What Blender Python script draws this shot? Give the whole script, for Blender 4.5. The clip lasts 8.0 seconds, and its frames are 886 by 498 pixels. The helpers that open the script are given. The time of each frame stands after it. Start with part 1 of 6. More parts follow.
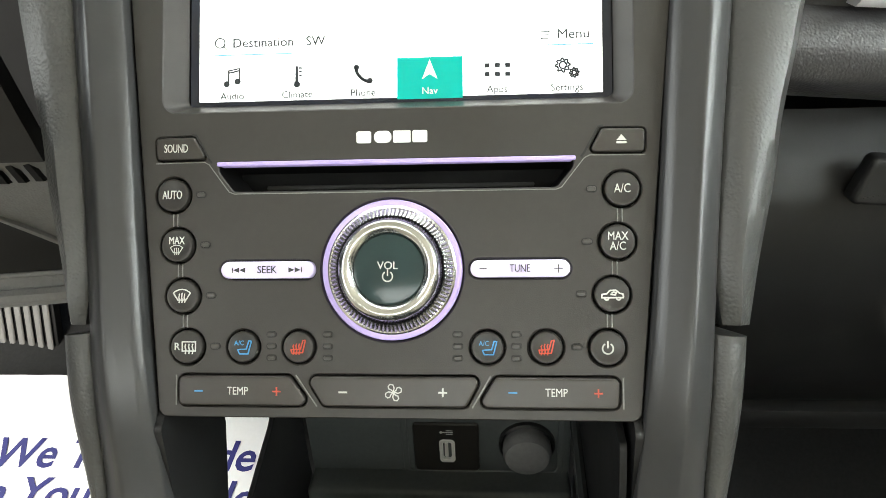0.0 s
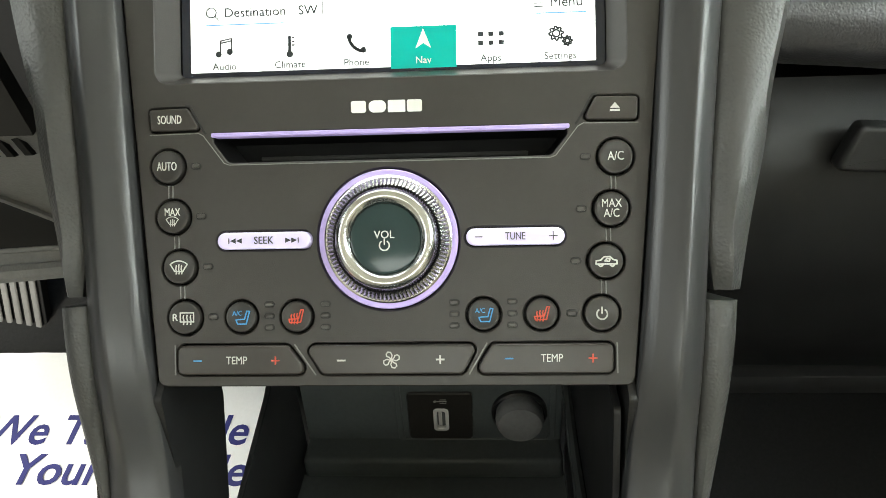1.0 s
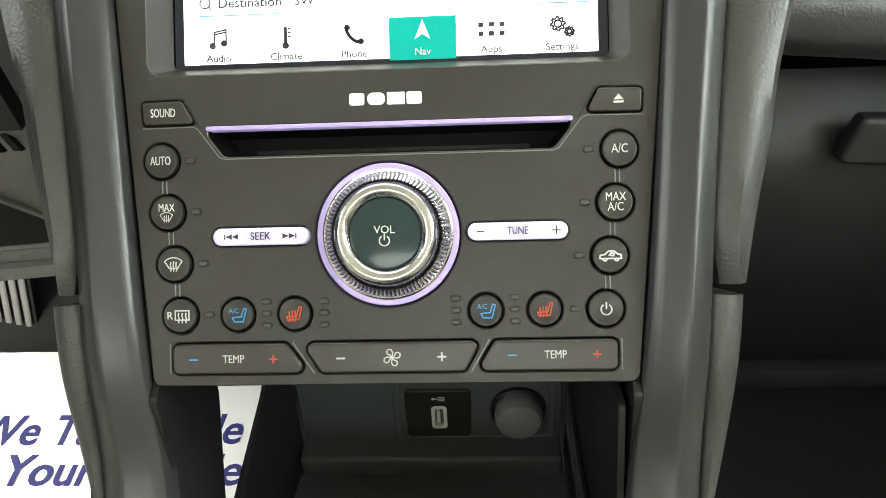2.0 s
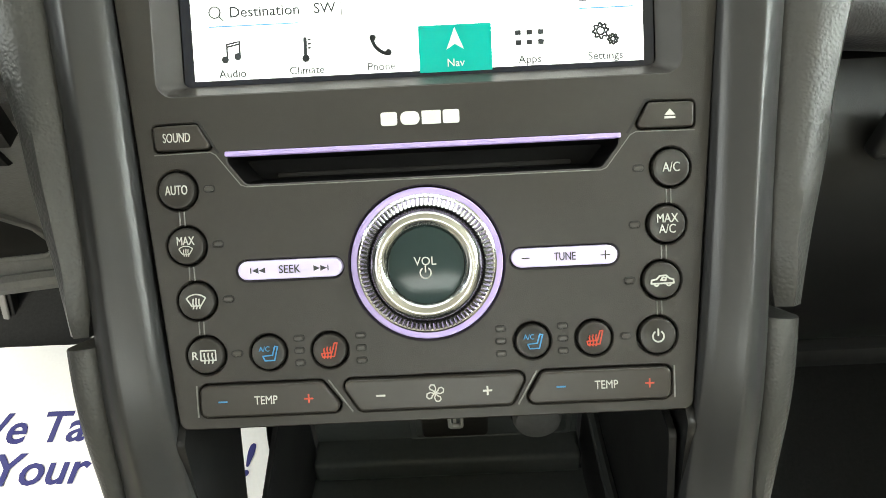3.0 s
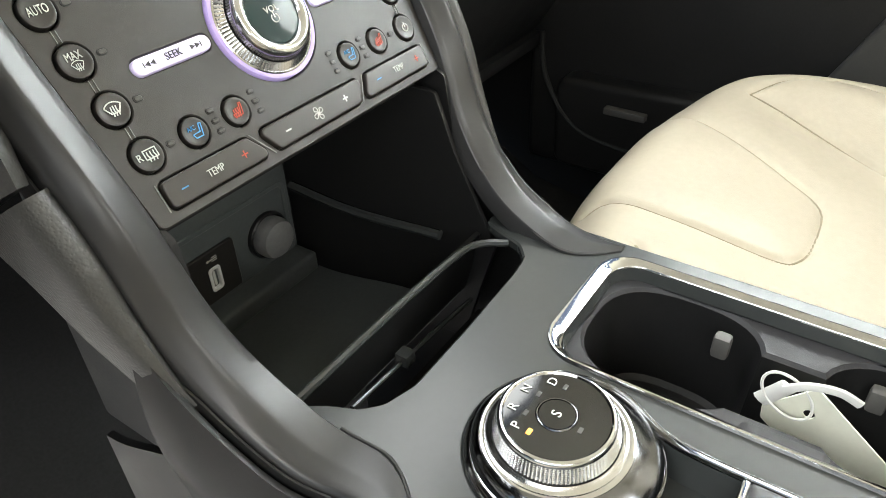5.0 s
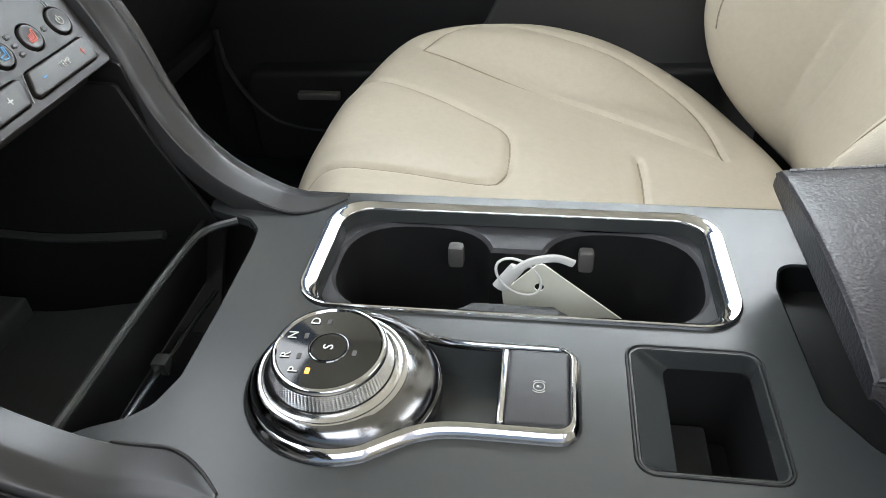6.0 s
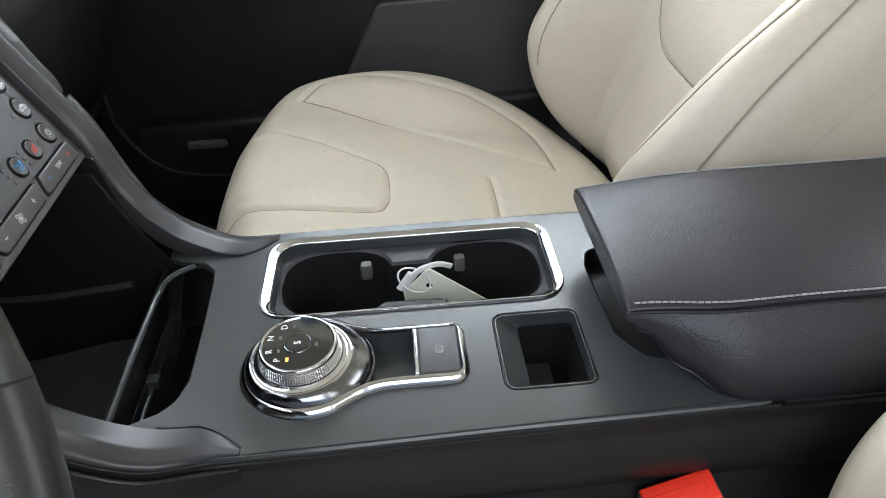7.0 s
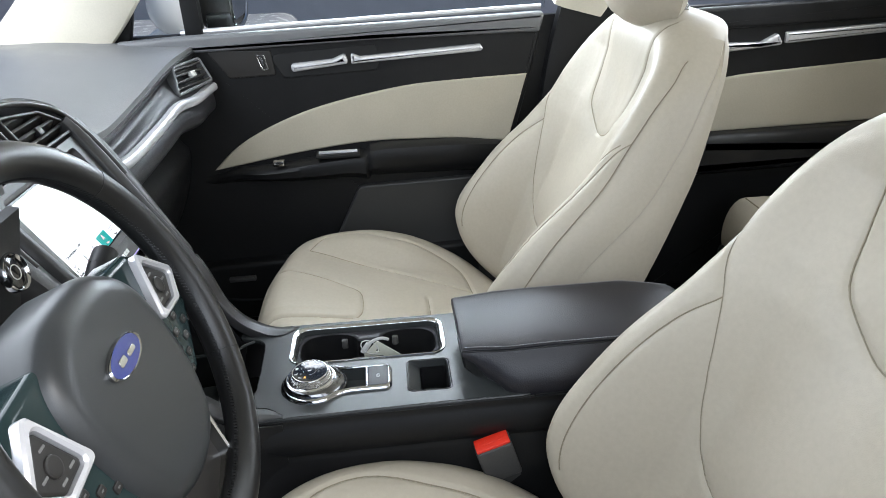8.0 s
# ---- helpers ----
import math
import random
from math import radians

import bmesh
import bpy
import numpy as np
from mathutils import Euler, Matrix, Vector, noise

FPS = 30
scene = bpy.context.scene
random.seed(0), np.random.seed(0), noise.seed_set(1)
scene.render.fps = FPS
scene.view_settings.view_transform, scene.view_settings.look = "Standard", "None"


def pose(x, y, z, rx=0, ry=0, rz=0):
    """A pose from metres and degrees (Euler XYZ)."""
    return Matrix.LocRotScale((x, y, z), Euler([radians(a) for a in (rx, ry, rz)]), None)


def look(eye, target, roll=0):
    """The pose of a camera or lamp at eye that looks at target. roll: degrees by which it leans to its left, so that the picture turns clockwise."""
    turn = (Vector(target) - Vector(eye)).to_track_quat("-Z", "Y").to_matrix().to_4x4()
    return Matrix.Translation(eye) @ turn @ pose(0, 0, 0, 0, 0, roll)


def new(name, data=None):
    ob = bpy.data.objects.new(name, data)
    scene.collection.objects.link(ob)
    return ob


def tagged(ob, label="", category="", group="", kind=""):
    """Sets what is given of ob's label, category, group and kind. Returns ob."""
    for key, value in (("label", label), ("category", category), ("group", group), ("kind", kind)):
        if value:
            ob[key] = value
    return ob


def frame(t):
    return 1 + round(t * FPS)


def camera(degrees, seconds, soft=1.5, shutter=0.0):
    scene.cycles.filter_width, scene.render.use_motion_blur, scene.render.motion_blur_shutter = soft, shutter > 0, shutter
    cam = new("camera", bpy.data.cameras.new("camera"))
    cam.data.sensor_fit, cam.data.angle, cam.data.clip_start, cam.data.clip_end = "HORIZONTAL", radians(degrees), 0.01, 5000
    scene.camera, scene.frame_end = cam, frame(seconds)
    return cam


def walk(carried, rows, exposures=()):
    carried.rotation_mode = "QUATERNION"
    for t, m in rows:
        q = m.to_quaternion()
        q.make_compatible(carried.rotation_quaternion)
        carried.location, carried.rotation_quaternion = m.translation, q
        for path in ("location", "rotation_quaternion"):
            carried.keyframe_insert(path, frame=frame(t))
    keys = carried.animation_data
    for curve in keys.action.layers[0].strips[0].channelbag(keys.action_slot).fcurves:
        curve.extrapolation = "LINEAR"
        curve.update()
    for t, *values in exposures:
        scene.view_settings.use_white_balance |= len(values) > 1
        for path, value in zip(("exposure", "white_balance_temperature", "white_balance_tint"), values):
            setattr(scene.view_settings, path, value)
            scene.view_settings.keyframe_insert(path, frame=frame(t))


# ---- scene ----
cam = camera(63.7, 8.0, soft=0.5)
PATH = [
    (0, (0.046, -0.249, 0.147), (-0.126, 1.495, -0.816), -3.2),
    (0.5, (0.042, -0.252, 0.147), (-0.109, 1.468, -0.862), -3.3),
    (1, (0.042, -0.253, 0.146), (-0.091, 1.460, -0.878), -3.2),
    (2.5, (0.028, -0.238, 0.142), (-0.050, 1.462, -0.908), -3.1),
    (3, (0.010, -0.219, 0.159), (-0.017, 1.421, -0.985), -3.2),
    (3.5, (-0.009, -0.251, 0.164), (0.106, 1.363, -1.011), -3.3),
    (4, (-0.086, -0.259, 0.145), (0.522, 1.231, -1.042), -2.6),
    (4.2, (-0.115, -0.255, 0.141), (0.664, 1.151, -1.048), -2.4),
    (5.3, (-0.249, -0.262, 0.100), (1.209, 0.435, -1.079), -2.1),
    (5.5, (-0.252, -0.264, 0.099), (1.269, 0.272, -1.084), -2.1),
    (5.8, (-0.254, -0.268, 0.089), (1.322, 0.091, -1.088), -2.5),
    (6, (-0.250, -0.268, 0.090), (1.336, -0.006, -1.099), -2.8),
    (6.5, (-0.269, -0.255, 0.077), (1.338, -0.195, -1.112), -2.9),
    (7, (-0.374, -0.259, 0.186), (1.239, -0.345, -0.993), -2.6),
    (7.3, (-0.458, -0.287, 0.288), (1.147, -0.382, -0.901), -2.9),
    (7.5, (-0.534, -0.301, 0.321), (1.117, -0.393, -0.804), -3.4),
    (7.8, (-0.696, -0.302, 0.381), (1.044, -0.430, -0.597), -2.3),
    (8, (-0.831, -0.311, 0.418), (0.971, -0.436, -0.442), -2.7),
]
walk(cam, [(t, look(eye, target, roll)) for t, eye, target, roll in PATH],
     exposures=[(0.0, 0.52, 6750, 4), (0.5, 0.33, 6800, 2), (1.0, 0.28, 6850, 1), (2.5, 0.48, 6900, 1), (3.0, 0.37, 6900, 1), (3.5, 0.18, 6900, 0), (4.2, 1.32, 7200, -6), (5.3, 0.45, 6600, 10),
                (6.0, 0.15, 6350, 10), (6.5, 0.09, 6200, 10), (7.3, -0.12, 6150, 10), (8.0, -0.29, 6050, 10)])

# ---- world and light ----
world = bpy.data.worlds.new("sky")
scene.world = world
world.use_nodes = True
wn = world.node_tree
sky = wn.nodes.new("ShaderNodeTexSky")
sky.sky_type = "NISHITA"
sky.sun_disc = False
sky.sun_elevation = radians(48)
sky.sun_rotation = radians(200)
sky.air_density, sky.dust_density, sky.ozone_density = 1.0, 4.0, 0.6
wn.links.new(sky.outputs[0], wn.nodes["Background"].inputs[0])
wn.nodes["Background"].inputs[1].default_value = 0.15

sun_data = bpy.data.lights.new("sun", "SUN")
sun_data.energy, sun_data.angle, sun_data.color = 1.5, radians(20), (1.0, 0.96, 0.9)
sun = new("sun", sun_data)
sun.matrix_world = look((-3.0, -4.5, 6.0), (0, 0, 0))


def window_light(name, at, toward, w, h, power, color=(0.955, 0.985, 1.0)):
    d = bpy.data.lights.new(name, "AREA")
    d.shape, d.size, d.size_y, d.energy, d.color = "RECTANGLE", w, h, power, color
    ob = new(name, d)
    ob.matrix_world = look(at, toward)
    return ob


window_light("windshield_daylight", (0.0, 0.47, 0.48), (0.0, -0.12, -0.33), 1.25, 0.72, 17.0)
window_light("driver_door_daylight", (-1.05, -0.40, 0.62), (0.14, -0.05, -0.05), 0.80, 0.55, 8.5)
window_light("passenger_window_daylight", (0.79, -0.36, 0.40), (-0.4, -0.15, -0.02), 0.70, 0.28, 8.0)
window_light("rear_window_daylight", (0.0, -1.70, 0.50), (0.0, 0.0, 0.0), 1.1, 0.30, 7.5)
window_light("rear_side_daylight", (0.69, -1.15, 0.42), (-0.1, -0.1, 0.0), 0.60, 0.28, 5.2)
window_light("rear_west_daylight", (-0.70, -1.15, 0.46), (0.25, 0.1, -0.15), 0.60, 0.30, 2.5)

# ---- materials ----


def mat(name, base, rough=0.5, metal=0.0, var=0.12, grain=0.0, scale=600.0, kind="noise", coat=0.0,
        emit=0.0, rvar=0.06, spec=0.5, big=14.0, ior=1.45):
    """A surface with colour wear at two scales, uneven gloss and a fine relief."""
    m = bpy.data.materials.new(name)
    m.use_nodes = True
    nt = m.node_tree
    b = nt.nodes["Principled BSDF"]
    b.inputs["Metallic"].default_value = metal
    b.inputs["Specular IOR Level"].default_value = spec
    b.inputs["IOR"].default_value = ior
    b.inputs["Coat Weight"].default_value = coat
    b.inputs["Coat Roughness"].default_value = 0.08
    tco = nt.nodes.new("ShaderNodeTexCoord")
    tc = nt.nodes.new("ShaderNodeVectorMath")
    tc.operation = "ADD"
    tc.inputs[1].default_value = (2.37, 3.71, 1.93)
    nt.links.new(tco.outputs["Object"], tc.inputs[0])
    n1 = nt.nodes.new("ShaderNodeTexNoise")
    n1.inputs["Scale"].default_value, n1.inputs["Detail"].default_value = big, 5.0
    n2 = nt.nodes.new("ShaderNodeTexNoise")
    n2.inputs["Scale"].default_value, n2.inputs["Detail"].default_value = big * 22, 3.0
    for n in (n1, n2):
        nt.links.new(tc.outputs[0], n.inputs["Vector"])
    add = nt.nodes.new("ShaderNodeMath")
    add.operation = "ADD"
    nt.links.new(n1.outputs["Fac"], add.inputs[0])
    nt.links.new(n2.outputs["Fac"], add.inputs[1])
    ramp = nt.nodes.new("ShaderNodeMapRange")
    ramp.inputs["From Min"].default_value, ramp.inputs["From Max"].default_value = 0.65, 1.35
    nt.links.new(add.outputs[0], ramp.inputs["Value"])
    mix = nt.nodes.new("ShaderNodeMix")
    mix.data_type = "RGBA"
    lo = tuple(max(0.0, c * (1 - var)) for c in base)
    hi = tuple(min(1.0, c * (1 + var)) for c in base)
    mix.inputs[6].default_value, mix.inputs[7].default_value = (*lo, 1), (*hi, 1)
    nt.links.new(ramp.outputs[0], mix.inputs[0])
    nt.links.new(mix.outputs[2], b.inputs["Base Color"])
    rr_ = nt.nodes.new("ShaderNodeMapRange")
    rr_.inputs["From Min"].default_value, rr_.inputs["From Max"].default_value = 0.3, 0.7
    rr_.inputs["To Min"].default_value = max(0.0, rough - rvar)
    rr_.inputs["To Max"].default_value = min(1.0, rough + rvar)
    nt.links.new(n1.outputs["Fac"], rr_.inputs["Value"])
    nt.links.new(rr_.outputs[0], b.inputs["Roughness"])
    if grain > 0:
        bump = nt.nodes.new("ShaderNodeBump")
        bump.inputs["Strength"].default_value, bump.inputs["Distance"].default_value = grain, 0.0006
        if kind == "leather":
            v = nt.nodes.new("ShaderNodeTexVoronoi")
            v.inputs["Scale"].default_value = scale
            v.feature = "SMOOTH_F1"
            warp = nt.nodes.new("ShaderNodeTexNoise")
            warp.inputs["Scale"].default_value = scale * 0.25
            nt.links.new(tc.outputs[0], warp.inputs["Vector"])
            vm = nt.nodes.new("ShaderNodeMix")
            vm.data_type = "VECTOR"
            vm.inputs[0].default_value = 0.0010
            nt.links.new(tc.outputs[0], vm.inputs[4])
            nt.links.new(warp.outputs["Color"], vm.inputs[5])
            nt.links.new(vm.outputs[1], v.inputs["Vector"])
            nt.links.new(v.outputs["Distance"], bump.inputs["Height"])
        else:
            g = nt.nodes.new("ShaderNodeTexNoise")
            g.inputs["Scale"].default_value, g.inputs["Detail"].default_value = scale, 2.0
            nt.links.new(tc.outputs[0], g.inputs["Vector"])
            nt.links.new(g.outputs["Fac"], bump.inputs["Height"])
        nt.links.new(bump.outputs[0], b.inputs["Normal"])
    if emit > 0:
        b.inputs["Emission Color"].default_value = (*base, 1)
        b.inputs["Emission Strength"].default_value = emit
    return m


def glass_mat(name, tint=(0.9, 0.95, 0.95)):
    m = bpy.data.materials.new(name)
    m.use_nodes = True
    b = m.node_tree.nodes["Principled BSDF"]
    b.inputs["Base Color"].default_value = (*tint, 1)
    b.inputs["Transmission Weight"].default_value = 1.0
    b.inputs["Roughness"].default_value = 0.02
    b.inputs["IOR"].default_value = 1.1
    return m


M_PLATE = mat("faceplate_plastic", (0.0225, 0.0205, 0.0185), 0.40, grain=0.10, scale=2500, var=0.10)
M_BUTTON = mat("button_plastic", (0.019, 0.0175, 0.016), 0.35, grain=0.06, scale=2500, var=0.10)
M_BAR = mat("bar_button_plastic", (0.027, 0.024, 0.0215), 0.32, grain=0.06, scale=2500, var=0.10)
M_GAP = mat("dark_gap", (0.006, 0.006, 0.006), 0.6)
M_SLOT = mat("slot_plastic", (0.004, 0.004, 0.004), 0.6, spec=0.1)
M_RAIL = mat("satin_grey_trim", (0.036, 0.036, 0.037), 0.30, metal=0.30, grain=0.05, scale=3000, var=0.03, rvar=0.006)
M_PADS = mat("black_soft_leather", (0.042, 0.042, 0.041), 0.36, grain=0.34, scale=820, kind="leather", var=0.06)
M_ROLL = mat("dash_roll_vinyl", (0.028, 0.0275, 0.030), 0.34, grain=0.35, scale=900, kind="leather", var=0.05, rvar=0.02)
M_ARM = mat("charcoal_leather", (0.0180, 0.0172, 0.0210), 0.36, grain=0.32, scale=700, kind="leather", var=0.05, rvar=0.02, spec=0.40)
M_BLACK = mat("black_plastic", (0.0110, 0.0110, 0.0114), 0.42, grain=0.12, scale=1500, var=0.15, spec=0.32)
M_BIN = mat("bin_plastic", (0.078, 0.087, 0.087), 0.42, grain=0.12, scale=1500, var=0.12)
M_CONS = mat("console_plastic", (0.034, 0.037, 0.037), 0.26, grain=0.03, scale=2500, var=0.03, rvar=0.012)
M_WELL = mat("cup_well_plastic", (0.027, 0.027, 0.030), 0.50, grain=0.12, scale=1500, var=0.12, spec=0.3)
M_CHROME = mat("chrome", (0.46, 0.46, 0.465), 0.08, metal=1.0, var=0.02, rvar=0.02)
M_CHROME2 = mat("satin_chrome", (0.50, 0.50, 0.49), 0.20, metal=1.0, var=0.03, rvar=0.03)
M_KNURL = mat("knurled_metal", (0.56, 0.56, 0.55), 0.20, metal=1.0, var=0.05)
M_GLOSS = mat("gloss_black", (0.010, 0.010, 0.010), 0.06, coat=0.6, var=0.02, rvar=0.01)
# gloss black whose teal base colour paints in the sky's reflection
M_SKYTINT = mat("sky_tinted_gloss", (0.018, 0.032, 0.033), 0.12, spec=0.35, coat=0.0, var=0.02, rvar=0.01)
M_CREAM = mat("cream_leather", (0.410, 0.370, 0.295), 0.43, grain=0.22, scale=800, kind="leather", var=0.05, big=7)
M_SEAM = mat("cream_thread", (0.24, 0.21, 0.15), 0.8, var=0.2)
M_TRIMC = mat("cream_vinyl", (0.44, 0.403, 0.32), 0.5, grain=0.4, scale=800, kind="leather", var=0.05)
M_PANEL = mat("grey_vinyl_panel", (0.21, 0.205, 0.20), 0.55, grain=0.4, scale=700, kind="leather", var=0.08)
M_THREAD = mat("grey_thread", (0.24, 0.24, 0.25), 0.8, var=0.2)
M_WHITE = mat("white_print", (0.52, 0.52, 0.49), 0.5, var=0.03)
M_MARK = mat("silver_print", (0.62, 0.62, 0.60), 0.4, var=0.03)
M_RED = mat("red_print", (0.50, 0.065, 0.035), 0.5, var=0.03)
M_BLUE = mat("blue_print", (0.055, 0.25, 0.50), 0.5, var=0.03)
M_INK = mat("dark_ink", (0.03, 0.03, 0.04), 0.6, var=0.03)
M_SCREEN = mat("lit_screen", (0.97, 0.98, 1.0), 0.15, emit=0.78, var=0.0)
M_TEAL = mat("lit_teal", (0.0, 0.26, 0.22), 0.2, emit=0.40, var=0.0)
M_SCRINK = mat("screen_ink", (0.02, 0.025, 0.03), 0.3, var=0.0)
M_SCRSOFT = mat("screen_caption", (0.035, 0.04, 0.045), 0.3, var=0.0)
M_SCRLINE = mat("screen_line", (0.05, 0.22, 0.45), 0.3, emit=0.5, var=0.0)
M_SCRDARK = mat("screen_margin", (0.01, 0.012, 0.02), 0.12, var=0.0)
M_VIOLET = mat("violet_light", (0.34, 0.27, 0.54), 0.3, emit=0.32, var=0.0)
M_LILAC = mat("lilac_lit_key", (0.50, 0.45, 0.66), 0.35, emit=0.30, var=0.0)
M_ORANGE = mat("orange_lamp", (1.0, 0.42, 0.06), 0.3, emit=2.0, var=0.0)
M_PAPER = mat("floor_paper", (0.80, 0.80, 0.80), 0.6, grain=0.5, scale=35, var=0.03)
M_PAPERINK = mat("blue_paper_ink", (0.005, 0.006, 0.13), 0.6, var=0.1)
M_CARPET = mat("black_carpet", (0.012, 0.012, 0.012), 0.95, grain=1.0, scale=1800, var=0.4)
M_KEY = mat("charcoal_switch_plastic", (0.020, 0.020, 0.022), 0.38, grain=0.08, scale=2500, var=0.08)
M_BUCKLE = mat("buckle_red", (0.78, 0.035, 0.015), 0.35, var=0.05)
M_BUCKB = mat("buckle_grey", (0.062, 0.060, 0.058), 0.55, grain=0.1, var=0.1)
M_TAG = mat("cream_tag", (0.66, 0.66, 0.56), 0.6, var=0.04)
M_STEEL = mat("steel", (0.6, 0.6, 0.58), 0.28, metal=1.0, var=0.05)
M_CAPR = mat("cap_rubber", (0.15, 0.15, 0.15), 0.55, grain=0.2)
M_RUBBER = mat("rubber", (0.02, 0.02, 0.02), 0.7, grain=0.2)
M_COLLAR = mat("brushed_collar", (0.17, 0.173, 0.178), 0.15, metal=1.0, var=0.04)
M_LENS = mat("indicator_lens", (0.045, 0.042, 0.040), 0.30, var=0.05)
M_LINE = mat("light_grey_line", (0.16, 0.16, 0.155), 0.4, var=0.05)
M_SILVER = mat("silver_plastic", (0.66, 0.66, 0.68), 0.24, metal=0.45, var=0.015, rvar=0.015)
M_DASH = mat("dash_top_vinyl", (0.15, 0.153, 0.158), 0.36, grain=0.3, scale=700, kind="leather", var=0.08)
M_WHEEL = mat("wheel_leather", (0.010, 0.010, 0.010), 0.32, grain=0.07, scale=1500, kind="leather", var=0.12)
M_HUB = mat("hub_plastic", (0.032, 0.034, 0.035), 0.32, grain=0.12, scale=900, var=0.06, rvar=0.02)
M_BADGE = mat("badge_blue", (0.014, 0.028, 0.19), 0.15, coat=0.6, var=0.05)
M_HEADL = mat("headliner_cloth", (0.62, 0.58, 0.48), 0.9, grain=0.3, scale=900, var=0.05)
M_GROUND = mat("concrete", (0.30, 0.30, 0.29), 0.8, grain=0.15, scale=60, var=0.08, big=1.5)
M_WALLX = mat("painted_wall", (0.20, 0.22, 0.27), 0.7, grain=0.3, scale=80, var=0.10, big=0.8)
M_CARW = mat("white_car_paint", (0.80, 0.80, 0.80), 0.25, coat=0.6, var=0.03)
M_GLASS = glass_mat("window_glass")

# ---- geometry helpers ----
TILT = radians(31.0)
S31, C31 = math.sin(TILT), math.cos(TILT)
FACE = Matrix(((1, 0, 0, 0), (0, S31, -C31, 0), (0, C31, S31, 0), (0, 0, 0, 1)))   # across, up the face, out of it


def link(name, bm, material, smooth=True, m=None):
    if m is not None:
        bmesh.ops.transform(bm, matrix=m, verts=bm.verts)
    bmesh.ops.recalc_face_normals(bm, faces=bm.faces)
    me = bpy.data.meshes.new(name)
    bm.to_mesh(me)
    bm.free()
    me.materials.append(material)
    if smooth:
        for p in me.polygons:
            p.use_smooth = True
        me.set_sharp_from_angle(angle=radians(38))
    return new(name, me)


def part(name, bm, material, parent, label="", m=None, smooth=True):
    ob = link(name, bm, material, smooth, m)
    ob.parent = parent
    if parent is not None:
        ob.matrix_parent_inverse = parent.matrix_world.inverted()
    if label:
        tagged(ob, label=label)
    return ob


def thing(name, label, category, at=(0, 0, 0), group="", kind=""):
    ob = new(name)
    ob.empty_display_size = 0.02
    ob.matrix_world = Matrix.Translation(at)
    return tagged(ob, label, category, group, kind)


def solid(name, bm, material, label, category, group="", kind="", m=None, smooth=True):
    return tagged(link(name, bm, material, smooth, m), label, category, group, kind)


def rrect(cx, cy, w, h, r, n=6):
    """A rounded rectangle, counter-clockwise."""
    r = min(r, w / 2 - 1e-5, h / 2 - 1e-5)
    pts = []
    for ox, oy, a0 in ((1, 1, 0), (-1, 1, 90), (-1, -1, 180), (1, -1, 270)):
        for i in range(n + 1):
            a = radians(a0 + 90 * i / n)
            pts.append((cx + ox * (w / 2 - r) + r * math.cos(a), cy + oy * (h / 2 - r) + r * math.sin(a)))
    return pts


def ring(cx, cy, r, n=40):
    return [(cx + r * math.cos(2 * math.pi * i / n), cy + r * math.sin(2 * math.pi * i / n)) for i in range(n)]


def rounded(poly, r, n=5):
    """Rounds the corners of a polygon."""
    out = []
    k = len(poly)
    for i in range(k):
        p, a, b = Vector(poly[i]), Vector(poly[i - 1]), Vector(poly[(i + 1) % k])
        da, db = (a - p), (b - p)
        ua, ub = da.normalized(), db.normalized()
        half = math.acos(max(-1.0, min(1.0, ua.dot(ub)))) / 2
        if half > math.pi / 2 - 0.03 or half < 0.05:
            out.append(tuple(p))
            continue
        q = min(r / math.tan(half), da.length * 0.47, db.length * 0.47)
        rad = q * math.tan(half)
        c = p + (ua + ub).normalized() * (rad / math.sin(half))
        s, e = p + ua * q - c, p + ub * q - c
        a0 = math.atan2(s.y, s.x)
        turn = (math.atan2(e.y, e.x) - a0 + math.pi) % (2 * math.pi) - math.pi
        for j in range(n + 1):
            out.append((c.x + rad * math.cos(a0 + turn * j / n), c.y + rad * math.sin(a0 + turn * j / n)))
    return out


def area2(poly):
    return sum(poly[i - 1][0] * poly[i][1] - poly[i][0] * poly[i - 1][1] for i in range(len(poly)))


def ccw(poly):
    return list(poly) if area2(poly) > 0 else list(reversed(poly))


def offset(poly, d):
    """Moves a counter-clockwise outline inwards by d."""
    out, k = [], len(poly)
    for i in range(k):
        p, a, b = Vector(poly[i]), Vector(poly[i - 1]), Vector(poly[(i + 1) % k])
        e1, e2 = (p - a), (b - p)
        if e1.length < 1e-9:
            e1 = e2
        if e2.length < 1e-9:
            e2 = e1
        n1 = Vector((-e1.y, e1.x)).normalized()
        n2 = Vector((-e2.y, e2.x)).normalized()
        n = n1 + n2
        n = n / max(n.length_squared / 2, 0.35)
        out.append((p.x + n.x * d, p.y + n.y * d))
    return out


def tub(bm, loops, close_first=False, close_last=True):
    """Joins outlines of equal length, each a list of 3D points, into a skin."""
    rows = [[bm.verts.new(p) for p in lp] for lp in loops]
    k = len(rows[0])
    for a, b in zip(rows, rows[1:]):
        for i in range(k):
            j = (i + 1) % k
            bm.faces.new((a[i], a[j], b[j], b[i]))
    if close_first:
        bm.faces.new(list(reversed(rows[0])))
    if close_last:
        bm.faces.new(rows[-1])
    return rows


def at_w(poly, w):
    return [(p[0], p[1], w) for p in poly]


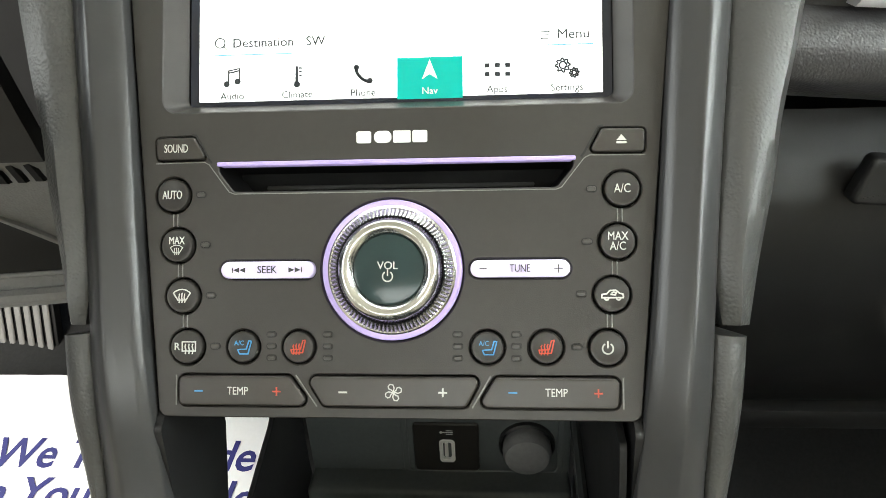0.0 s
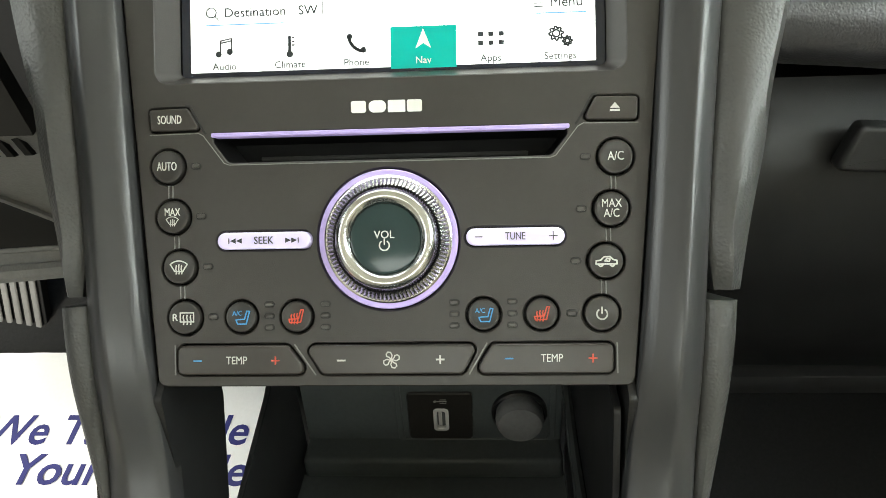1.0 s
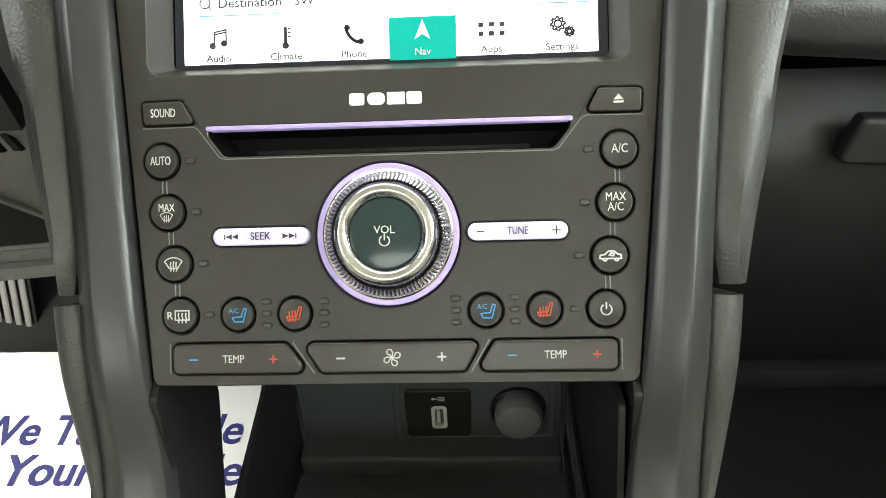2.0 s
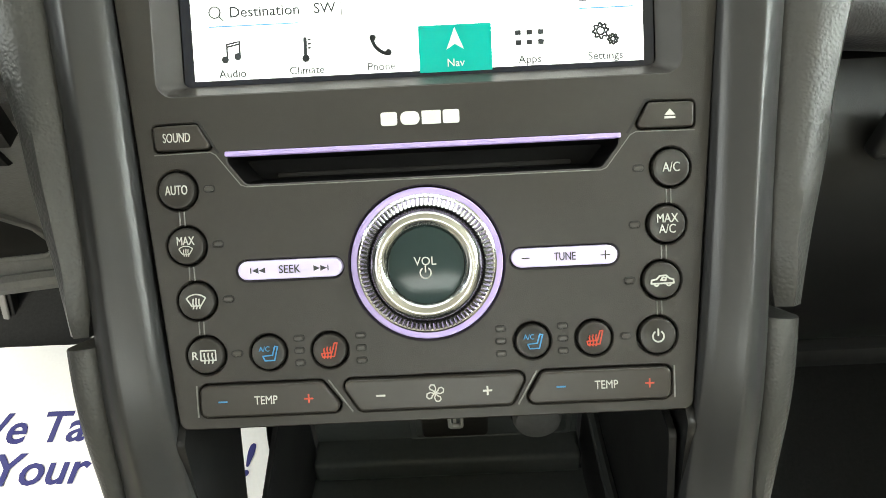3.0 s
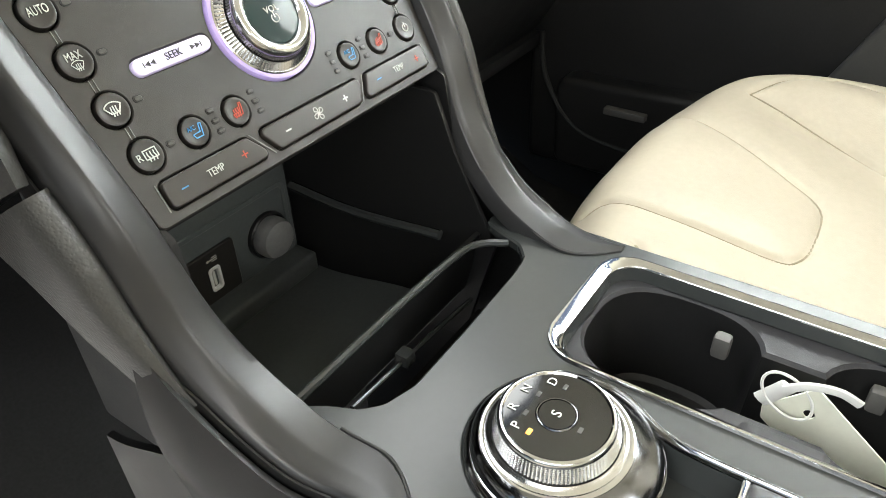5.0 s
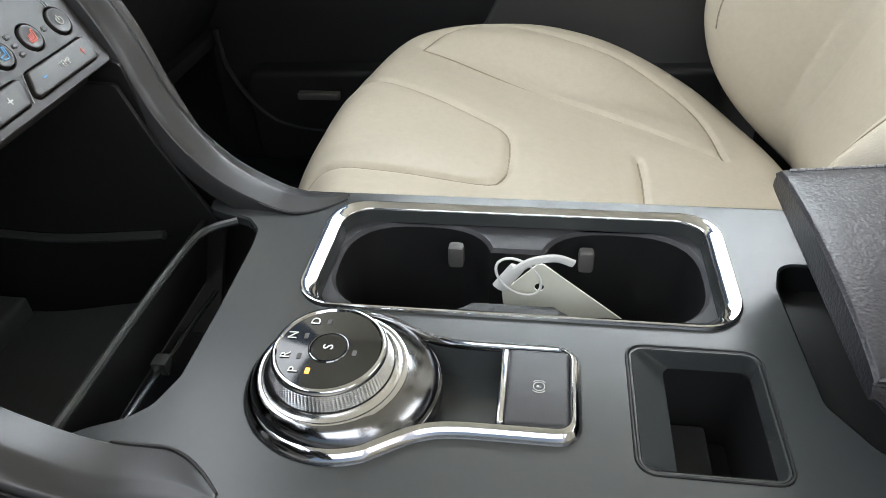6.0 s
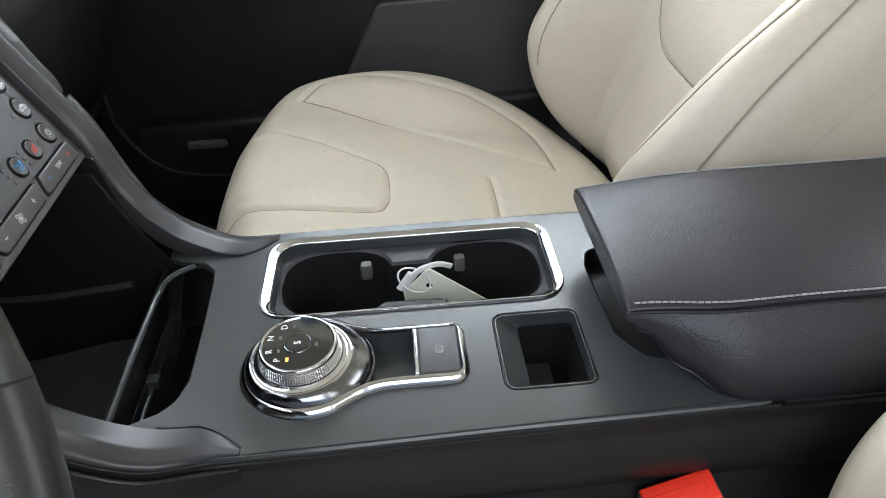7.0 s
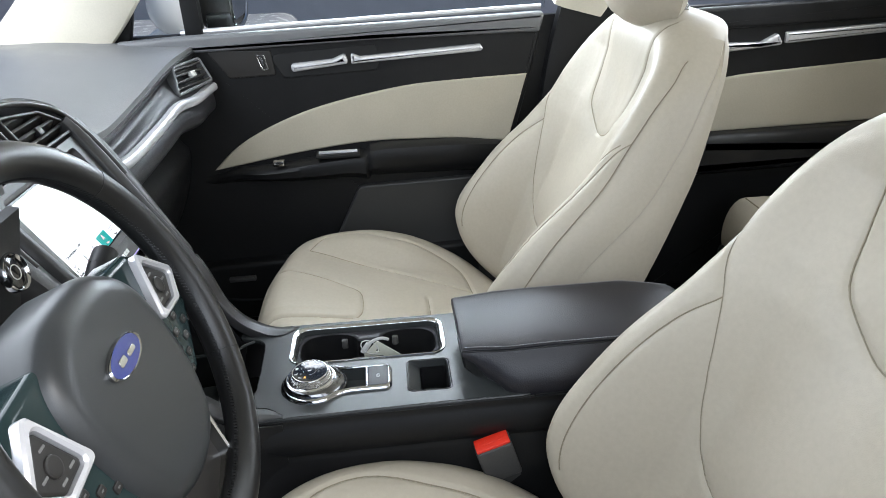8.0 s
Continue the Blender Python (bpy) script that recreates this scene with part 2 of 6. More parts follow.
def slab(poly, lo, hi, ch=0.0006, steps=2):
    """A plate of the given outline from height lo to hi, its upper edge rounded."""
    bm = bmesh.new()
    poly = ccw(poly)
    loops = [at_w(poly, lo), at_w(poly, hi - ch)]
    for i in range(1, steps + 1):
        a = math.pi / 2 * i / steps
        loops.append(at_w(offset(poly, ch * (1 - math.cos(a))), hi - ch + ch * math.sin(a)))
    loops.append(at_w(offset(poly, ch * 1.35), hi))
    tub(bm, loops, True, True)
    return bm


def plate(outer, holes, lo, hi, ch=0.0005, fn=None):
    """A plate with holes cut through it, all upper edges chamfered."""
    bm = bmesh.new()
    loops = [(ccw(outer), ch)] + [(ccw(h), -ch) for h in holes]
    edges = []
    for poly, c in loops:
        top = [bm.verts.new((p[0], p[1], hi)) for p in offset(poly, c)]
        mid = [bm.verts.new((p[0], p[1], hi - abs(c))) for p in poly]
        low = [bm.verts.new((p[0], p[1], lo)) for p in poly]
        k = len(poly)
        for i in range(k):
            j = (i + 1) % k
            edges.append(bm.edges.new((top[i], top[j])))
        for i in range(k):
            j = (i + 1) % k
            bm.faces.new((top[i], top[j], mid[j], mid[i]))
            bm.faces.new((mid[i], mid[j], low[j], low[i]))
    bmesh.ops.triangle_fill(bm, use_beauty=True, use_dissolve=False, edges=edges, normal=(0, 0, 1))
    if fn:
        for v in bm.verts:
            v.co = Vector(fn(v.co))
    return bm


def cup(poly_top, poly_bottom, hi, lo, wall=0.0):
    """An open vessel: its inner skin from the rim down to a floor."""
    bm = bmesh.new()
    a, b = ccw(poly_top), ccw(poly_bottom)
    r = 0.002
    tub(bm, [at_w(a, hi), at_w(offset(b, 0), lo + r), at_w(offset(b, r), lo)], False, True)
    return bm


def lathe(profile, n=64, close=False):
    """Turns a profile of (radius, height) about the z axis."""
    bm = bmesh.new()
    rows = []
    for r, z in profile:
        if r < 1e-6:
            rows.append([bm.verts.new((0, 0, z))])
        else:
            rows.append([bm.verts.new((r * math.cos(2 * math.pi * i / n), r * math.sin(2 * math.pi * i / n), z)) for i in range(n)])
    for a, b in zip(rows, rows[1:]):
        for i in range(n):
            j = (i + 1) % n
            if len(a) == 1 and len(b) == 1:
                continue
            if len(a) == 1:
                bm.faces.new((a[0], b[i], b[j]))
            elif len(b) == 1:
                bm.faces.new((a[i], a[j], b[0]))
            else:
                bm.faces.new((a[i], a[j], b[j], b[i]))
    return bm


def catmull(pts, n=8, closed=False):
    """A smooth curve through points."""
    P = [Vector(p) for p in pts]
    k = len(P)
    out = []
    last = k if closed else k - 1
    for i in range(last):
        p0 = P[(i - 1) % k] if closed or i > 0 else P[0] * 2 - P[1]
        p1, p2 = P[i], P[(i + 1) % k]
        p3 = P[(i + 2) % k] if closed or i + 2 < k else P[-1] * 2 - P[-2]
        for j in range(n):
            t = j / n
            out.append(0.5 * ((2 * p1) + (p2 - p0) * t + (2 * p0 - 5 * p1 + 4 * p2 - p3) * t * t + (3 * p1 - p0 - 3 * p2 + p3) * t ** 3))
    if not closed:
        out.append(P[-1].copy())
    return out


def tube(path, r, n=8, closed=False, up=(0, 0, 1), flat=1.0):
    """A round bar along a path."""
    bm = bmesh.new()
    P = [Vector(p) for p in path]
    k = len(P)
    loops = []
    for i, p in enumerate(P):
        a = P[i - 1] if (i > 0 or closed) else p
        b = P[(i + 1) % k] if (i < k - 1 or closed) else p
        t = (b - a).normalized()
        s = t.cross(Vector(up))
        if s.length < 1e-4:
            s = t.cross(Vector((1, 0, 0.1)))
        s.normalize()
        u = s.cross(t)
        rad = r(i / max(1, k - 1)) if callable(r) else r
        loops.append([p + s * rad * math.cos(2 * math.pi * q / n) + u * rad * flat * math.sin(2 * math.pi * q / n) for q in range(n)])
    if closed:
        rows = tub(bm, loops, False, False)
        for i in range(n):
            j = (i + 1) % n
            bm.faces.new((rows[-1][i], rows[-1][j], rows[0][j], rows[0][i]))
    else:
        tub(bm, loops, True, True)
    return bm


def sweep(path, sections, across=(1, 0, 0)):
    """Carries outlines of (across, out) along a path; one outline a point."""
    bm = bmesh.new()
    P = [Vector(p) for p in path]
    loops = []
    for i, p in enumerate(P):
        t = (P[min(i + 1, len(P) - 1)] - P[max(i - 1, 0)]).normalized()
        a = Vector(across)
        a = (a - t * a.dot(t)).normalized()
        o = t.cross(a)
        loops.append([p + a * q[0] + o * q[1] for q in sections[i]])
    tub(bm, loops, True, True)
    return bm


def box(lo, hi, b=0.004, seg=2):
    bm = bmesh.new()
    bmesh.ops.create_cube(bm, size=1.0)
    c = [(l + h) / 2 for l, h in zip(lo, hi)]
    s = [h - l for l, h in zip(lo, hi)]
    for v in bm.verts:
        v.co = Vector([c[i] + v.co[i] * s[i] for i in range(3)])
    if b > 0:
        bmesh.ops.bevel(bm, geom=list(bm.edges), offset=min(b, min(s) * 0.45), segments=seg, profile=0.6, affect="EDGES")
    return bm


def sheet(fn, nu, nv, thick=0.0):
    """A surface fn(u, v) -> point, u and v from 0 to 1."""
    bm = bmesh.new()
    g = [[bm.verts.new(fn(i / nu, j / nv)) for j in range(nv + 1)] for i in range(nu + 1)]
    for i in range(nu):
        for j in range(nv):
            bm.faces.new((g[i][j], g[i + 1][j], g[i + 1][j + 1], g[i][j + 1]))
    if thick:
        bm.normal_update()
        ret = bmesh.ops.solidify(bm, geom=list(bm.faces), thickness=thick)
    return bm


def joined(*bms):
    out = bmesh.new()
    for b in bms:
        me = bpy.data.meshes.new("tmp")
        b.to_mesh(me)
        b.free()
        out.from_mesh(me)
        bpy.data.meshes.remove(me)
    return out


def words(text, size, material, parent, m, name="lettering", deep=0.0002, shear=0.0, wide=1.0, bold=0.0, label="", span=0.0):
    """Raised lettering, centred, in the xy plane of the pose m."""
    cu = bpy.data.curves.new(name, "FONT")
    cu.body, cu.size, cu.extrude, cu.align_x, cu.align_y = text, size, deep, "CENTER", "CENTER"
    cu.shear, cu.offset, cu.resolution_u = shear, bold, 3
    tmp = bpy.data.objects.new("tmp", cu)
    me = bpy.data.meshes.new_from_object(tmp)
    bpy.data.objects.remove(tmp)
    bpy.data.curves.remove(cu)
    if span:
        xs = [v.co.x for v in me.vertices]
        wide = span / (max(xs) - min(xs))
    me.transform(m @ Matrix.Diagonal((wide, 1, 1, 1)))
    me.materials.clear()
    me.materials.append(material)
    me.name = name
    ob = new(name, me)
    ob.parent = parent
    if parent is not None:
        ob.matrix_parent_inverse = parent.matrix_world.inverted()
    if label:
        tagged(ob, label=label)
    return ob


def on_face(u, v, w=0.0):
    return FACE @ Matrix.Translation((u, v, w))


def lerp(a, b, t):
    return a + (b - a) * t


def spline(pairs, x):
    """A smooth curve through the pairs of a short table."""
    k = len(pairs)
    x = min(max(x, pairs[0][0]), pairs[-1][0])
    i = max(j for j in range(k - 1) if pairs[j][0] <= x)

    def slope(j):
        a, b = pairs[max(j - 1, 0)], pairs[min(j + 1, k - 1)]
        return (b[1] - a[1]) / (b[0] - a[0])
    (x0, y0), (x1, y1) = pairs[i], pairs[i + 1]
    h = x1 - x0
    t = (x - x0) / h
    return (y0 * (1 + 2 * t) * (1 - t) ** 2 + slope(i) * h * t * (1 - t) ** 2
            + y1 * t * t * (3 - 2 * t) + slope(i + 1) * h * t * t * (t - 1))


def table(pairs, x):
    """Smooth interpolation in a short table."""
    if x <= pairs[0][0]:
        return pairs[0][1]
    for (x0, y0), (x1, y1) in zip(pairs, pairs[1:]):
        if x <= x1:
            t = (x - x0) / (x1 - x0)
            t = t * t * (3 - 2 * t)
            return y0 + (y1 - y0) * t
    return pairs[-1][1]

# ---- the setting: ground, wall, car floor and shell ----
ground = solid("ground", box((-60, -60, -0.92), (60, 60, -0.80), 0), M_GROUND, "grey concrete ground under the parked car", "ground", kind="structure")
solid("wall_east", box((4.2, -9, -0.80), (4.5, 10, 1.9), 0.01), M_WALLX, "blue-grey painted building wall beside the car", "wall", kind="structure")


def floor_z(y):
    return -0.540 + max(0.0, y - 0.20) * 0.60


bm = sheet(lambda u, v: (lerp(-0.70, 0.72, u), lerp(-1.9, 0.75, v), floor_z(lerp(-1.9, 0.75, v)) + 0.004 * math.sin(u * 40) * math.sin(v * 33)), 20, 40, -0.02)
solid("floor", bm, M_CARPET, "black carpeted car floor rising to the firewall", "floor", kind="structure")
solid("wall_north", box((-0.72, 0.74, -0.6), (0.74, 0.78, 0.16), 0.004), M_BLACK, "black firewall behind the pedals and dashboard", "wall", kind="structure")
solid("wall_side_east", box((0.745, -1.9, -0.6), (0.765, 0.76, 0.205), 0.004), M_BLACK, "black car body side behind the doors", "wall", kind="structure")
solid("wall_south", box((-0.74, -1.95, -0.6), (0.76, -1.90, 0.25), 0.004), M_TRIMC, "cream trimmed panel behind the rear seat", "wall", kind="structure")
bm = sheet(lambda u, v: (lerp(-0.62, 0.66, u), lerp(-1.9, 0.12, v), 0.70 - 0.10 * (2 * u - 1) ** 2 - 0.05 * (2 * v - 1) ** 2), 14, 14, 0.02)
solid("ceiling", bm, M_HEADL, "cream cloth headliner under the car roof", "ceiling", kind="structure")

# ---- centre stack ----
stack = thing("center_stack", "dark grey audio and climate control panel with a lit touchscreen", "control panel", (0, -0.03, -0.055))

SOUND = rounded([(-0.1005, 0.0560), (-0.0838, 0.0563), (-0.0782, 0.0468), (-0.0998, 0.0466)], 0.0016)
EJECT = rounded([(0.0852, 0.0563), (0.1022, 0.0560), (0.1018, 0.0466), (0.0800, 0.0468)], 0.0016)
CDSLOT = rounded([(-0.0765, 0.0455), (0.0772, 0.0455), (0.0672, 0.0330), (-0.0668, 0.0330)], 0.003)
ROUND = {"auto": (-0.0929, 0.0318), "max": (-0.0909, 0.0107), "front": (-0.0884, -0.0105), "rear": (-0.0864, -0.0316),
         "ac": (0.0929, 0.0318), "maxac": (0.0909, 0.0107), "recirc": (0.0884, -0.0104), "power": (0.0864, -0.0315)}
SEATS = {"cool_left": (-0.0623, -0.0316), "heat_left": (-0.0388, -0.0316), "cool_right": (0.0388, -0.0315), "heat_right": (0.0623, -0.0314)}
TEMPL = rounded([(-0.0893, -0.0434), (-0.0425, -0.0434), (-0.0334, -0.0556), (-0.0893, -0.0556)], 0.0026)
FANB = rounded([(-0.0358, -0.0434), (0.0367, -0.0434), (0.0300, -0.0556), (-0.0282, -0.0556)], 0.0026)
TEMPR = rounded([(0.0420, -0.0434), (0.0908, -0.0434), (0.0906, -0.0556), (0.0345, -0.0556)], 0.0026)
SEEK = rrect(-0.0521, 0.0002, 0.0396, 0.0071, 0.0035)
TUNE = rrect(0.0521, 0.0002, 0.0400, 0.0071, 0.0035)
SCREEN_HOLE = rrect(0, 0.1275, 0.196, 0.121, 0.006)
OUT = rounded([(-0.0984, -0.0607), (0.0994, -0.0607), (0.1205, 0.200), (-0.1195, 0.200)], 0.004)

GAP = 0.0006
holes = [offset(ccw(p), -GAP) for p in (SOUND, EJECT, TEMPL, FANB, TEMPR, SEEK, TUNE)]
holes += [CDSLOT, SCREEN_HOLE, ring(0, 0, 0.0296, 72)]
holes += [ring(u, v, 0.0078, 28) for u, v in ROUND.values()] + [ring(u, v, 0.0073, 28) for u, v in SEATS.values()]
part("faceplate", plate(OUT, holes, -0.006, 0, 0.0005), M_PLATE, stack, "matte dark grey plastic faceplate", FACE)
bm = plate(offset(ccw(OUT), 0.001), [SCREEN_HOLE, CDSLOT], -0.030, -0.0062, 0.0005)
part("backing", bm, M_GAP, stack, "black carrier behind the faceplate", FACE)

# cd slot: sloping throat and its lit upper edge
bm = bmesh.new()
tub(bm, [at_w(ccw(CDSLOT), -0.0006), at_w(offset(ccw(CDSLOT), 0.0024), -0.020)], False, True)
slot = part("cd_slot", bm, M_SLOT, stack, "black recessed disc slot", FACE)
part("slot_mouth", slab(rrect(0.0, 0.0368, 0.118, 0.0018, 0.0006), -0.0205, -0.0193, 0.0002), M_GAP, slot, "", FACE)
part("light_strip", slab(rrect(0.0003, 0.0447, 0.1490, 0.0019, 0.0006), -0.004, 0.0006, 0.0005), M_VIOLET, stack, "thin violet lit strip", FACE)

# screen with its sloping surround
bm = bmesh.new()
scr_in = rrect(0, 0.1275, 0.184, 0.111, 0.003)
tub(bm, [at_w(ccw(SCREEN_HOLE), -0.0004), at_w(scr_in, -0.0120)], False, False)
part("screen_surround", bm, M_PLATE, stack, "sloping grey screen surround", FACE)
screen = part("screen", slab(rrect(0, 0.1268, 0.1835, 0.1110, 0.002), -0.0150, -0.0129, 0.0001), M_SCRDARK, stack, "glossy dark screen margin", FACE)
SW = -0.0127
part("lit_area", slab(rrect(0, 0.1268, 0.1755, 0.1050, 0.0004), -0.0131, SW, 0.0001), M_SCREEN, screen, "white lit touchscreen", FACE)


def strokes(lines, width, material, parent, u, v, w, name="icon", s=1.0, label=""):
    """Thin raised line drawing on the face, in millimetres times s about (u, v)."""
    bm = bmesh.new()
    for pts in lines:
        P = [Vector((u + p[0] * s * 0.001, v + p[1] * s * 0.001)) for p in pts]
        for a, b in zip(P, P[1:]):
            d = (b - a)
            if d.length < 1e-7:
                continue
            d.normalize()
            n = Vector((-d.y, d.x)) * width / 2
            a2, b2 = a - d * width * 0.25, b + d * width * 0.25
            q = [a2 + n, a2 - n, b2 - n, b2 + n]
            lo = [bm.verts.new((p.x, p.y, w)) for p in q]
            hi = [bm.verts.new((p.x, p.y, w + 0.0002)) for p in q]
            bm.faces.new(hi)
            for i in range(4):
                j = (i + 1) % 4
                bm.faces.new((lo[i], lo[j], hi[j], hi[i]))
    return part(name, bm, material, parent, label, FACE, smooth=False)


def arc(cx, cy, r, a0, a1, n=14, ry=None):
    ry = r if ry is None else ry
    return [(cx + r * math.cos(radians(lerp(a0, a1, i / n))), cy + ry * math.sin(radians(lerp(a0, a1, i / n)))) for i in range(n + 1)]


def flat_icon(polys, material, parent, u, v, w, name="icon", s=1.0, label=""):
    bm = joined(*[slab([(u + p[0] * s * 0.001, v + p[1] * s * 0.001) for p in poly], w, w + 0.0002, 0.00003, 1) for poly in polys])
    return part(name, bm, material, parent, label, FACE, smooth=False)


# screen contents
flat_icon([rrect(14.65, -0.1, 28.3, 18.0, 0.2)], M_TEAL, screen, 0.0, 0.0825, SW, "nav_tile", label="teal highlighted tile")
for name, u in (("Audio", -0.0726), ("Climate", -0.0435), ("Phone", -0.0144), ("Apps", 0.0435), ("Settings", 0.0728)):
    words(name, 0.0044, M_SCRSOFT, screen, on_face(u, 0.0766, SW + 0.0003))
words("Nav", 0.0042, M_MARK, screen, on_face(0.0146, 0.0766, SW + 0.0005))
words("Destination", 0.0058, M_SCRINK, screen, on_face(-0.0588, 0.1000, SW + 0.0003), wide=1.02)
words("Menu", 0.0058, M_SCRINK, screen, on_face(0.0757, 0.0993, SW + 0.0003), wide=1.05)
words("SW", 0.0058, M_SCRINK, screen, on_face(-0.0354, 0.1000, SW + 0.0002))
strokes([[(-28.9, -3), (-28.9, 5)]], 0.0003, M_SCRINK, screen, 0, 0.1001, SW, "cursor")
strokes([[(-81, 0), (-46, 0)]], 0.0004, M_SCRLINE, screen, 0, 0.0950, SW, "underline")
strokes([[(63, 0), (84, 0)]], 0.0004, M_SCRLINE, screen, 0, 0.0950, SW, "underline")
strokes([[(62, d), (66, d)] for d in (-1.4, 0, 1.4)], 0.0004, M_SCRINK, screen, 0, 0.0993, SW, "list_icon")
strokes([arc(0, 0.4, 2.2, 0, 360), [(1.6, -1.2), (3.3, -3.0)]], 0.0005, M_SCRINK, screen, -0.0783, 0.1001, SW, "search_icon")
strokes([[(-1.6, -2.2), (-1.6, 3.2), (3.4, 4.2), (3.4, -1.2)], [(-1.6, 2.2), (3.4, 3.2)]], 0.0006, M_SCRINK, screen, -0.0728, 0.0848, SW, "audio_icon")
flat_icon([ring(-2.5, -2.6, 1.4, 14), ring(2.5, -1.6, 1.4, 14)], M_SCRINK, screen, -0.0728, 0.0848, SW, "audio_note")
flat_icon([rrect(-0.2, 0.6, 1.3, 8.0, 0.6), ring(-0.2, -3.5, 1.5, 14), rrect(1.4, 3.6, 1.3, 0.7, 0.2), rrect(1.4, 2.0, 1.3, 0.7, 0.2), rrect(1.4, 0.4, 1.3, 0.7, 0.2)],
          M_SCRINK, screen, -0.0435, 0.0848, SW, "climate_icon")
strokes([arc(3.8, 3.6, 7.2, 186, 262, 10)], 0.0014, M_SCRINK, screen, -0.0143, 0.0850, SW, "phone_icon")
flat_icon([ring(-3.0, 2.9, 1.3, 12), ring(2.9, -3.0, 1.3, 12)], M_SCRINK, screen, -0.0143, 0.0850, SW, "phone_end")
flat_icon([[(0, 5.2), (-3.4, -3.4), (0, -1.2)], [(0, 5.2), (0, -1.2), (3.4, -3.4)]], M_MARK, screen, 0.0146, 0.0852, SW + 0.0002, "nav_arrow")
flat_icon([rrect(x, y, 2.2, 1.9, 0.2) for x in (-4.4, 0, 4.4) for y in (-1.6, 2.2)], M_SCRINK, screen, 0.0436, 0.0848, SW, "apps_icon")


def gear(cx, cy, r, k=8):
    out = []
    for i in range(k * 4):
        rr = r if i % 4 in (0, 1) else r * 0.76
        a = 2 * math.pi * i / (k * 4)
        out.append((cx + rr * math.cos(a), cy + rr * math.sin(a)))
    return out + out[:1]


strokes([gear(-1.8, 1.4, 3.0), arc(-1.8, 1.4, 1.5, 0, 360), gear(2.9, -1.9, 2.0), arc(2.9, -1.9, 0.9, 0, 360)], 0.0007, M_SCRINK, screen, 0.0730, 0.0848, SW, "settings_icon")

# brand mark as plain blocks
flat_icon([rrect(-11.6, 0, 6.2, 5.0, 1.0), rrect(-3.7, 0, 7.2, 5.0, 2.2), rrect(4.3, 0, 7.2, 5.0, 0.4), rrect(11.7, 0, 6.2, 5.0, 0.8)],
          M_MARK, stack, 0.0, 0.0548, 0.0, "maker_mark", label="plain silver white maker mark")

# grooves and bright edges that frame the slot and the key row
for su in (-1, 1):
    k = 0.7 * (su > 0)
    strokes([[(su * 85.0 + k, 57.4), (su * 83.2 + k, 57.0), (su * 77.4 + k, 46.6), (su * 76.4 + k, 45.4)]], 0.0009, M_GAP, stack, 0, 0, 0.0, "groove")
strokes([[(-100.6, 45.4), (-79.6, 45.7), (-77.6, 44.6), (-68.8, 32.9), (-66.6, 32.1), (66.9, 32.1), (69.1, 32.9), (78.2, 44.6), (80.4, 45.7), (102.2, 45.4)]], 0.0004, M_LINE, stack, 0, 0, -0.0001, "edge_line", label="thin light edge under the slot")
for a, b_ in (((-39.9, -43.2), (-31.2, -55.8)), ((39.9, -43.2), (32.6, -55.8)), ((-90.9, -43.4), (-90.9, -55.6)), ((92.4, -43.4), (92.4, -55.6))):
    strokes([[a, b_]], 0.0006, M_LINE, stack, 0, 0, 0.0002, "key_divider", label="thin light divider between keys")
# keys
TOPW = 0.0013
b = part("sound_button", slab(SOUND, -0.005, TOPW, 0.0009, 3), M_BAR, stack, "tapered black plastic key", FACE)
words("SOUND", 0.0050, M_WHITE, b, on_face(-0.0914, 0.0513, TOPW + 0.0001), span=0.0102)
b = part("eject_button", slab(EJECT, -0.005, TOPW, 0.0009, 3), M_BAR, stack, "tapered black plastic key", FACE)
flat_icon([[(-2.0, -0.3), (2.0, -0.3), (0, 2.0)], rrect(0, -1.2, 4.0, 0.8, 0.1)], M_WHITE, b, 0.0928, 0.0515, TOPW, "eject_icon")
for k, (poly, words_, at) in {"temperature_button": (TEMPL, "TEMP", (-0.0640, -0.0496)), "temperature_key": (TEMPR, "TEMP", (0.0660, -0.0493))}.items():
    b = part("temperature_button", slab(poly, -0.005, 0.0020, 0.0009, 4), M_BAR, stack, "long dark grey rocker key", FACE)
    words(words_, 0.0046, M_WHITE, b, on_face(at[0], at[1], 0.0021), span=0.0088)
    du = -0.0166 if at[0] < 0 else -0.0172
    strokes([[(-1.6, 0), (1.6, 0)]], 0.0006, M_BLUE, b, at[0] + du, at[1], 0.0020, "minus_sign")
    strokes([[(-1.6, 0), (1.6, 0)], [(0, -1.6), (0, 1.6)]], 0.0006, M_RED, b, at[0] + 0.0164, at[1], 0.0020, "plus_sign")
b = part("fan_button", slab(FANB, -0.005, 0.0020, 0.0009, 4), M_BAR, stack, "long dark grey rocker key", FACE)
strokes([[(-1.6, 0), (1.6, 0)]], 0.0007, M_WHITE, b, -0.0200, -0.0497, 0.0020, "minus_sign")
strokes([[(-1.6, 0), (1.6, 0)], [(0, -1.6), (0, 1.6)]], 0.0007, M_WHITE, b, 0.0208, -0.0495, 0.0020, "plus_sign")
blades = []
for q in range(4):
    c_, s_ = math.cos(radians(90 * q - 12)), math.sin(radians(90 * q - 12))
    petal = [(0.2, 0.2), (1.9, 0.1), (3.0, 0.9), (2.9, 2.1), (1.9, 2.6), (1.0, 2.1), (0.9, 1.2), (0.2, 0.2)]
    blades.append([(x * c_ - y * s_, x * s_ + y * c_) for x, y in petal])
strokes(blades, 0.00045, M_WHITE, b, 0.0008, -0.0496, 0.0020, "fan_icon")

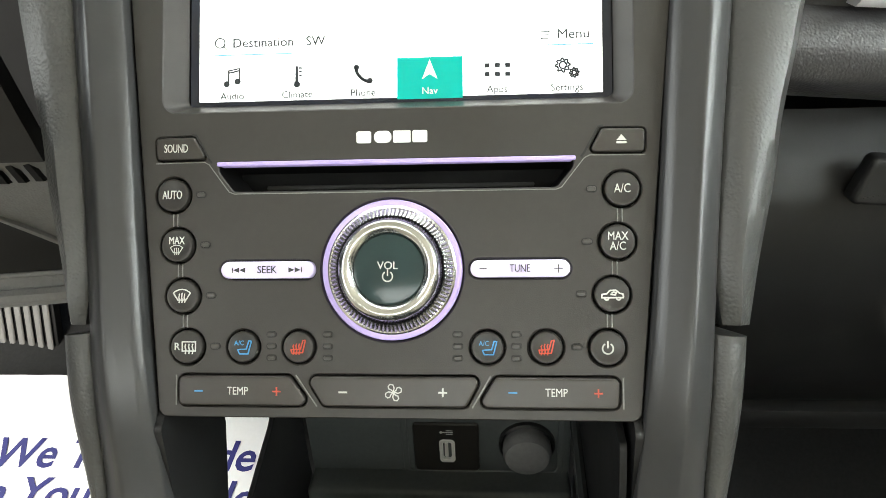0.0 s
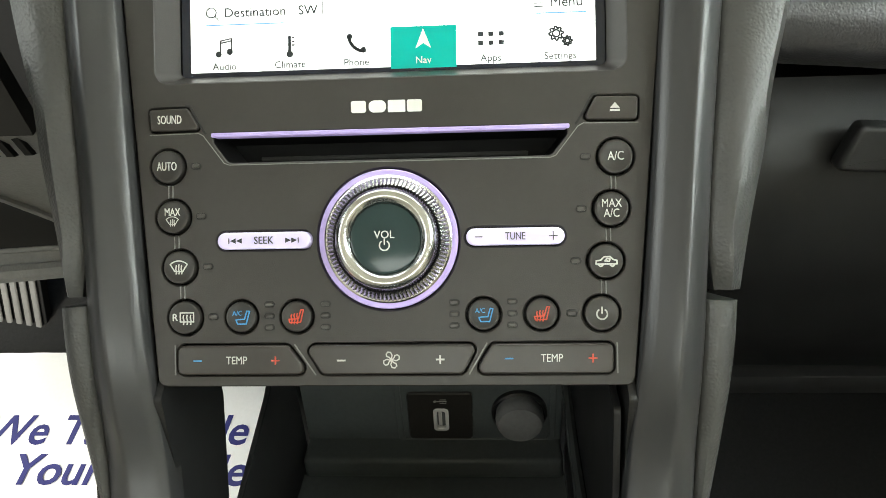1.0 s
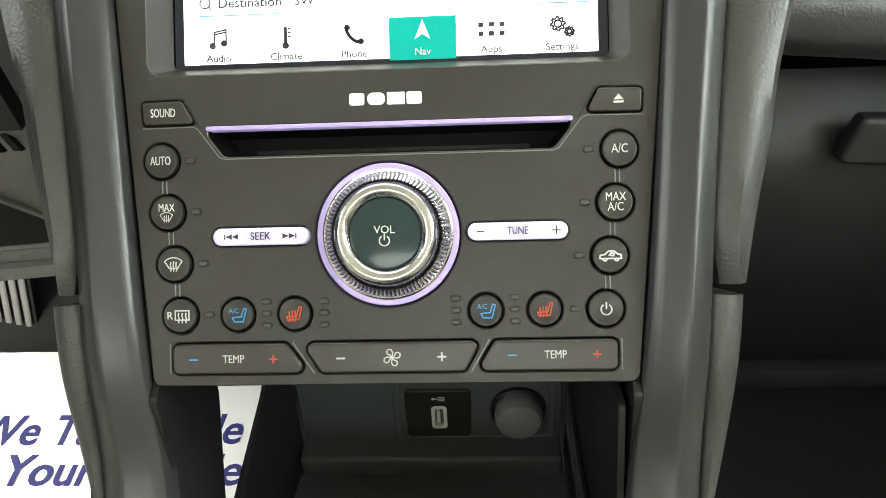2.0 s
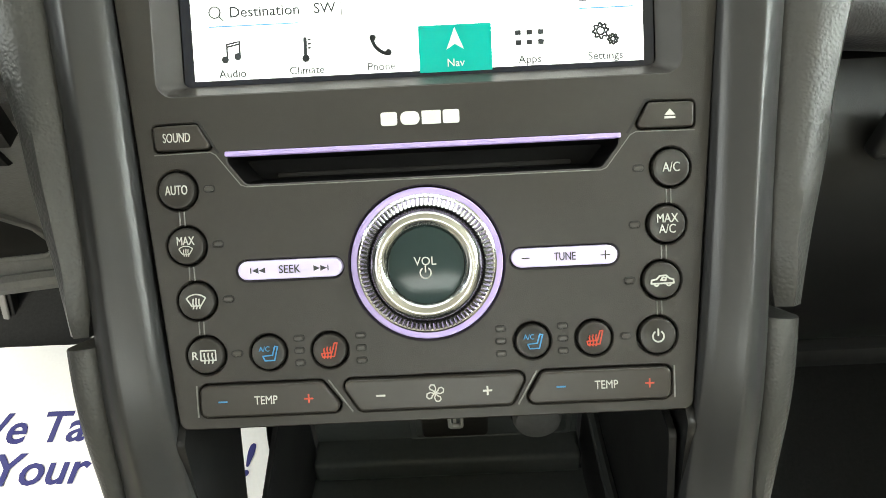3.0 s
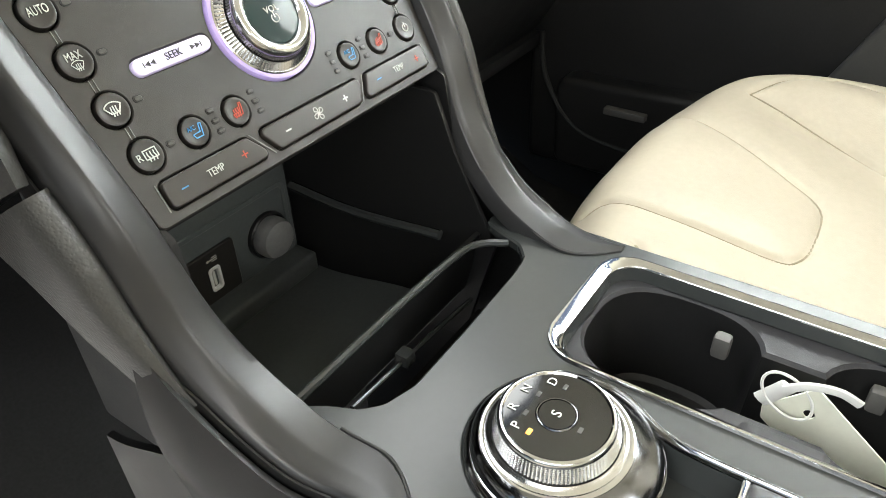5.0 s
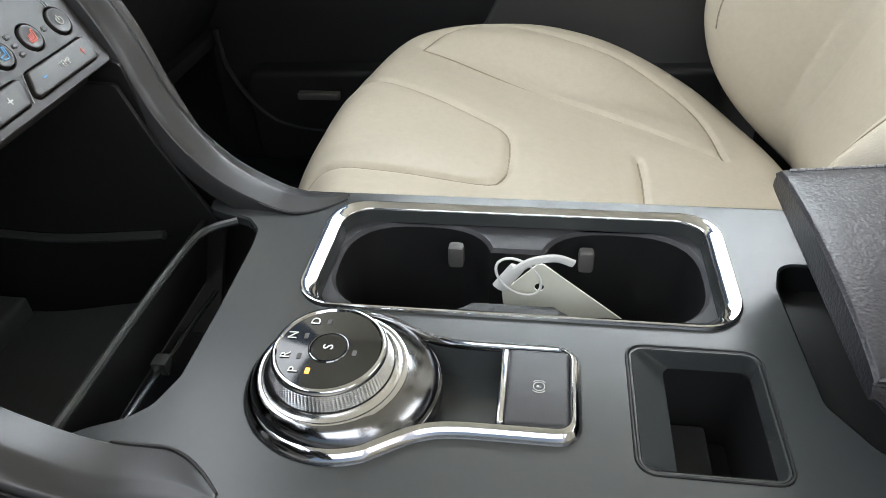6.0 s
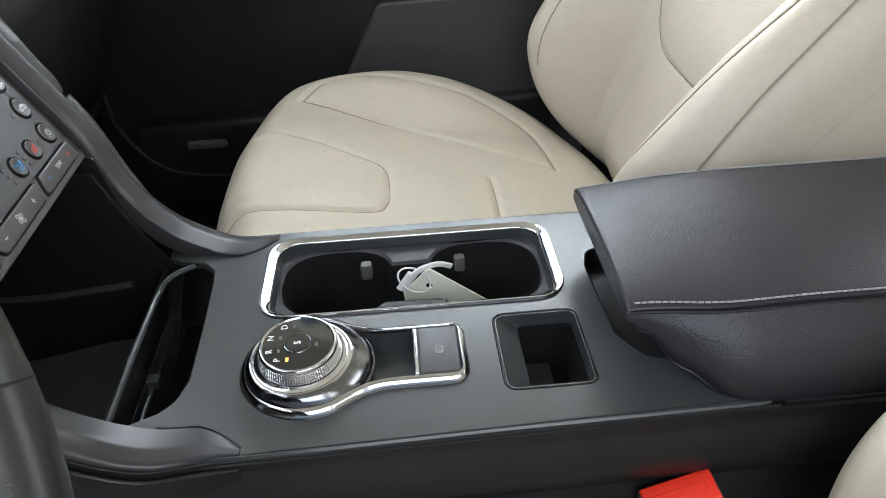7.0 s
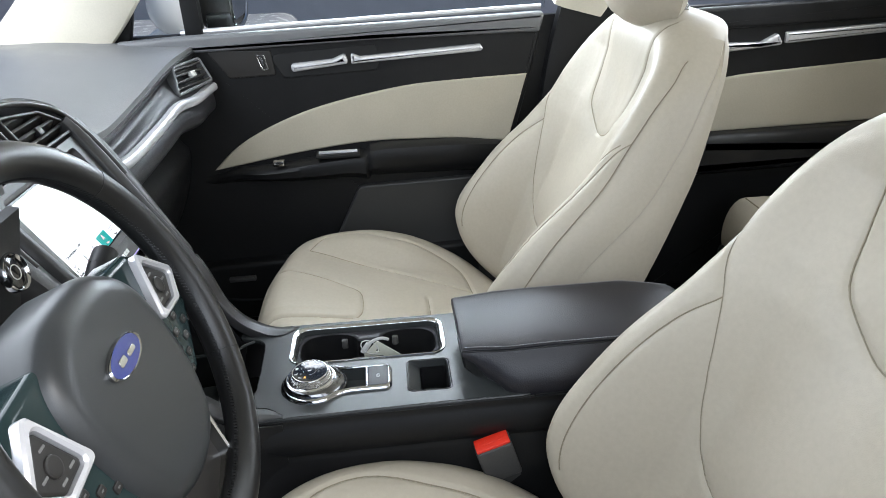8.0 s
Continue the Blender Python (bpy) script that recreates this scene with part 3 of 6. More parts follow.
DEFROST = [arc(0, -3.0, 5.6, 135, 45, 8), [(-3.95, 0.95), (-1.9, -2.2)], [(3.95, 0.95), (1.9, -2.2)], [(-1.9, -2.2), (1.9, -2.2)],
           [(-1.3, -3.4), (-1.0, -2.4), (-1.4, -1.2), (-1.1, 0.6)], [(0, -3.4), (0.3, -2.4), (-0.1, -1.2), (0.1, 0.9)], [(1.3, -3.4), (1.6, -2.4), (1.1, -1.2), (1.3, 0.6)]]
REARDEF = [[(-2.6, -1.8), (-2.6, 2.2), (3.4, 2.2), (3.4, -1.8), (-2.6, -1.8)],
           [(-1.2, -3.0), (-0.9, -1.4), (-1.3, 0), (-1.1, 1.2)], [(0.4, -3.0), (0.7, -1.4), (0.3, 0), (0.5, 1.2)], [(2.0, -3.0), (2.3, -1.4), (1.9, 0), (2.1, 1.2)]]
CAR = [[(-4.2, -0.9), (-4.0, 0.4), (-2.2, 0.7), (-0.9, 2.0), (1.4, 2.1), (2.8, 0.9), (4.2, 0.5), (4.3, -0.9), (-4.2, -0.9)], arc(-2.2, -1.0, 0.8, 180, 360, 6), arc(2.4, -1.0, 0.8, 180, 360, 6),
       [(-0.6, 0.4), (1.2, 0.2), (1.5, 1.1), (0.4, 1.4), (-0.2, 0.9)]]
POWER = [arc(0, 0, 2.1, 125, 415, 18), [(0, 0.3), (0, 2.8)]]
SEATC = [[(-1.4, -0.7), (-2.8, -0.9), (-2.0, -2.6), (1.6, -2.6), (3.0, 2.6), (1.9, 2.8), (0.9, -0.6), (-1.4, -0.7)]]
SEATH = [[(-3.0, -1.0), (1.0, -0.8), (2.0, 2.8), (3.1, 2.9), (1.9, -2.2), (-2.6, -2.4), (-3.0, -1.0)],
         [(-2.0, -2.9), (-1.7, -1.4), (-2.1, 0.4), (-1.8, 1.0)], [(-0.8, -2.9), (-0.5, -1.4), (-0.9, 0.6), (-0.6, 1.4)], [(0.4, -2.9), (0.7, -1.4), (0.3, 0.6), (0.6, 1.4)]]


def round_key(u, v, r, name):
    prof = [(r, -0.005), (r, TOPW - 0.0008), (r - 0.0003, TOPW - 0.0002), (r - 0.0010, TOPW), (r - 0.0016, TOPW - 0.0002), (0, TOPW - 0.0004)]
    return part(name, lathe(prof, 36), M_BUTTON, stack, "round black push button", on_face(u, v))


for key, (u, v) in ROUND.items():
    b = round_key(u, v, 0.0069, "round_button")
    if key == "auto":
        words("AUTO", 0.0051, M_WHITE, b, on_face(u, v, TOPW), span=0.0084)
    elif key == "ac":
        words("A/C", 0.0051, M_WHITE, b, on_face(u, v, TOPW), span=0.0064)
    elif key == "maxac":
        words("MAX", 0.0048, M_WHITE, b, on_face(u, v + 0.0021, TOPW), span=0.0079)
        words("A/C", 0.0048, M_WHITE, b, on_face(u, v - 0.0019, TOPW), span=0.0062)
    elif key == "max":
        words("MAX", 0.0046, M_WHITE, b, on_face(u, v + 0.0019, TOPW), span=0.0066)
        strokes(DEFROST, 0.0003, M_WHITE, b, u, v - 0.0016, TOPW, s=0.66)
    elif key == "front":
        strokes(DEFROST, 0.0005, M_WHITE, b, u, v + 0.0004, TOPW, s=0.92)
    elif key == "rear":
        words("R", 0.0044, M_WHITE, b, on_face(u - 0.0040, v, TOPW), span=0.0022)
        strokes(REARDEF, 0.0005, M_WHITE, b, u + 0.0008, v, TOPW, s=0.95)
    elif key == "recirc":
        strokes(CAR, 0.0006, M_WHITE, b, u, v - 0.0003, TOPW)
    else:
        strokes(POWER, 0.0006, M_WHITE, b, u, v - 0.0002, TOPW)
    su = 1 if u < 0 else -1
    led = part("indicator", slab(rrect(u + su * 0.0120, v + 0.0002, 0.0046, 0.0030, 0.0014, 4), -0.001, 0.0003, 0.0001), M_GAP, stack, "small dark indicator window", FACE)
    part("indicator_lens", slab(rrect(u + su * 0.0120, v + 0.0002, 0.0036, 0.0019, 0.0009, 4), 0, 0.0006, 0.0003), M_LENS, led, "", FACE)
for key, (u, v) in SEATS.items():
    b = round_key(u, v, 0.0064, "seat_button")
    if key.startswith("cool"):
        strokes(SEATC, 0.0005, M_BLUE, b, u + 0.0008, v - 0.0002, TOPW, label="blue seat symbol")
        words("A/C", 0.0028, M_BLUE, b, on_face(u - 0.0014, v + 0.0016, TOPW), wide=0.9)
    else:
        strokes(SEATH, 0.0005, M_RED, b, u, v, TOPW, label="red seat symbol")
    for i in (-1, 0, 1):
        if key in ("cool_left", "heat_left", "heat_right", "cool_right"):
            du = {"cool_left": 0.0119, "heat_left": 0.0121, "cool_right": -0.0120, "heat_right": -0.0119}[key]
            led = part("indicator", slab(rrect(u + du, v + i * 0.0048 + 0.0003, 0.0044, 0.0027, 0.0012, 4), -0.001, 0.0003, 0.0001), M_GAP, stack, "", FACE)
            part("indicator_lens", slab(rrect(u + du, v + i * 0.0048 + 0.0003, 0.0034, 0.0017, 0.0008, 4), 0, 0.0006, 0.0003), M_LENS, led, "", FACE)
for a, b_ in (("auto", "max"), ("max", "front"), ("front", "rear"), ("ac", "maxac"), ("maxac", "recirc"), ("recirc", "power")):
    (u0, v0), (u1, v1) = ROUND[a], ROUND[b_]
    um, vm = (u0 + u1) / 2, (v0 + v1) / 2
    for d in (-0.0009, 0.0009):
        part("link_rib", slab(rrect(um + d, vm, 0.0005, 0.0054, 0.0002), -0.001, 0.0004, 0.0002), M_LINE, stack, "", FACE)

for poly, txt, u in ((SEEK, "SEEK", -0.0521), (TUNE, "TUNE", 0.0521)):
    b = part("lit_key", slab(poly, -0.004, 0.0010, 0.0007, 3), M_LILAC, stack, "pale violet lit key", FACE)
    words(txt, 0.0044, M_INK, b, on_face(u, 0.0002, 0.0012), span=0.0082)
    if txt == "SEEK":
        flat_icon([[(-14.4, 0), (-11.9, 1.1), (-11.9, -1.1)], [(-11.8, 0), (-9.3, 1.1), (-9.3, -1.1)], rrect(-14.8, 0, 0.4, 2.2, 0.1)], M_INK, b, u, 0.0002, 0.0010, "skip_back")
        flat_icon([[(14.2, 0), (11.7, -1.1), (11.7, 1.1)], [(11.6, 0), (9.1, -1.1), (9.1, 1.1)], rrect(14.6, 0, 0.4, 2.2, 0.1)], M_INK, b, u, 0.0002, 0.0010, "skip_forward")
    else:
        strokes([[(-16.2, 0), (-13.4, 0)]], 0.0004, M_INK, b, u, 0.0002, 0.0010, "minus_sign")
        strokes([[(13.6, 0), (17.0, 0)], [(15.3, -1.7), (15.3, 1.7)]], 0.0004, M_INK, b, u, 0.0002, 0.0010, "plus_sign")

# volume knob
knob = part("volume_knob", lathe([(0.0288, -0.004), (0.0288, 0.0006), (0.0284, 0.0012), (0.0270, 0.0014), (0.0262, 0.0010), (0.0264, -0.002)], 72), M_VIOLET, stack, "violet lit ring round the knob", FACE)


def ribbed(r0, w0, r1, w1, n, amp):
    """A ring of fine ribs between two circles."""
    bm = bmesh.new()
    rows = [[], []]
    for i in range(n):
        a = 2 * math.pi * i / n
        k = amp if i % 2 else 0.0
        for row, r, w in ((rows[0], r0, w0), (rows[1], r1, w1)):
            row.append(bm.verts.new(((r + k) * math.cos(a), (r + k) * math.sin(a), w + k * 0.6)))
    for i in range(n):
        j = (i + 1) % n
        bm.faces.new((rows[0][i], rows[0][j], rows[1][j], rows[1][i]))
    return bm


part("skirt", lathe([(0.0267, 0.0002), (0.0265, 0.0012), (0.0258, 0.0017), (0.0252, 0.0016)], 72), M_CHROME2, knob, "polished knob skirt", FACE)
part("ribbed_skirt", ribbed(0.0255, 0.0010, 0.0218, 0.0042, 180, 0.00065), M_KNURL, knob, "finely ribbed metal ring", FACE, smooth=False)
part("groove", lathe([(0.0219, 0.0044), (0.0215, 0.0032), (0.0211, 0.0042)], 64), M_GAP, knob, "", FACE)
part("knurled_grip", ribbed(0.0213, 0.0042, 0.0204, 0.0066, 200, 0.00034), M_KNURL, knob, "knurled grip", FACE, smooth=False)
part("rim", lathe([(0.0206, 0.0063), (0.0206, 0.0080), (0.0200, 0.0096), (0.0189, 0.0106), (0.0175, 0.0110), (0.0161, 0.0106), (0.0149, 0.0095), (0.0141, 0.0082)], 72), M_CHROME2, knob, "rounded chrome rim", FACE)
part("cap", lathe([(0.0143, 0.0082), (0.0140, 0.0088), (0.0132, 0.0090), (0, 0.0093)], 64), M_SKYTINT, knob, "glossy black knob cap, tinted teal for the sky's reflection", FACE)
words("VOL", 0.0044, M_WHITE, knob, on_face(-0.0003, 0.0015, 0.0095), span=0.0082)
strokes([[(p[0] * 0.95, p[1] * 0.95) for p in pl] for pl in POWER], 0.0005, M_WHITE, knob, -0.0003, -0.0027, 0.0093, "power_icon")

# ---- centre air vents above the screen ----
for su in (-1, 1):
    v_ = thing("air_vent", "black slatted dashboard air vent above the screen", "air vent", tuple(on_face(su * 0.062, 0.222).translation), "centre air vents")
    outv = rounded([(su * 0.006, 0.204), (su * 0.124, 0.204), (su * 0.121, 0.224), (su * 0.090, 0.247), (su * 0.006, 0.262)], 0.006)
    part("vent_frame", plate(outv, [offset(ccw(outv), 0.004)], -0.03, 0.003, 0.001), M_PLATE, v_, "", FACE)
    part("vent_duct", slab(offset(ccw(outv), 0.003), -0.034, -0.026, 0.0005), M_GAP, v_, "", FACE)
    for i in range(4):
        v0 = 0.2135 + i * 0.0112
        end = (0.117, 0.114, 0.100, 0.070)[i]
        x0, x1 = sorted((su * 0.010, su * end))
        part("slat", box((x0, -0.0022, -0.012), (x1, 0.0022, 0.012), 0.0014, 2), M_BUTTON, v_, "", FACE @ Matrix.Translation((0, v0, -0.012)) @ pose(0, 0, 0, -24, 0, 0))
    part("vent_tab", box((su * 0.063 - 0.006, 0.2205, -0.006), (su * 0.063 + 0.006, 0.2315, 0.002), 0.001, 2), M_BLACK, v_, "", FACE)

BROW = [(0.1455, 0.120), (0.1475, 0.160), (0.1430, 0.198), (0.1270, 0.231), (0.0950, 0.252), (0.0500, 0.267), (0.0, 0.273)]
brow = [on_face(a, b_, 0.004).translation for a, b_ in BROW] + [on_face(-a, b_, 0.004).translation for a, b_ in reversed(BROW[:-1])]
solid("trim", tube(catmull([tuple(p) for p in brow], 8), 0.0042, 10, up=(0, -C31, S31)), M_BUTTON, "thin black brow arching over the centre vents", "trim", kind="structure")

# ---- rails and pads beside the stack ----


def smooth_step(a, b, x):
    t = min(1.0, max(0.0, (x - a) / (b - a)))
    return t * t * (3 - 2 * t)


def rail_path(su):
    """Centre line of the side rail, from the top of the stack down into the console."""
    end = 0.0960 if su < 0 else 0.098
    pts = []
    for v, x in ((0.222, 0.120), (0.19, 0.1285), (0.13, 0.1265), (0.07, 0.1217), (0.0, 0.117), (-0.05, 0.1135)):
        p = on_face(su * x, v, 0.003).translation
        pts.append(tuple(p))
    pts += [(su * 0.111, -0.040, -0.077), (su * 0.109, -0.054, -0.101), (su * 0.105, -0.075, -0.1235), (su * (end + 0.0062), -0.100, -0.1385), (su * (end + 0.0020), -0.120, -0.1432), (su * end, -0.152, -0.1440)]
    path = catmull(pts, 8)
    for _ in range(14):
        path = [path[0]] + [(a + b * 2 + c) / 4 for a, b, c in zip(path, path[1:], path[2:])] + [path[-1]]
    return path


RAILW = [(0.0, 0.012), (0.12, 0.0225), (0.35, 0.0232), (0.6, 0.0275), (0.8, 0.0290), (1.0, 0.024)]


def rail_section(w, su, k=1.0):
    h = w / 2
    r = 0.0026 + 0.0052 * k
    # two flat facets that meet in a soft ridge
    prof = [(-h, -0.010), (-h, 0.0014), (-h + 0.0008, 0.0026), (-h * 0.6, lerp(0.0026, r, 0.36)), (-h * 0.2, lerp(0.0026, r, 0.72)), (h * 0.06, lerp(0.0026, r, 0.97)), (h * 0.16, r), (h * 0.26, lerp(0.0022, r, 0.94)),
            (h * 0.6, lerp(0.0022, r, 0.55)), (h - 0.0028, 0.0030), (h - 0.0010, 0.0018), (h - 0.0002, -0.0002), (h, -0.002), (h, -0.010)]
    return [(su * a, b) for a, b in prof]


for su, side in ((-1, "driver"), (1, "passenger")):
    path = rail_path(su)
    n = len(path)
    secs = [rail_section(spline(RAILW, i / (n - 1)), su, table([(0.6, 1.0), (0.85, 0.3)], i / (n - 1))) for i in range(n)]
    for i, p in enumerate(path):
        # the end runs out obliquely along a curved joint
        f = min(1.0, max(0.0, (-0.122 - p.y) / 0.034))
        top = max(abs(a) for a, b in secs[i])
        secs[i] = [(su * (top - (top - su * a) * (1 - f ** 1.8)), b) for a, b in secs[i]]
    rail = solid("trim", sweep(path, secs), M_RAIL, "satin dark grey rail sweeping from stack to console", "trim", "stack rails", kind="structure")
    joint = [Vector(p) + Vector((secs[i][1][0] - su * 0.0005, 0, 0.0022)) for i, p in enumerate(path) if p.y < -0.100]
    part("joint", tube(joint, 0.0009, 6), M_GAP, rail, "dark joint line")
    # thin black reveal and outer lip along the rail
    lip = [Vector(p) + Vector((su * (spline(RAILW, i / (n - 1)) / 2 + 0.0010), 0, 0)) - FACE.to_3x3() @ Vector((0, 0, 0.007 * smooth_step(-0.112, -0.092, p.z))) for i, p in enumerate(path)]
    secl = [[(-0.0010, -0.012), (-0.0010, -0.001), (-0.0005, 0.0004), (0.0005, 0.0004), (0.0010, -0.001), (0.0010, -0.012)]] * n
    solid("trim", sweep(lip, secl), M_BLACK, "thin black lip along the grey rail", "trim", "rail lips", kind="structure")
    # padded knee bolster, upper part, ends at a joint
    pad = thing("knee_pad", "black grained leather pad beside the stack", "knee pad", tuple(on_face(su * 0.145, 0.05).translation), "knee pads")
    loops = []
    for i in range(49):
        t = i / 48
        v = lerp(0.215, -0.0225, t)
        xi = spline([(-0.03, 0.1268), (0.0, 0.1290), (0.055, 0.1340), (0.10, 0.1370), (0.17, 0.1415), (0.215, 0.1390)], v)
        xo = spline([(-0.03, 0.1410), (0.005, 0.1468), (0.035, 0.1528), (0.06, 0.1565), (0.09, 0.163), (0.13, 0.170), (0.17, 0.172), (0.215, 0.160)], v) - (0.0025 if su < 0 else 0.0)
        xi += 0.0055 * min(1.0, max(0.0, (t - 0.90) / 0.10))
        tip = 1.0 if t < 0.93 else max(0.35, 1 - ((t - 0.93) / 0.07) ** 2 * 0.65)
        w = 0.0065 * tip
        sec = [(xi - 0.002, -0.012), (xi - 0.002, w * 0.25), (xi + 0.0008, w * 0.70), (lerp(xi, xo, 0.45), w), (xo - 0.004, w * 0.55), (xo, -0.003), (xo - 0.001, -0.02), (xo - 0.008, -0.09), (xi, -0.09)]
        loops.append([FACE @ Vector((su * a, v, b2)) for a, b2 in sec])
    bm = bmesh.new()
    tub(bm, loops, True, True)
    part("upper_pad", bm, M_PADS, pad, "grained black leather upper pad")
    # lower part under the joint, follows the rail
    low = [(i, Vector(p)) for i, p in enumerate(path) if -0.108 < p.z < -0.0185]
    secs, pts = [], []
    for j, (i, p) in enumerate(low):
        t = j / (len(low) - 1)
        h = spline(RAILW, i / (n - 1)) / 2
        pts.append(p + Vector((su * (h - 0.0004), 0, -0.006 * smooth_step(0.6, 1.0, t))))
        wd = lerp(0.0120, 0.004, t * t)
        dp = lerp(0.05, 0.008, t)
        secs.append([(su * a, b2) for a, b2 in ((0, -dp), (0, -0.001), (wd * 0.18, 0.0013), (wd * 0.45, 0.0024), (wd * 0.75, 0.0016), (wd, -0.0006), (wd + 0.0022, -0.006), (wd + 0.003, -dp))])
    part("lower_pad", sweep(pts, secs), M_PADS, pad, "narrow leather wrapped lower edge")
    # soft black wrap below the rail
    edge = [Vector(p) + Vector((su * (spline(RAILW, i / (n - 1)) / 2 + 0.0035), 0.0, -0.003)) for i, p in enumerate(path) if p.z < -0.070]

    def wrap(u, v, edge=edge, su=su):
        f = u * (len(edge) - 1)
        i = min(len(edge) - 2, int(f))
        e = edge[i].lerp(edge[i + 1], f - i)
        return (e.x + su * 0.005 * (1 - smooth_step(0.7, 1.0, u)) * math.sin(math.pi * min(1.0, v * 2.2)) - su * 0.002 * v, e.y, lerp(e.z, -0.30, v))
    part("side_wrap", sheet(wrap, 40, 24, 0.003), M_BLACK, rail, "soft black side below the rail")
    # side skirt of the console tunnel under the rail
    def skirt(u, v, su=su):
        y = lerp(0.10, -0.16, u)
        ztop = table([(-0.16, -0.156), (-0.10, -0.150), (-0.07, -0.130), (-0.04, -0.085), (-0.01, -0.03), (0.10, 0.15)], y)
        x = su * table([(-0.16, 0.105), (-0.07, 0.122), (0.0, 0.132), (0.10, 0.140)], y)
        return (x + su * 0.002 * math.sin(v * 3.1), y, lerp(ztop - 0.012, -0.49, v))
    if su > 0:
        solid("wall_tunnel_east", sheet(skirt, 24, 10, 0.004), M_BLACK, "black side of the centre tunnel", "wall", kind="structure")
    else:
        def skirt_l(u, v):
            y = lerp(0.02, -0.16, u)
            x = -table([(-0.16, 0.105), (-0.07, 0.122), (0.02, 0.128)], y)
            ztop = table([(-0.16, -0.156), (-0.10, -0.150), (-0.07, -0.148), (-0.04, -0.160), (0.02, -0.175)], y)
            return (x, y, lerp(ztop, -0.49, v))
        solid("wall_tunnel_west", sheet(skirt_l, 20, 8, 0.004), M_BLACK, "black side of the centre tunnel", "wall", kind="structure")
    # inner cheek behind the rail
    bm = slab(rounded([(0.018, -0.030), (0.018, -0.100), (-0.006, -0.152), (-0.062, -0.152), (-0.042, -0.095), (-0.036, -0.055)], 0.004), 0, 0.0035, 0.0008)
    mm = Matrix(((0, 0, su, su * 0.0965), (1, 0, 0, 0.0), (0, 1, 0, 0.0), (0, 0, 0, 1)))
    solid("trim", bm, M_BLACK, "black inner cheek behind the grey rail", "trim", "rail cheeks", kind="structure", m=mm)

# ---- storage bin under the stack ----
bin_ = thing("storage_bin", "black open storage bin with a charging port", "storage bin", (0, 0.02, -0.235))


def side_wall(su, poly):
    bm = slab(poly, -0.003, 0.0, 0.0008)
    return bm, Matrix(((0, 0, -su, su * 0.0915), (1, 0, 0, 0.0), (0, 1, 0, 0.0), (0, 0, 0, 1)))


bmr, mr = side_wall(1, rounded([(0.11, -0.06), (0.11, -0.25), (-0.05, -0.25), (-0.075, -0.16), (-0.045, -0.10), (-0.032, -0.064)], 0.004))
part("side_wall", bmr, M_BLACK, bin_, "", mr)
bml, ml = side_wall(-1, rounded([(0.11, -0.13), (0.11, -0.25), (-0.05, -0.25), (-0.075, -0.18), (-0.062, -0.1600), (-0.02, -0.160), (0.060, -0.143), (0.09, -0.13)], 0.004))
part("side_wall", bml, M_BLACK, bin_, "", ml)
part("back_wall", box((-0.0885, 0.1055, -0.2345), (0.0885, 0.1145, -0.050), 0.003), M_BIN, bin_)
part("roof", box((-0.0945, -0.016, -0.064), (0.0945, 0.115, -0.058), 0.001), M_BLACK, bin_, "")
part("shelf", box((-0.0885, 0.085, -0.2400), (0.0885, 0.1145, -0.2225), 0.004, 3), M_BIN, bin_, "raised ledge under the port")
part("bin_floor", sheet(lambda u, v: (lerp(-0.0895, 0.0895, u), lerp(0.087, -0.052, v), table([(-0.052, -0.198), (-0.02, -0.222), (0.087, -0.238)], lerp(0.087, -0.052, v))), 8, 16, -0.003), M_BIN, bin_)
part("side_ridge", tube(catmull([(0.0895, 0.103, -0.168), (0.0885, 0.04, -0.170), (0.0880, -0.035, -0.163)], 8), 0.0034, 8), M_CONS, bin_, "raised ridge along the bin wall")
part("back_plate", plate(rrect(0.030, -0.193, 0.108, 0.066, 0.006), [rrect(0.030, -0.193, 0.100, 0.058, 0.004)], 0, 0.0012, 0.0005), M_BIN, bin_, "", Matrix(((1, 0, 0, 0), (0, 0, -1, 0.1057), (0, 1, 0, 0), (0, 0, 0, 1))))
usb = thing("usb_port", "black charging port plate with a grey rectangular socket", "usb port", (0.006, 0.1055, -0.22))
MB = Matrix(((1, 0, 0, 0), (0, 0, -1, 0.1055), (0, 1, 0, 0), (0, 0, 0, 1)))
part("port_plate", plate(rrect(0.0060, -0.2000, 0.0440, 0.0420, 0.003), [rrect(0.0066, -0.2025, 0.0090, 0.0190, 0.0024)], -0.001, 0.0022, 0.0008), M_BUTTON, usb, "", MB)
part("socket_surround", plate(rrect(0.0066, -0.2025, 0.0105, 0.0205, 0.0030), [rrect(0.0066, -0.2025, 0.0058, 0.0152, 0.0016)], 0.000, 0.0028, 0.0005), M_MARK, usb, "grey socket surround", MB)
part("socket_tongue", slab(rrect(0.0060, -0.2025, 0.0022, 0.0120, 0.0004), -0.001, 0.0016, 0.0003), M_WHITE, usb, "pale socket tongue", MB)
part("usb_symbol", joined(slab(rrect(0.0066, -0.1860, 0.0090, 0.0007, 0.0003), 0.0022, 0.0024, 0.0001), slab(ring(0.0030, -0.1860, 0.0010, 10), 0.0022, 0.0024, 0.0001),
     slab(rrect(0.0085, -0.1845, 0.0045, 0.0006, 0.0002), 0.0022, 0.0024, 0.0001), slab(rrect(0.0085, -0.1875, 0.0045, 0.0006, 0.0002), 0.0022, 0.0024, 0.0001)), M_WHITE, usb, "white branching symbol", MB)
sock = thing("power_socket", "black round power socket with a domed cap", "power socket", (0.0605, 0.1055, -0.2))
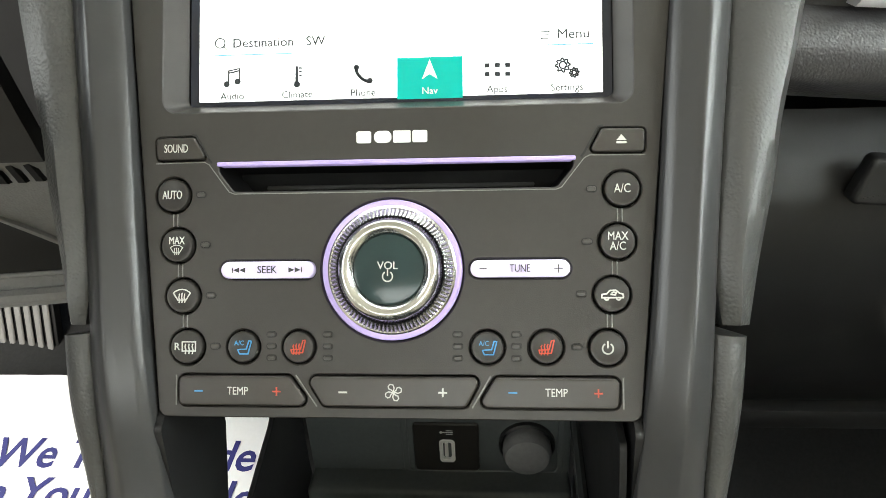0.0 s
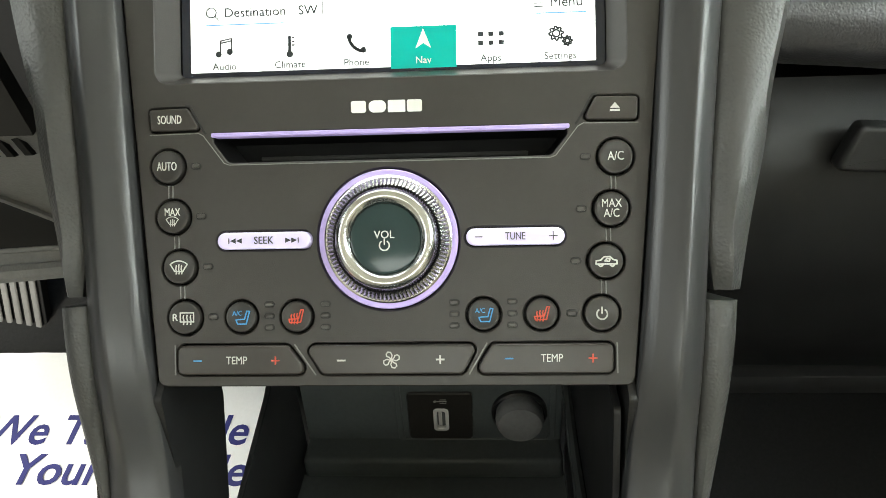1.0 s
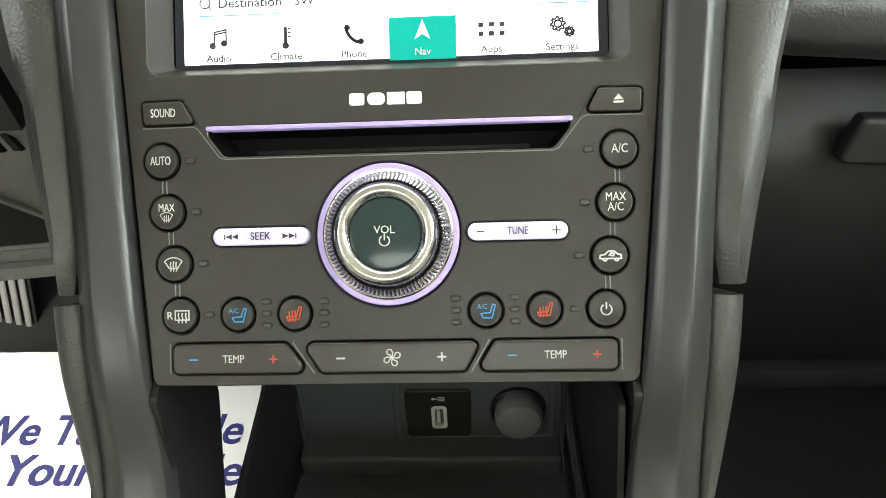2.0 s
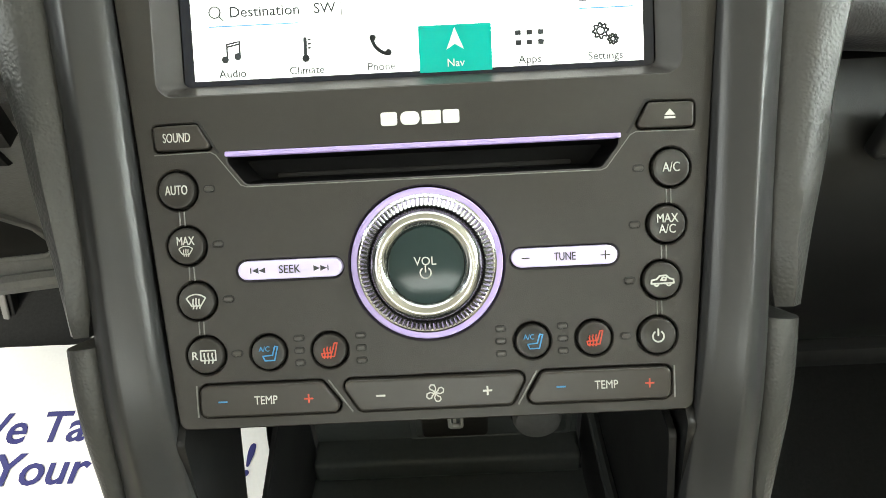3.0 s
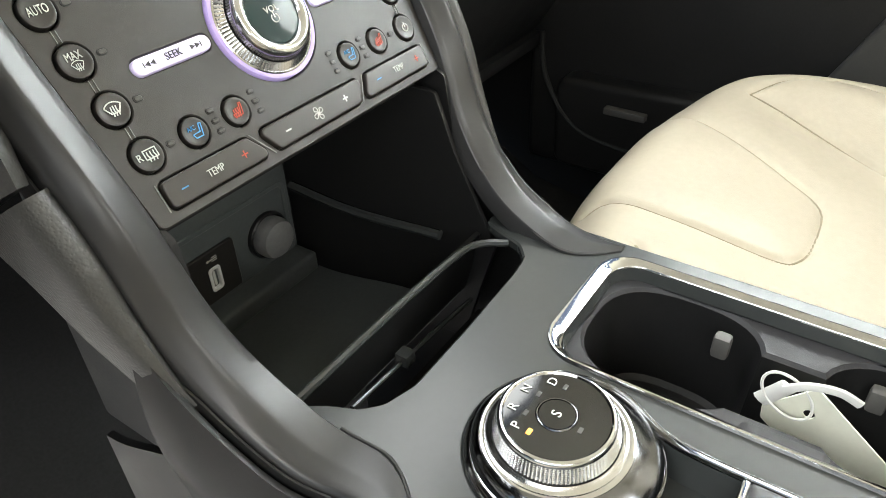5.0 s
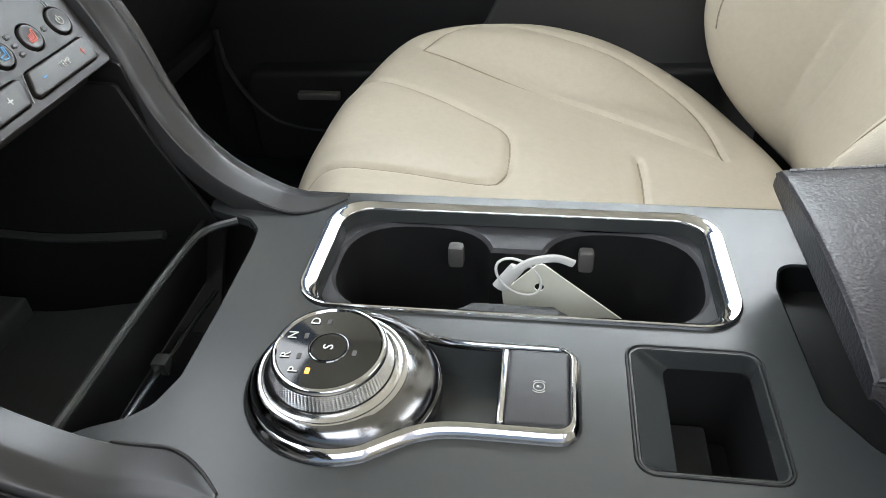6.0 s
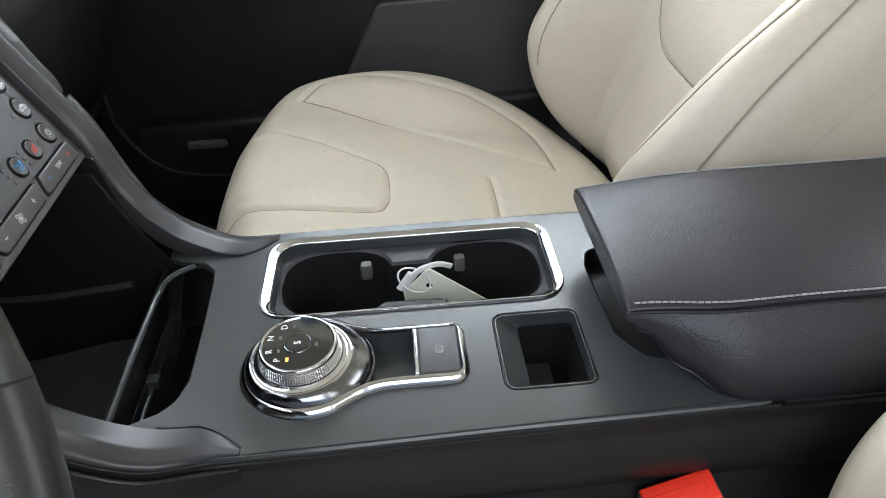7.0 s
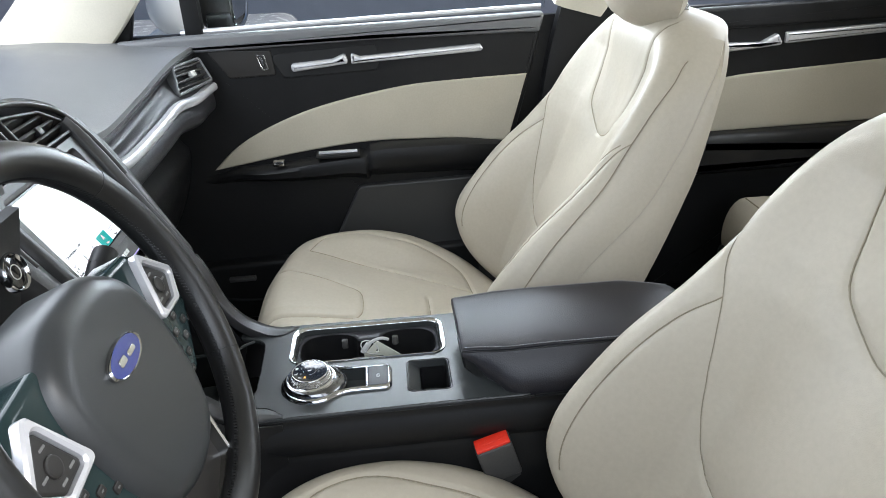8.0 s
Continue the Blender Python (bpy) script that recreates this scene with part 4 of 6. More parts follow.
part("socket_ring", lathe([(0.0187, 0.0), (0.0185, 0.003), (0.0172, 0.0042), (0.0158, 0.002)], 40), M_BLACK, sock, "", MB @ Matrix.Translation((0.0595, -0.1965, 0)))
part("socket_cap", lathe([(0.0156, 0.002), (0.0161, 0.007), (0.0158, 0.0105), (0.0142, 0.0140), (0.0100, 0.0158), (0, 0.0164)], 40), M_CAPR, sock, "domed rubber cap", MB @ Matrix.Translation((0.0595, -0.1965, 0)))

# ---- centre console ----
console = thing("center_console", "satin grey centre console with chrome trimmed cup holder", "console", (0, -0.25, -0.49))
ZC = -0.142
TOPM = Matrix.Translation((0, 0, ZC))
CUPRING = rrect(0.0540, -0.2570, 0.0955, 0.2210, 0.021, 8)
CUBBY = rrect(-0.0412, -0.3390, 0.0690, 0.0575, 0.007)


def shifter_outline(grow=0.0):
    """A keyhole: the dial's ring run out into a tray with round rear corners."""
    cx, cy, r = -0.0415, -0.1875, 0.0445 + grow
    xl, xr, yb = -0.0670 - grow, -0.0125 + grow, -0.2900 - grow
    cr = 0.0110 + grow
    a1 = math.degrees(math.acos((xr - cx) / r))
    a2 = math.degrees(math.acos((xl - cx) / r))
    pts = [(cx + r * math.cos(radians(a)), cy + r * math.sin(radians(a))) for a in [lerp(-a1, 360 - a2, i / 80) for i in range(81)]]
    y0 = pts[-1][1]
    pts += [(xl, lerp(y0, yb + cr, i / 24)) for i in range(1, 24)]
    pts += [(xl + cr + cr * math.cos(radians(a)), yb + cr + cr * math.sin(radians(a))) for a in range(180, 271, 15)]
    pts += [(xr - cr + cr * math.cos(radians(a)), yb + cr + cr * math.sin(radians(a))) for a in range(270, 361, 15)]
    y1 = pts[0][1]
    pts += [(xr, lerp(yb + cr, y1, i / 24)) for i in range(1, 24)]
    for _ in range(40):
        k = len(pts)
        pts = [((pts[i - 1][0] + 2 * p[0] + pts[(i + 1) % k][0]) / 4, (pts[i - 1][1] + 2 * p[1] + pts[(i + 1) % k][1]) / 4) if -0.262 < p[1] < -0.205 else p for i, p in enumerate(pts)]
    return pts


OUTC = [(-0.1035, -0.47), (0.112, -0.47), (0.114, -0.30), (0.114, -0.12), (0.110, -0.072), (0.0920, -0.066)]
OUTC += [(0.0860, -0.080), (0.0800, -0.098), (0.0700, -0.1065), (0.055, -0.1085), (0.0, -0.1105), (-0.045, -0.1110), (-0.0620, -0.1060), (-0.0700, -0.0980), (-0.0760, -0.0850), (-0.0840, -0.072), (-0.110, -0.080), (-0.1100, -0.16), (-0.1060, -0.30)]
hole_s = shifter_outline(-0.002)
RECESS = rounded([(0.060, -0.392), (0.060, -0.460), (-0.062, -0.460), (-0.058, -0.404), (-0.034, -0.389), (0.040, -0.387)], 0.010)
part("top_panel", plate(rounded(OUTC, 0.012, 6), [offset(ccw(CUPRING), 0.002), hole_s, CUBBY, RECESS], -0.006, 0, 0.0012), M_CONS, console, "satin grey top panel", TOPM)
# Recess in the panel; its black also stands in for the armrest lid's shade
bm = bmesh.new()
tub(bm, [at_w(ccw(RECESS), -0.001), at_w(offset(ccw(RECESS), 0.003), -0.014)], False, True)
part("shaded_recess", bm, M_GAP, console, "recess under the front of the armrest lid, blackened for the lid's shade", TOPM)

# phone pocket ahead of the panel
pocket = part("pocket", sheet(lambda u, v: (lerp(-0.068, 0.090, u), lerp(-0.110, -0.064, v), -0.218 + 0.004 * math.sin(v * 3.1)), 6, 6, -0.002), M_BLACK, console, "black rubber lined pocket")
part("pocket_wall", box((-0.074, -0.1145, -0.220), (0.090, -0.1120, -0.145), 0.0008), M_BLACK, pocket)
lipc = catmull([(-0.090, -0.062, -0.152), (-0.070, -0.0640, -0.151), (0.0, -0.0645, -0.150), (0.058, -0.067, -0.149), (0.074, -0.074, -0.147), (0.082, -0.090, -0.145)], 8)
part("pocket_lip", tube(lipc, 0.0024, 8), M_CONS, console, "thin satin lip of the pocket")
part("pocket_front", sheet(lambda u, v: (lerp(-0.090, 0.090, u), lerp(-0.062, -0.050, v), lerp(-0.151, -0.200, v)), 4, 4, 0.003), M_BLACK, console)
part("pocket_ridge", tube(catmull([(-0.044, -0.0660, -0.187), (0.0, -0.0625, -0.195), (0.050, -0.0600, -0.202), (0.086, -0.0600, -0.206)], 6), 0.0016, 8), M_CONS, pocket, "thin ridge low in the pocket")
part("pocket_clip", box((0.004, -0.0670, -0.199), (0.013, -0.0580, -0.190), 0.001, 2), M_CONS, pocket, "small grey clip")
part("pocket_mat", slab(rrect(0.012, -0.089, 0.100, 0.022, 0.004), -0.215, -0.2125, 0.001), M_BIN, pocket, "thin rubber mat")

# cup holder
CUPIN = rrect(0.0540, -0.2570, 0.0955 - 0.0100, 0.2210 - 0.0170, 0.016, 8)
bm = bmesh.new()
tub(bm, [at_w(CUPRING, -0.004), at_w(CUPRING, 0.0012), at_w(offset(CUPRING, 0.0005), 0.0022), at_w(offset(CUPRING, 0.0012), 0.0024), at_w(offset(CUPIN, -0.0006), 0.0002), at_w(CUPIN, -0.0006), at_w(CUPIN, -0.006)], False, False)
holder = part("cup_holder", bm, M_CHROME, console, "polished chrome frame", TOPM)
inner = CUPIN
k = len(inner)


def squarish(c):
    return math.copysign(abs(c) ** 0.74, c)


def dumbbell(n=26):
    pts = []
    rx, ry = 0.0385, 0.0425
    for i in range(n + 1):
        a = radians(lerp(-72, 230, i / n))
        pts.append((0.0560 + rx * squarish(math.cos(a)), -0.2010 + ry * squarish(math.sin(a))))
    for i in range(n + 1):
        a = radians(lerp(130, 432, i / n))
        pts.append((0.0560 + rx * squarish(math.cos(a)), -0.3130 + ry * squarish(math.sin(a))))
    return pts


DUMB = dumbbell()
part("well_shoulder", plate(offset(CUPIN, -0.0004), [DUMB], -0.0150, -0.0085, 0.002), M_WELL, holder, "dark grey moulded shoulder", TOPM)
bm = bmesh.new()
tub(bm, [at_w(inner, -0.001), at_w(offset(inner, 0.0015), -0.0090)], False, False)
part("well_side", bm, M_CONS, holder, "", TOPM)
bm = bmesh.new()
tub(bm, [at_w(ccw(DUMB), -0.0105), at_w(offset(ccw(DUMB), 0.003), -0.072), at_w(offset(ccw(DUMB), 0.006), -0.075)], False, True)
part("cup_well", bm, M_BLACK, holder, "deep black double cup well", TOPM)
for x, y, z in ((0.0745, -0.2220, -0.1500), (0.0835, -0.2960, -0.1560)):
    part("grip_tab", box((x - 0.004, y - 0.0045, z - 0.014), (x + 0.004, y + 0.0045, z), 0.0025, 2), M_BUCKB, holder, "grey rubber grip tab")
part("well_divider", slab(rounded([(-0.215, -0.180), (-0.222, -0.1545), (-0.240, -0.1530), (-0.248, -0.1490), (-0.280, -0.1490), (-0.288, -0.1535), (-0.300, -0.1550), (-0.305, -0.180)], 0.003), 0, 0.010, 0.002, 2), M_WELL, holder, "dark hump between the two cups", Matrix(((0, 0, 1, 0.0135), (1, 0, 0, 0), (0, 1, 0, 0), (0, 0, 0, 1))))

# rotary shifter
shifter = thing("rotary_shifter", "chrome rotary gear dial with a glossy black face", "gear selector", (-0.037, -0.1835, ZC))
so = shifter_outline(0.0)
si = shifter_outline(-0.0061)
bm = bmesh.new()
tub(bm, [at_w(offset(ccw(so), d), w) for d, w in ((0.0, -0.004), (0.0, 0.0006), (0.0008, 0.0022), (0.0022, 0.0040), (0.0036, 0.0051), (0.0045, 0.0053), (0.0053, 0.0046), (0.0057, 0.0030), (0.0060, 0.0004), (0.0062, -0.008))], False, False)
part("bezel", bm, M_CHROME, shifter, "chrome keyhole shaped bezel", TOPM)
bm = bmesh.new()
tub(bm, [at_w(ccw(si), 0.002), at_w(offset(ccw(si), 0.0012), -0.0150)], False, True)
part("tray", bm, M_CONS, shifter, "grey recessed tray", TOPM)
SHM = Matrix.Translation((-0.0415, -0.1875, ZC))
DIM = Matrix.Translation((-0.0440, -0.1840, ZC)) @ pose(0, 0, 0, 0, -2.5, 0)
part("base_ring", lathe([(0.0425, -0.006), (0.0425, 0.0006), (0.0418, 0.0014), (0.0408, 0.0018)], 72), M_GLOSS, shifter, "gloss black base ring", SHM)
bm = lathe([(0.0412, 0.0012), (0.0404, 0.0034), (0.0386, 0.0064), (0.0362, 0.0092), (0.0338, 0.0112), (0.0322, 0.0120)], 72)
for v in bm.verts:
    # the collar leans with the dial towards the driver
    k = smooth_step(0.002, 0.012, v.co.z)
    v.co.x, v.co.y = v.co.x - 0.0025 * k, v.co.y + 0.0035 * k
part("dome", bm, M_COLLAR, shifter, "satin silver domed collar", SHM)
part("lower_ring", lathe([(0.0318, 0.0106), (0.0326, 0.0116), (0.0325, 0.0127), (0.0314, 0.0133), (0.0300, 0.0131)], 72), M_CHROME, shifter, "thin chrome ring", DIM)
part("upper_collar", lathe([(0.0304, 0.0128), (0.0294, 0.0130), (0.0284, 0.0134), (0.0276, 0.0142), (0.0270, 0.0146)], 72), M_CHROME2, shifter, "bright concave collar under the dial", DIM)
part("groove", lathe([(0.0272, 0.0145), (0.0262, 0.0140), (0.0252, 0.0150)], 64), M_GAP, shifter, "", DIM)


def diamond_knurl(r0, z0, r1, z1, n=120, rows=8, amp=0.0007):
    """A conical band of fine pyramids."""
    bm = bmesh.new()
    g = []
    for j in range(rows + 1):
        z, rr = lerp(z0, z1, j / rows), lerp(r0, r1, j / rows)
        row = []
        for i in range(n):
            a = 2 * math.pi * i / n
            kk = amp if i % 2 and j % 2 else 0
            row.append(bm.verts.new(((rr + kk) * math.cos(a), (rr + kk) * math.sin(a), z + kk * 0.3)))
        g.append(row)
    for j in range(rows):
        for i in range(n):
            i2 = (i + 1) % n
            bm.faces.new((g[j][i], g[j][i2], g[j + 1][i2], g[j + 1][i]))
    return bm


FZ = 0.0243   # height of the dial face over the console
dial = part("dial", lathe([(0.0240, 0.0150), (0.0240, 0.0200), (0.0230, 0.0215)], 48), M_KNURL, shifter, "", DIM)
part("knurled_band", diamond_knurl(0.0262, 0.0146, 0.0244, FZ - 0.0022, 200, 16, 0.0006), M_KNURL, dial, "diamond knurled grip band", DIM, smooth=False)
part("dial_rim", lathe([(0.0242, FZ - 0.0024), (0.0246, FZ - 0.0020), (0.0245, FZ - 0.0010), (0.0240, FZ), (0.0233, FZ + 0.0004), (0.0225, FZ + 0.0004), (0.0218, FZ - 0.0003)], 72), M_CHROME, dial, "polished chrome rim", DIM)
part("dial_face", lathe([(0.0220, FZ - 0.0003), (0.0088, FZ), (0.0086, FZ - 0.0006), (0.0078, FZ - 0.0006), (0.0074, FZ + 0.0002), (0, FZ + 0.0003)], 64), M_GLOSS, dial, "gloss black dial face", DIM)
part("button_ring", lathe([(0.0086, FZ), (0.0083, FZ + 0.0004), (0.0079, FZ + 0.0003), (0.0077, FZ - 0.0002)], 48), M_COLLAR, dial, "", DIM)
for ch, a in (("P", 143), ("R", 110), ("N", 70), ("D", 28), ("", -98)):
    lx, ly = 0.0166 * math.cos(radians(a)), 0.0166 * math.sin(radians(a))
    if ch:
        words(ch, 0.0058, M_MARK, dial, DIM @ Matrix.Translation((lx, ly + 0.0014, FZ + 0.0002)), deep=0.0001)
    my = ly - 0.0044 if ch else ly + 0.0050
    part("gear_mark", box((lx - 0.0015, my - 0.0009, FZ - 0.0002), (lx + 0.0015, my + 0.0009, FZ + 0.0002), 0.0001, 1),
         M_ORANGE if ch == "P" else M_BUCKB, dial, "orange lit mark" if ch == "P" else "", DIM)
words("S", 0.0062, M_MARK, dial, DIM @ Matrix.Translation((0, 0, FZ + 0.0004)), deep=0.0001)

# parking brake switch
epb = thing("parking_brake_switch", "dark grey parking brake switch with a chrome edge", "switch", (-0.040, -0.272, ZC))
part("key", box((-0.0615, -0.2845, -0.1520), (-0.0180, -0.2575, -0.1375), 0.0026, 4), M_KEY, epb)
part("chrome_edge", box((-0.0610, -0.2580, -0.1510), (-0.0185, -0.2545, -0.1370), 0.0016, 3), M_CHROME, epb, "polished chrome edge")
EP = Matrix.Translation((-0.040, -0.2715, -0.1374))
words("P", 0.0026, M_MARK, epb, EP, deep=0.0001)
bm = joined(tube([(0.0024 * math.cos(radians(a)), 0.0024 * math.sin(radians(a)), 0) for a in range(0, 360, 20)], 0.00020, 6, True),
            tube([(0.0034 * math.cos(radians(a)), 0.0034 * math.sin(radians(a)), 0) for a in range(-50, 51, 10)], 0.00020, 6),
            tube([(0.0034 * math.cos(radians(a)), 0.0034 * math.sin(radians(a)), 0) for a in range(130, 231, 10)], 0.00020, 6))
part("brake_symbol", bm, M_WHITE, epb, "white ringed symbol", EP)

# small cubby
cub = part("cubby", plate(offset(ccw(CUBBY), 0.0004), [offset(ccw(CUBBY), 0.0018)], -0.003, -0.0002, 0.0003), M_CONS, console, "grey framed open cubby", TOPM)
part("cubby_joint", tube([(p[0], p[1], 0.0002) for p in offset(ccw(CUBBY), -0.0004)], 0.0006, 6, True), M_GAP, cub, "dark joint round the cubby", TOPM)
ci = offset(ccw(CUBBY), 0.0017)
low = [(-0.0412 + (p[0] + 0.0412) * 0.955, -0.3460 + (p[1] + 0.3390) * 0.70) for p in ci]
bm = bmesh.new()
tub(bm, [at_w(ci, 0.0), at_w(low, -0.010)], False, False)
part("cubby_slope", bm, M_CONS, cub, "sloping grey sides", TOPM)
bm = bmesh.new()
tub(bm, [at_w(low, -0.0098), at_w(offset(low, 0.002), -0.058)], False, True)
part("cubby_well", bm, M_BLACK, cub, "deep black well", TOPM)
part("cubby_step", box((-0.070, -0.351, -0.198), (-0.014, -0.332, -0.184), 0.003), M_WELL, cub)


def flank(su):
    def fn(u, v):
        y = lerp(-0.1, -1.0, u)
        x = spline([(-1.0, 0.1040), (-0.47, 0.1040), (-0.30, 0.1065), (-0.10, 0.1105)], y) if su < 0 else 0.1145
        z = lerp(-0.145, -0.49, v)
        bulge = 0.007 * math.sin(min(1.0, (z + 0.49 - 0.29) / 0.047) * math.pi) if z > -0.20 else 0.0
        groove = -0.0025 * math.exp(-((z + 0.2005) / 0.0022) ** 2)
        step = 0.006 * min(1.0, max(0.0, (-0.2 - z) / 0.05))
        return (su * (x + max(0.0, bulge) + groove + step), y, z)
    return fn


for su in (-1, 1):
    bm = sheet(flank(su), 40, 90, 0.003)
    part("side_panel", bm, M_BLACK, console, "black wrapped console side")
    part("edge_bead", tube([tuple(Vector(flank(su)(i / 12 * 0.41, 0.0))) for i in range(13)], 0.0016, 8), M_BLACK, console)
part("edge_joint", tube([(lerp(-0.1075, -0.0995, i / 12), lerp(-0.154, -0.47, i / 12), ZC + 0.0001) for i in range(13)], 0.0005, 6), M_GAP, console, "dark joint along the top edge")
part("rear_block", box((-0.1035, -1.0, -0.49), (0.1115, -0.471, -0.143), 0.004), M_BLACK, console, "black rear of the console")

# key tag in the cup holder
tag = thing("key_tag", "cream card key tag with a wire ring in the cup holder", "key tag", (0.062, -0.29, -0.2))
TGR = Matrix(((0.0, 0.0, -1.0, 0.053), (-0.780, 0.626, 0.0, -0.2700), (-0.626, -0.780, 0.0, -0.1425), (0, 0, 0, 1)))
outline = rounded([(0.0, 0.0), (0.078, 0.0), (0.078, 0.036), (0.004, 0.036), (-0.002, 0.030)], 0.003)
part("card", plate(outline, [ring(0.0107, 0.0133, 0.0026, 14)], -0.0004, 0.0006, 0.0002), M_TAG, tag, "", TGR)
part("wire_ring", tube([(-0.0034 + 0.0142 * math.cos(radians(a)), 0.0138 + 0.0078 * math.sin(radians(a)), 0.003 + 0.003 * math.sin(radians(a))) for a in range(0, 360, 12)], 0.0008, 6, True), M_MARK, tag, "thin wire ring", TGR)
part("key_blade", tube(catmull([(0.012, -0.0125, 0.003), (0.002, -0.010, 0.005), (-0.006, -0.001, 0.006), (-0.009, 0.010, 0.006)], 6), 0.0026, 8, flat=0.5), M_MARK, tag, "bright plastic wrapped key", TGR)
part("plastic_sleeve", tube(catmull([(-0.009, 0.008, 0.005), (-0.007, 0.026, 0.004)], 6), 0.0042, 8, flat=0.4), M_MARK, tag, "", TGR)

# ---- armrest ----
arm = thing("armrest", "charcoal leather armrest lid with grey stitching", "armrest", (0, -0.55, -0.15))
loops = []
ys = [-0.3815, -0.383, -0.386, -0.392, -0.40, -0.415, -0.43, -0.446, -0.46, -0.50, -0.56, -0.62, -0.67, -0.70, -0.72, -0.732, -0.738]


def arm_sec(y):
    zt = table([(-0.738, -0.120), (-0.70, -0.096), (-0.62, -0.086), (-0.50, -0.086), (-0.41, -0.0880), (-0.392, -0.0884), (-0.386, -0.0887), (-0.383, -0.0893), (-0.3815, -0.0910)], y)
    zb = table([(-0.46, -0.1500), (-0.446, -0.1470), (-0.415, -0.1300), (-0.392, -0.1090), (-0.3815, -0.1010)], y)
    f = table([(-0.738, 0.62), (-0.72, 0.86), (-0.68, 1.0), (-0.45, 1.0), (-0.3815, 0.905)], y)
    wt, wb = 0.0755 * f, table([(-0.46, 0.100), (-0.3815, 0.0765)], y) * f
    zs = zt - min(0.006, (zt - zb) * 0.4)
    cr = 0.004
    return [(-wt, zs), (-wt * 0.97, zt - 0.0012), (-wt * 0.6, zt + cr * 0.6), (0, zt + cr), (wt * 0.6, zt + cr * 0.6), (wt * 0.97, zt - 0.0012), (wt, zs),
            (lerp(wt, wb, 0.35) + 0.006 * (zs - zb) / 0.06, lerp(zs, zb, 0.3)), (lerp(wt, wb, 0.8) + 0.006 * (zs - zb) / 0.06, lerp(zs, zb, 0.65)), (wb, zb + 0.002), (wb * 0.9, zb), (0, zb), (-wb * 0.9, zb), (-wb, zb + 0.002),
            (-lerp(wt, wb, 0.8) - 0.006 * (zs - zb) / 0.06, lerp(zs, zb, 0.65)), (-lerp(wt, wb, 0.35) - 0.006 * (zs - zb) / 0.06, lerp(zs, zb, 0.3))]


fine = []
for a, b in zip(ys, ys[1:]):
    fine += [lerp(a, b, i / 3) for i in range(3)]
fine.append(ys[-1])
bm = bmesh.new()
tub(bm, [[(p.x, y, p.y) for p in catmull([(x, z, 0) for x, z in arm_sec(y)], 5, True)] for y in fine], True, True)
part("lid", bm, M_ARM, arm, "grained charcoal leather lid")
st = []
for su in (-1, 1):
    rail_ = [(su * arm_sec(y)[6][0] * 1.004, y, arm_sec(y)[6][1] + 0.0008) for y in fine if y > -0.715]
    part("seam", tube(rail_, 0.0010, 6), M_BLACK, arm, "dark piped seam")
    y = -0.386
    while y > -0.70:
        s = arm_sec(y)
        s2 = arm_sec(y - 0.0032)
        st.append(tube([(su * (s[6][0] - 0.0028), y, s[5][1] + 0.0006), (su * (s2[6][0] - 0.0028), y - 0.0032, s2[5][1] + 0.0006)], 0.0007, 5))
        y -= 0.0040
tagged(part("stitching", joined(*st), M_THREAD, arm, "grey twin stitching"), kind="stuff")

# ---- seat belt buckle beside the driver seat ----
buck = thing("seat_belt_buckle", "red button seat belt buckle on a grey stalk", "buckle", (-0.125, -0.43, -0.45))
BK = Matrix.Translation((-0.122, -0.4110, -0.1985)) @ pose(0, 0, 0, -16, 0, 0) @ pose(0, 0, 0, 0, -8, 4)
part("housing", box((-0.013, -0.024, -0.060), (0.013, 0.024, 0.0), 0.004, 3), M_BUCKB, buck, "grey plastic housing", BK)
part("release_button", box((-0.0105, -0.0225, -0.006), (0.0105, 0.0225, 0.0035), 0.002, 3), M_BUCKLE, buck, "bright red release button", BK)
part("press_mark", box((-0.003, -0.017, 0.003), (0.003, 0.017, 0.0040), 0.0004, 1), M_BUCKLE, buck, "", BK)
part("stalk", sheet(lambda u, v: tuple(BK @ Vector((-0.003, lerp(-0.021, 0.021, u), lerp(-0.068, -0.22, v)))), 2, 6, 0.006), M_BUCKB, buck, "grey webbing stalk")

# ---- seats ----


def smooth(a, b, x):
    t = min(1.0, max(0.0, (x - a) / (b - a)))
    return t * t * (3 - 2 * t)


def seg_dist(px, py, lines):
    """Distance from points to the nearest of some polylines."""
    best = np.full(px.shape, 9.0)
    for ln in lines:
        for (ax, ay), (bx, by) in zip(ln, ln[1:]):
            dx, dy = bx - ax, by - ay
            L = dx * dx + dy * dy + 1e-12
            t = np.clip(((px - ax) * dx + (py - ay) * dy) / L, 0, 1)
            best = np.minimum(best, np.hypot(px - ax - t * dx, py - ay - t * dy))
    return best


def curve2(pts, n=8):
    return [(p.x, p.y) for p in catmull([(a, b, 0) for a, b in pts], n)]


def mirror(pts):
    return [(-a, b) for a, b in pts]


PADLINE = curve2([(-0.112, -0.066), (-0.099, -0.082), (-0.095, -0.140), (-0.088, -0.215), (-0.074, -0.233), (-0.043, -0.238), (0.012, -0.232), (0.036, -0.196), (0.064, -0.146), (0.080, -0.105), (0.090, -0.075)], 6)
SIDELINE = curve2([(0.159, -0.128), (0.138, -0.200), (0.110, -0.290), (0.086, -0.372), (0.060, -0.455)], 6)
OVAL = curve2([(0.159, -0.128), (0.196, -0.160), (0.217, -0.218), (0.203, -0.300), (0.186, -0.375), (0.146, -0.438), (0.060, -0.455)], 6)
CROSS = curve2([(0.010, -0.3610), (-0.034, -0.362), (-0.098, -0.360)], 5)
CUSH_SEAMS = [PADLINE, SIDELINE, OVAL, mirror(OVAL), CROSS]


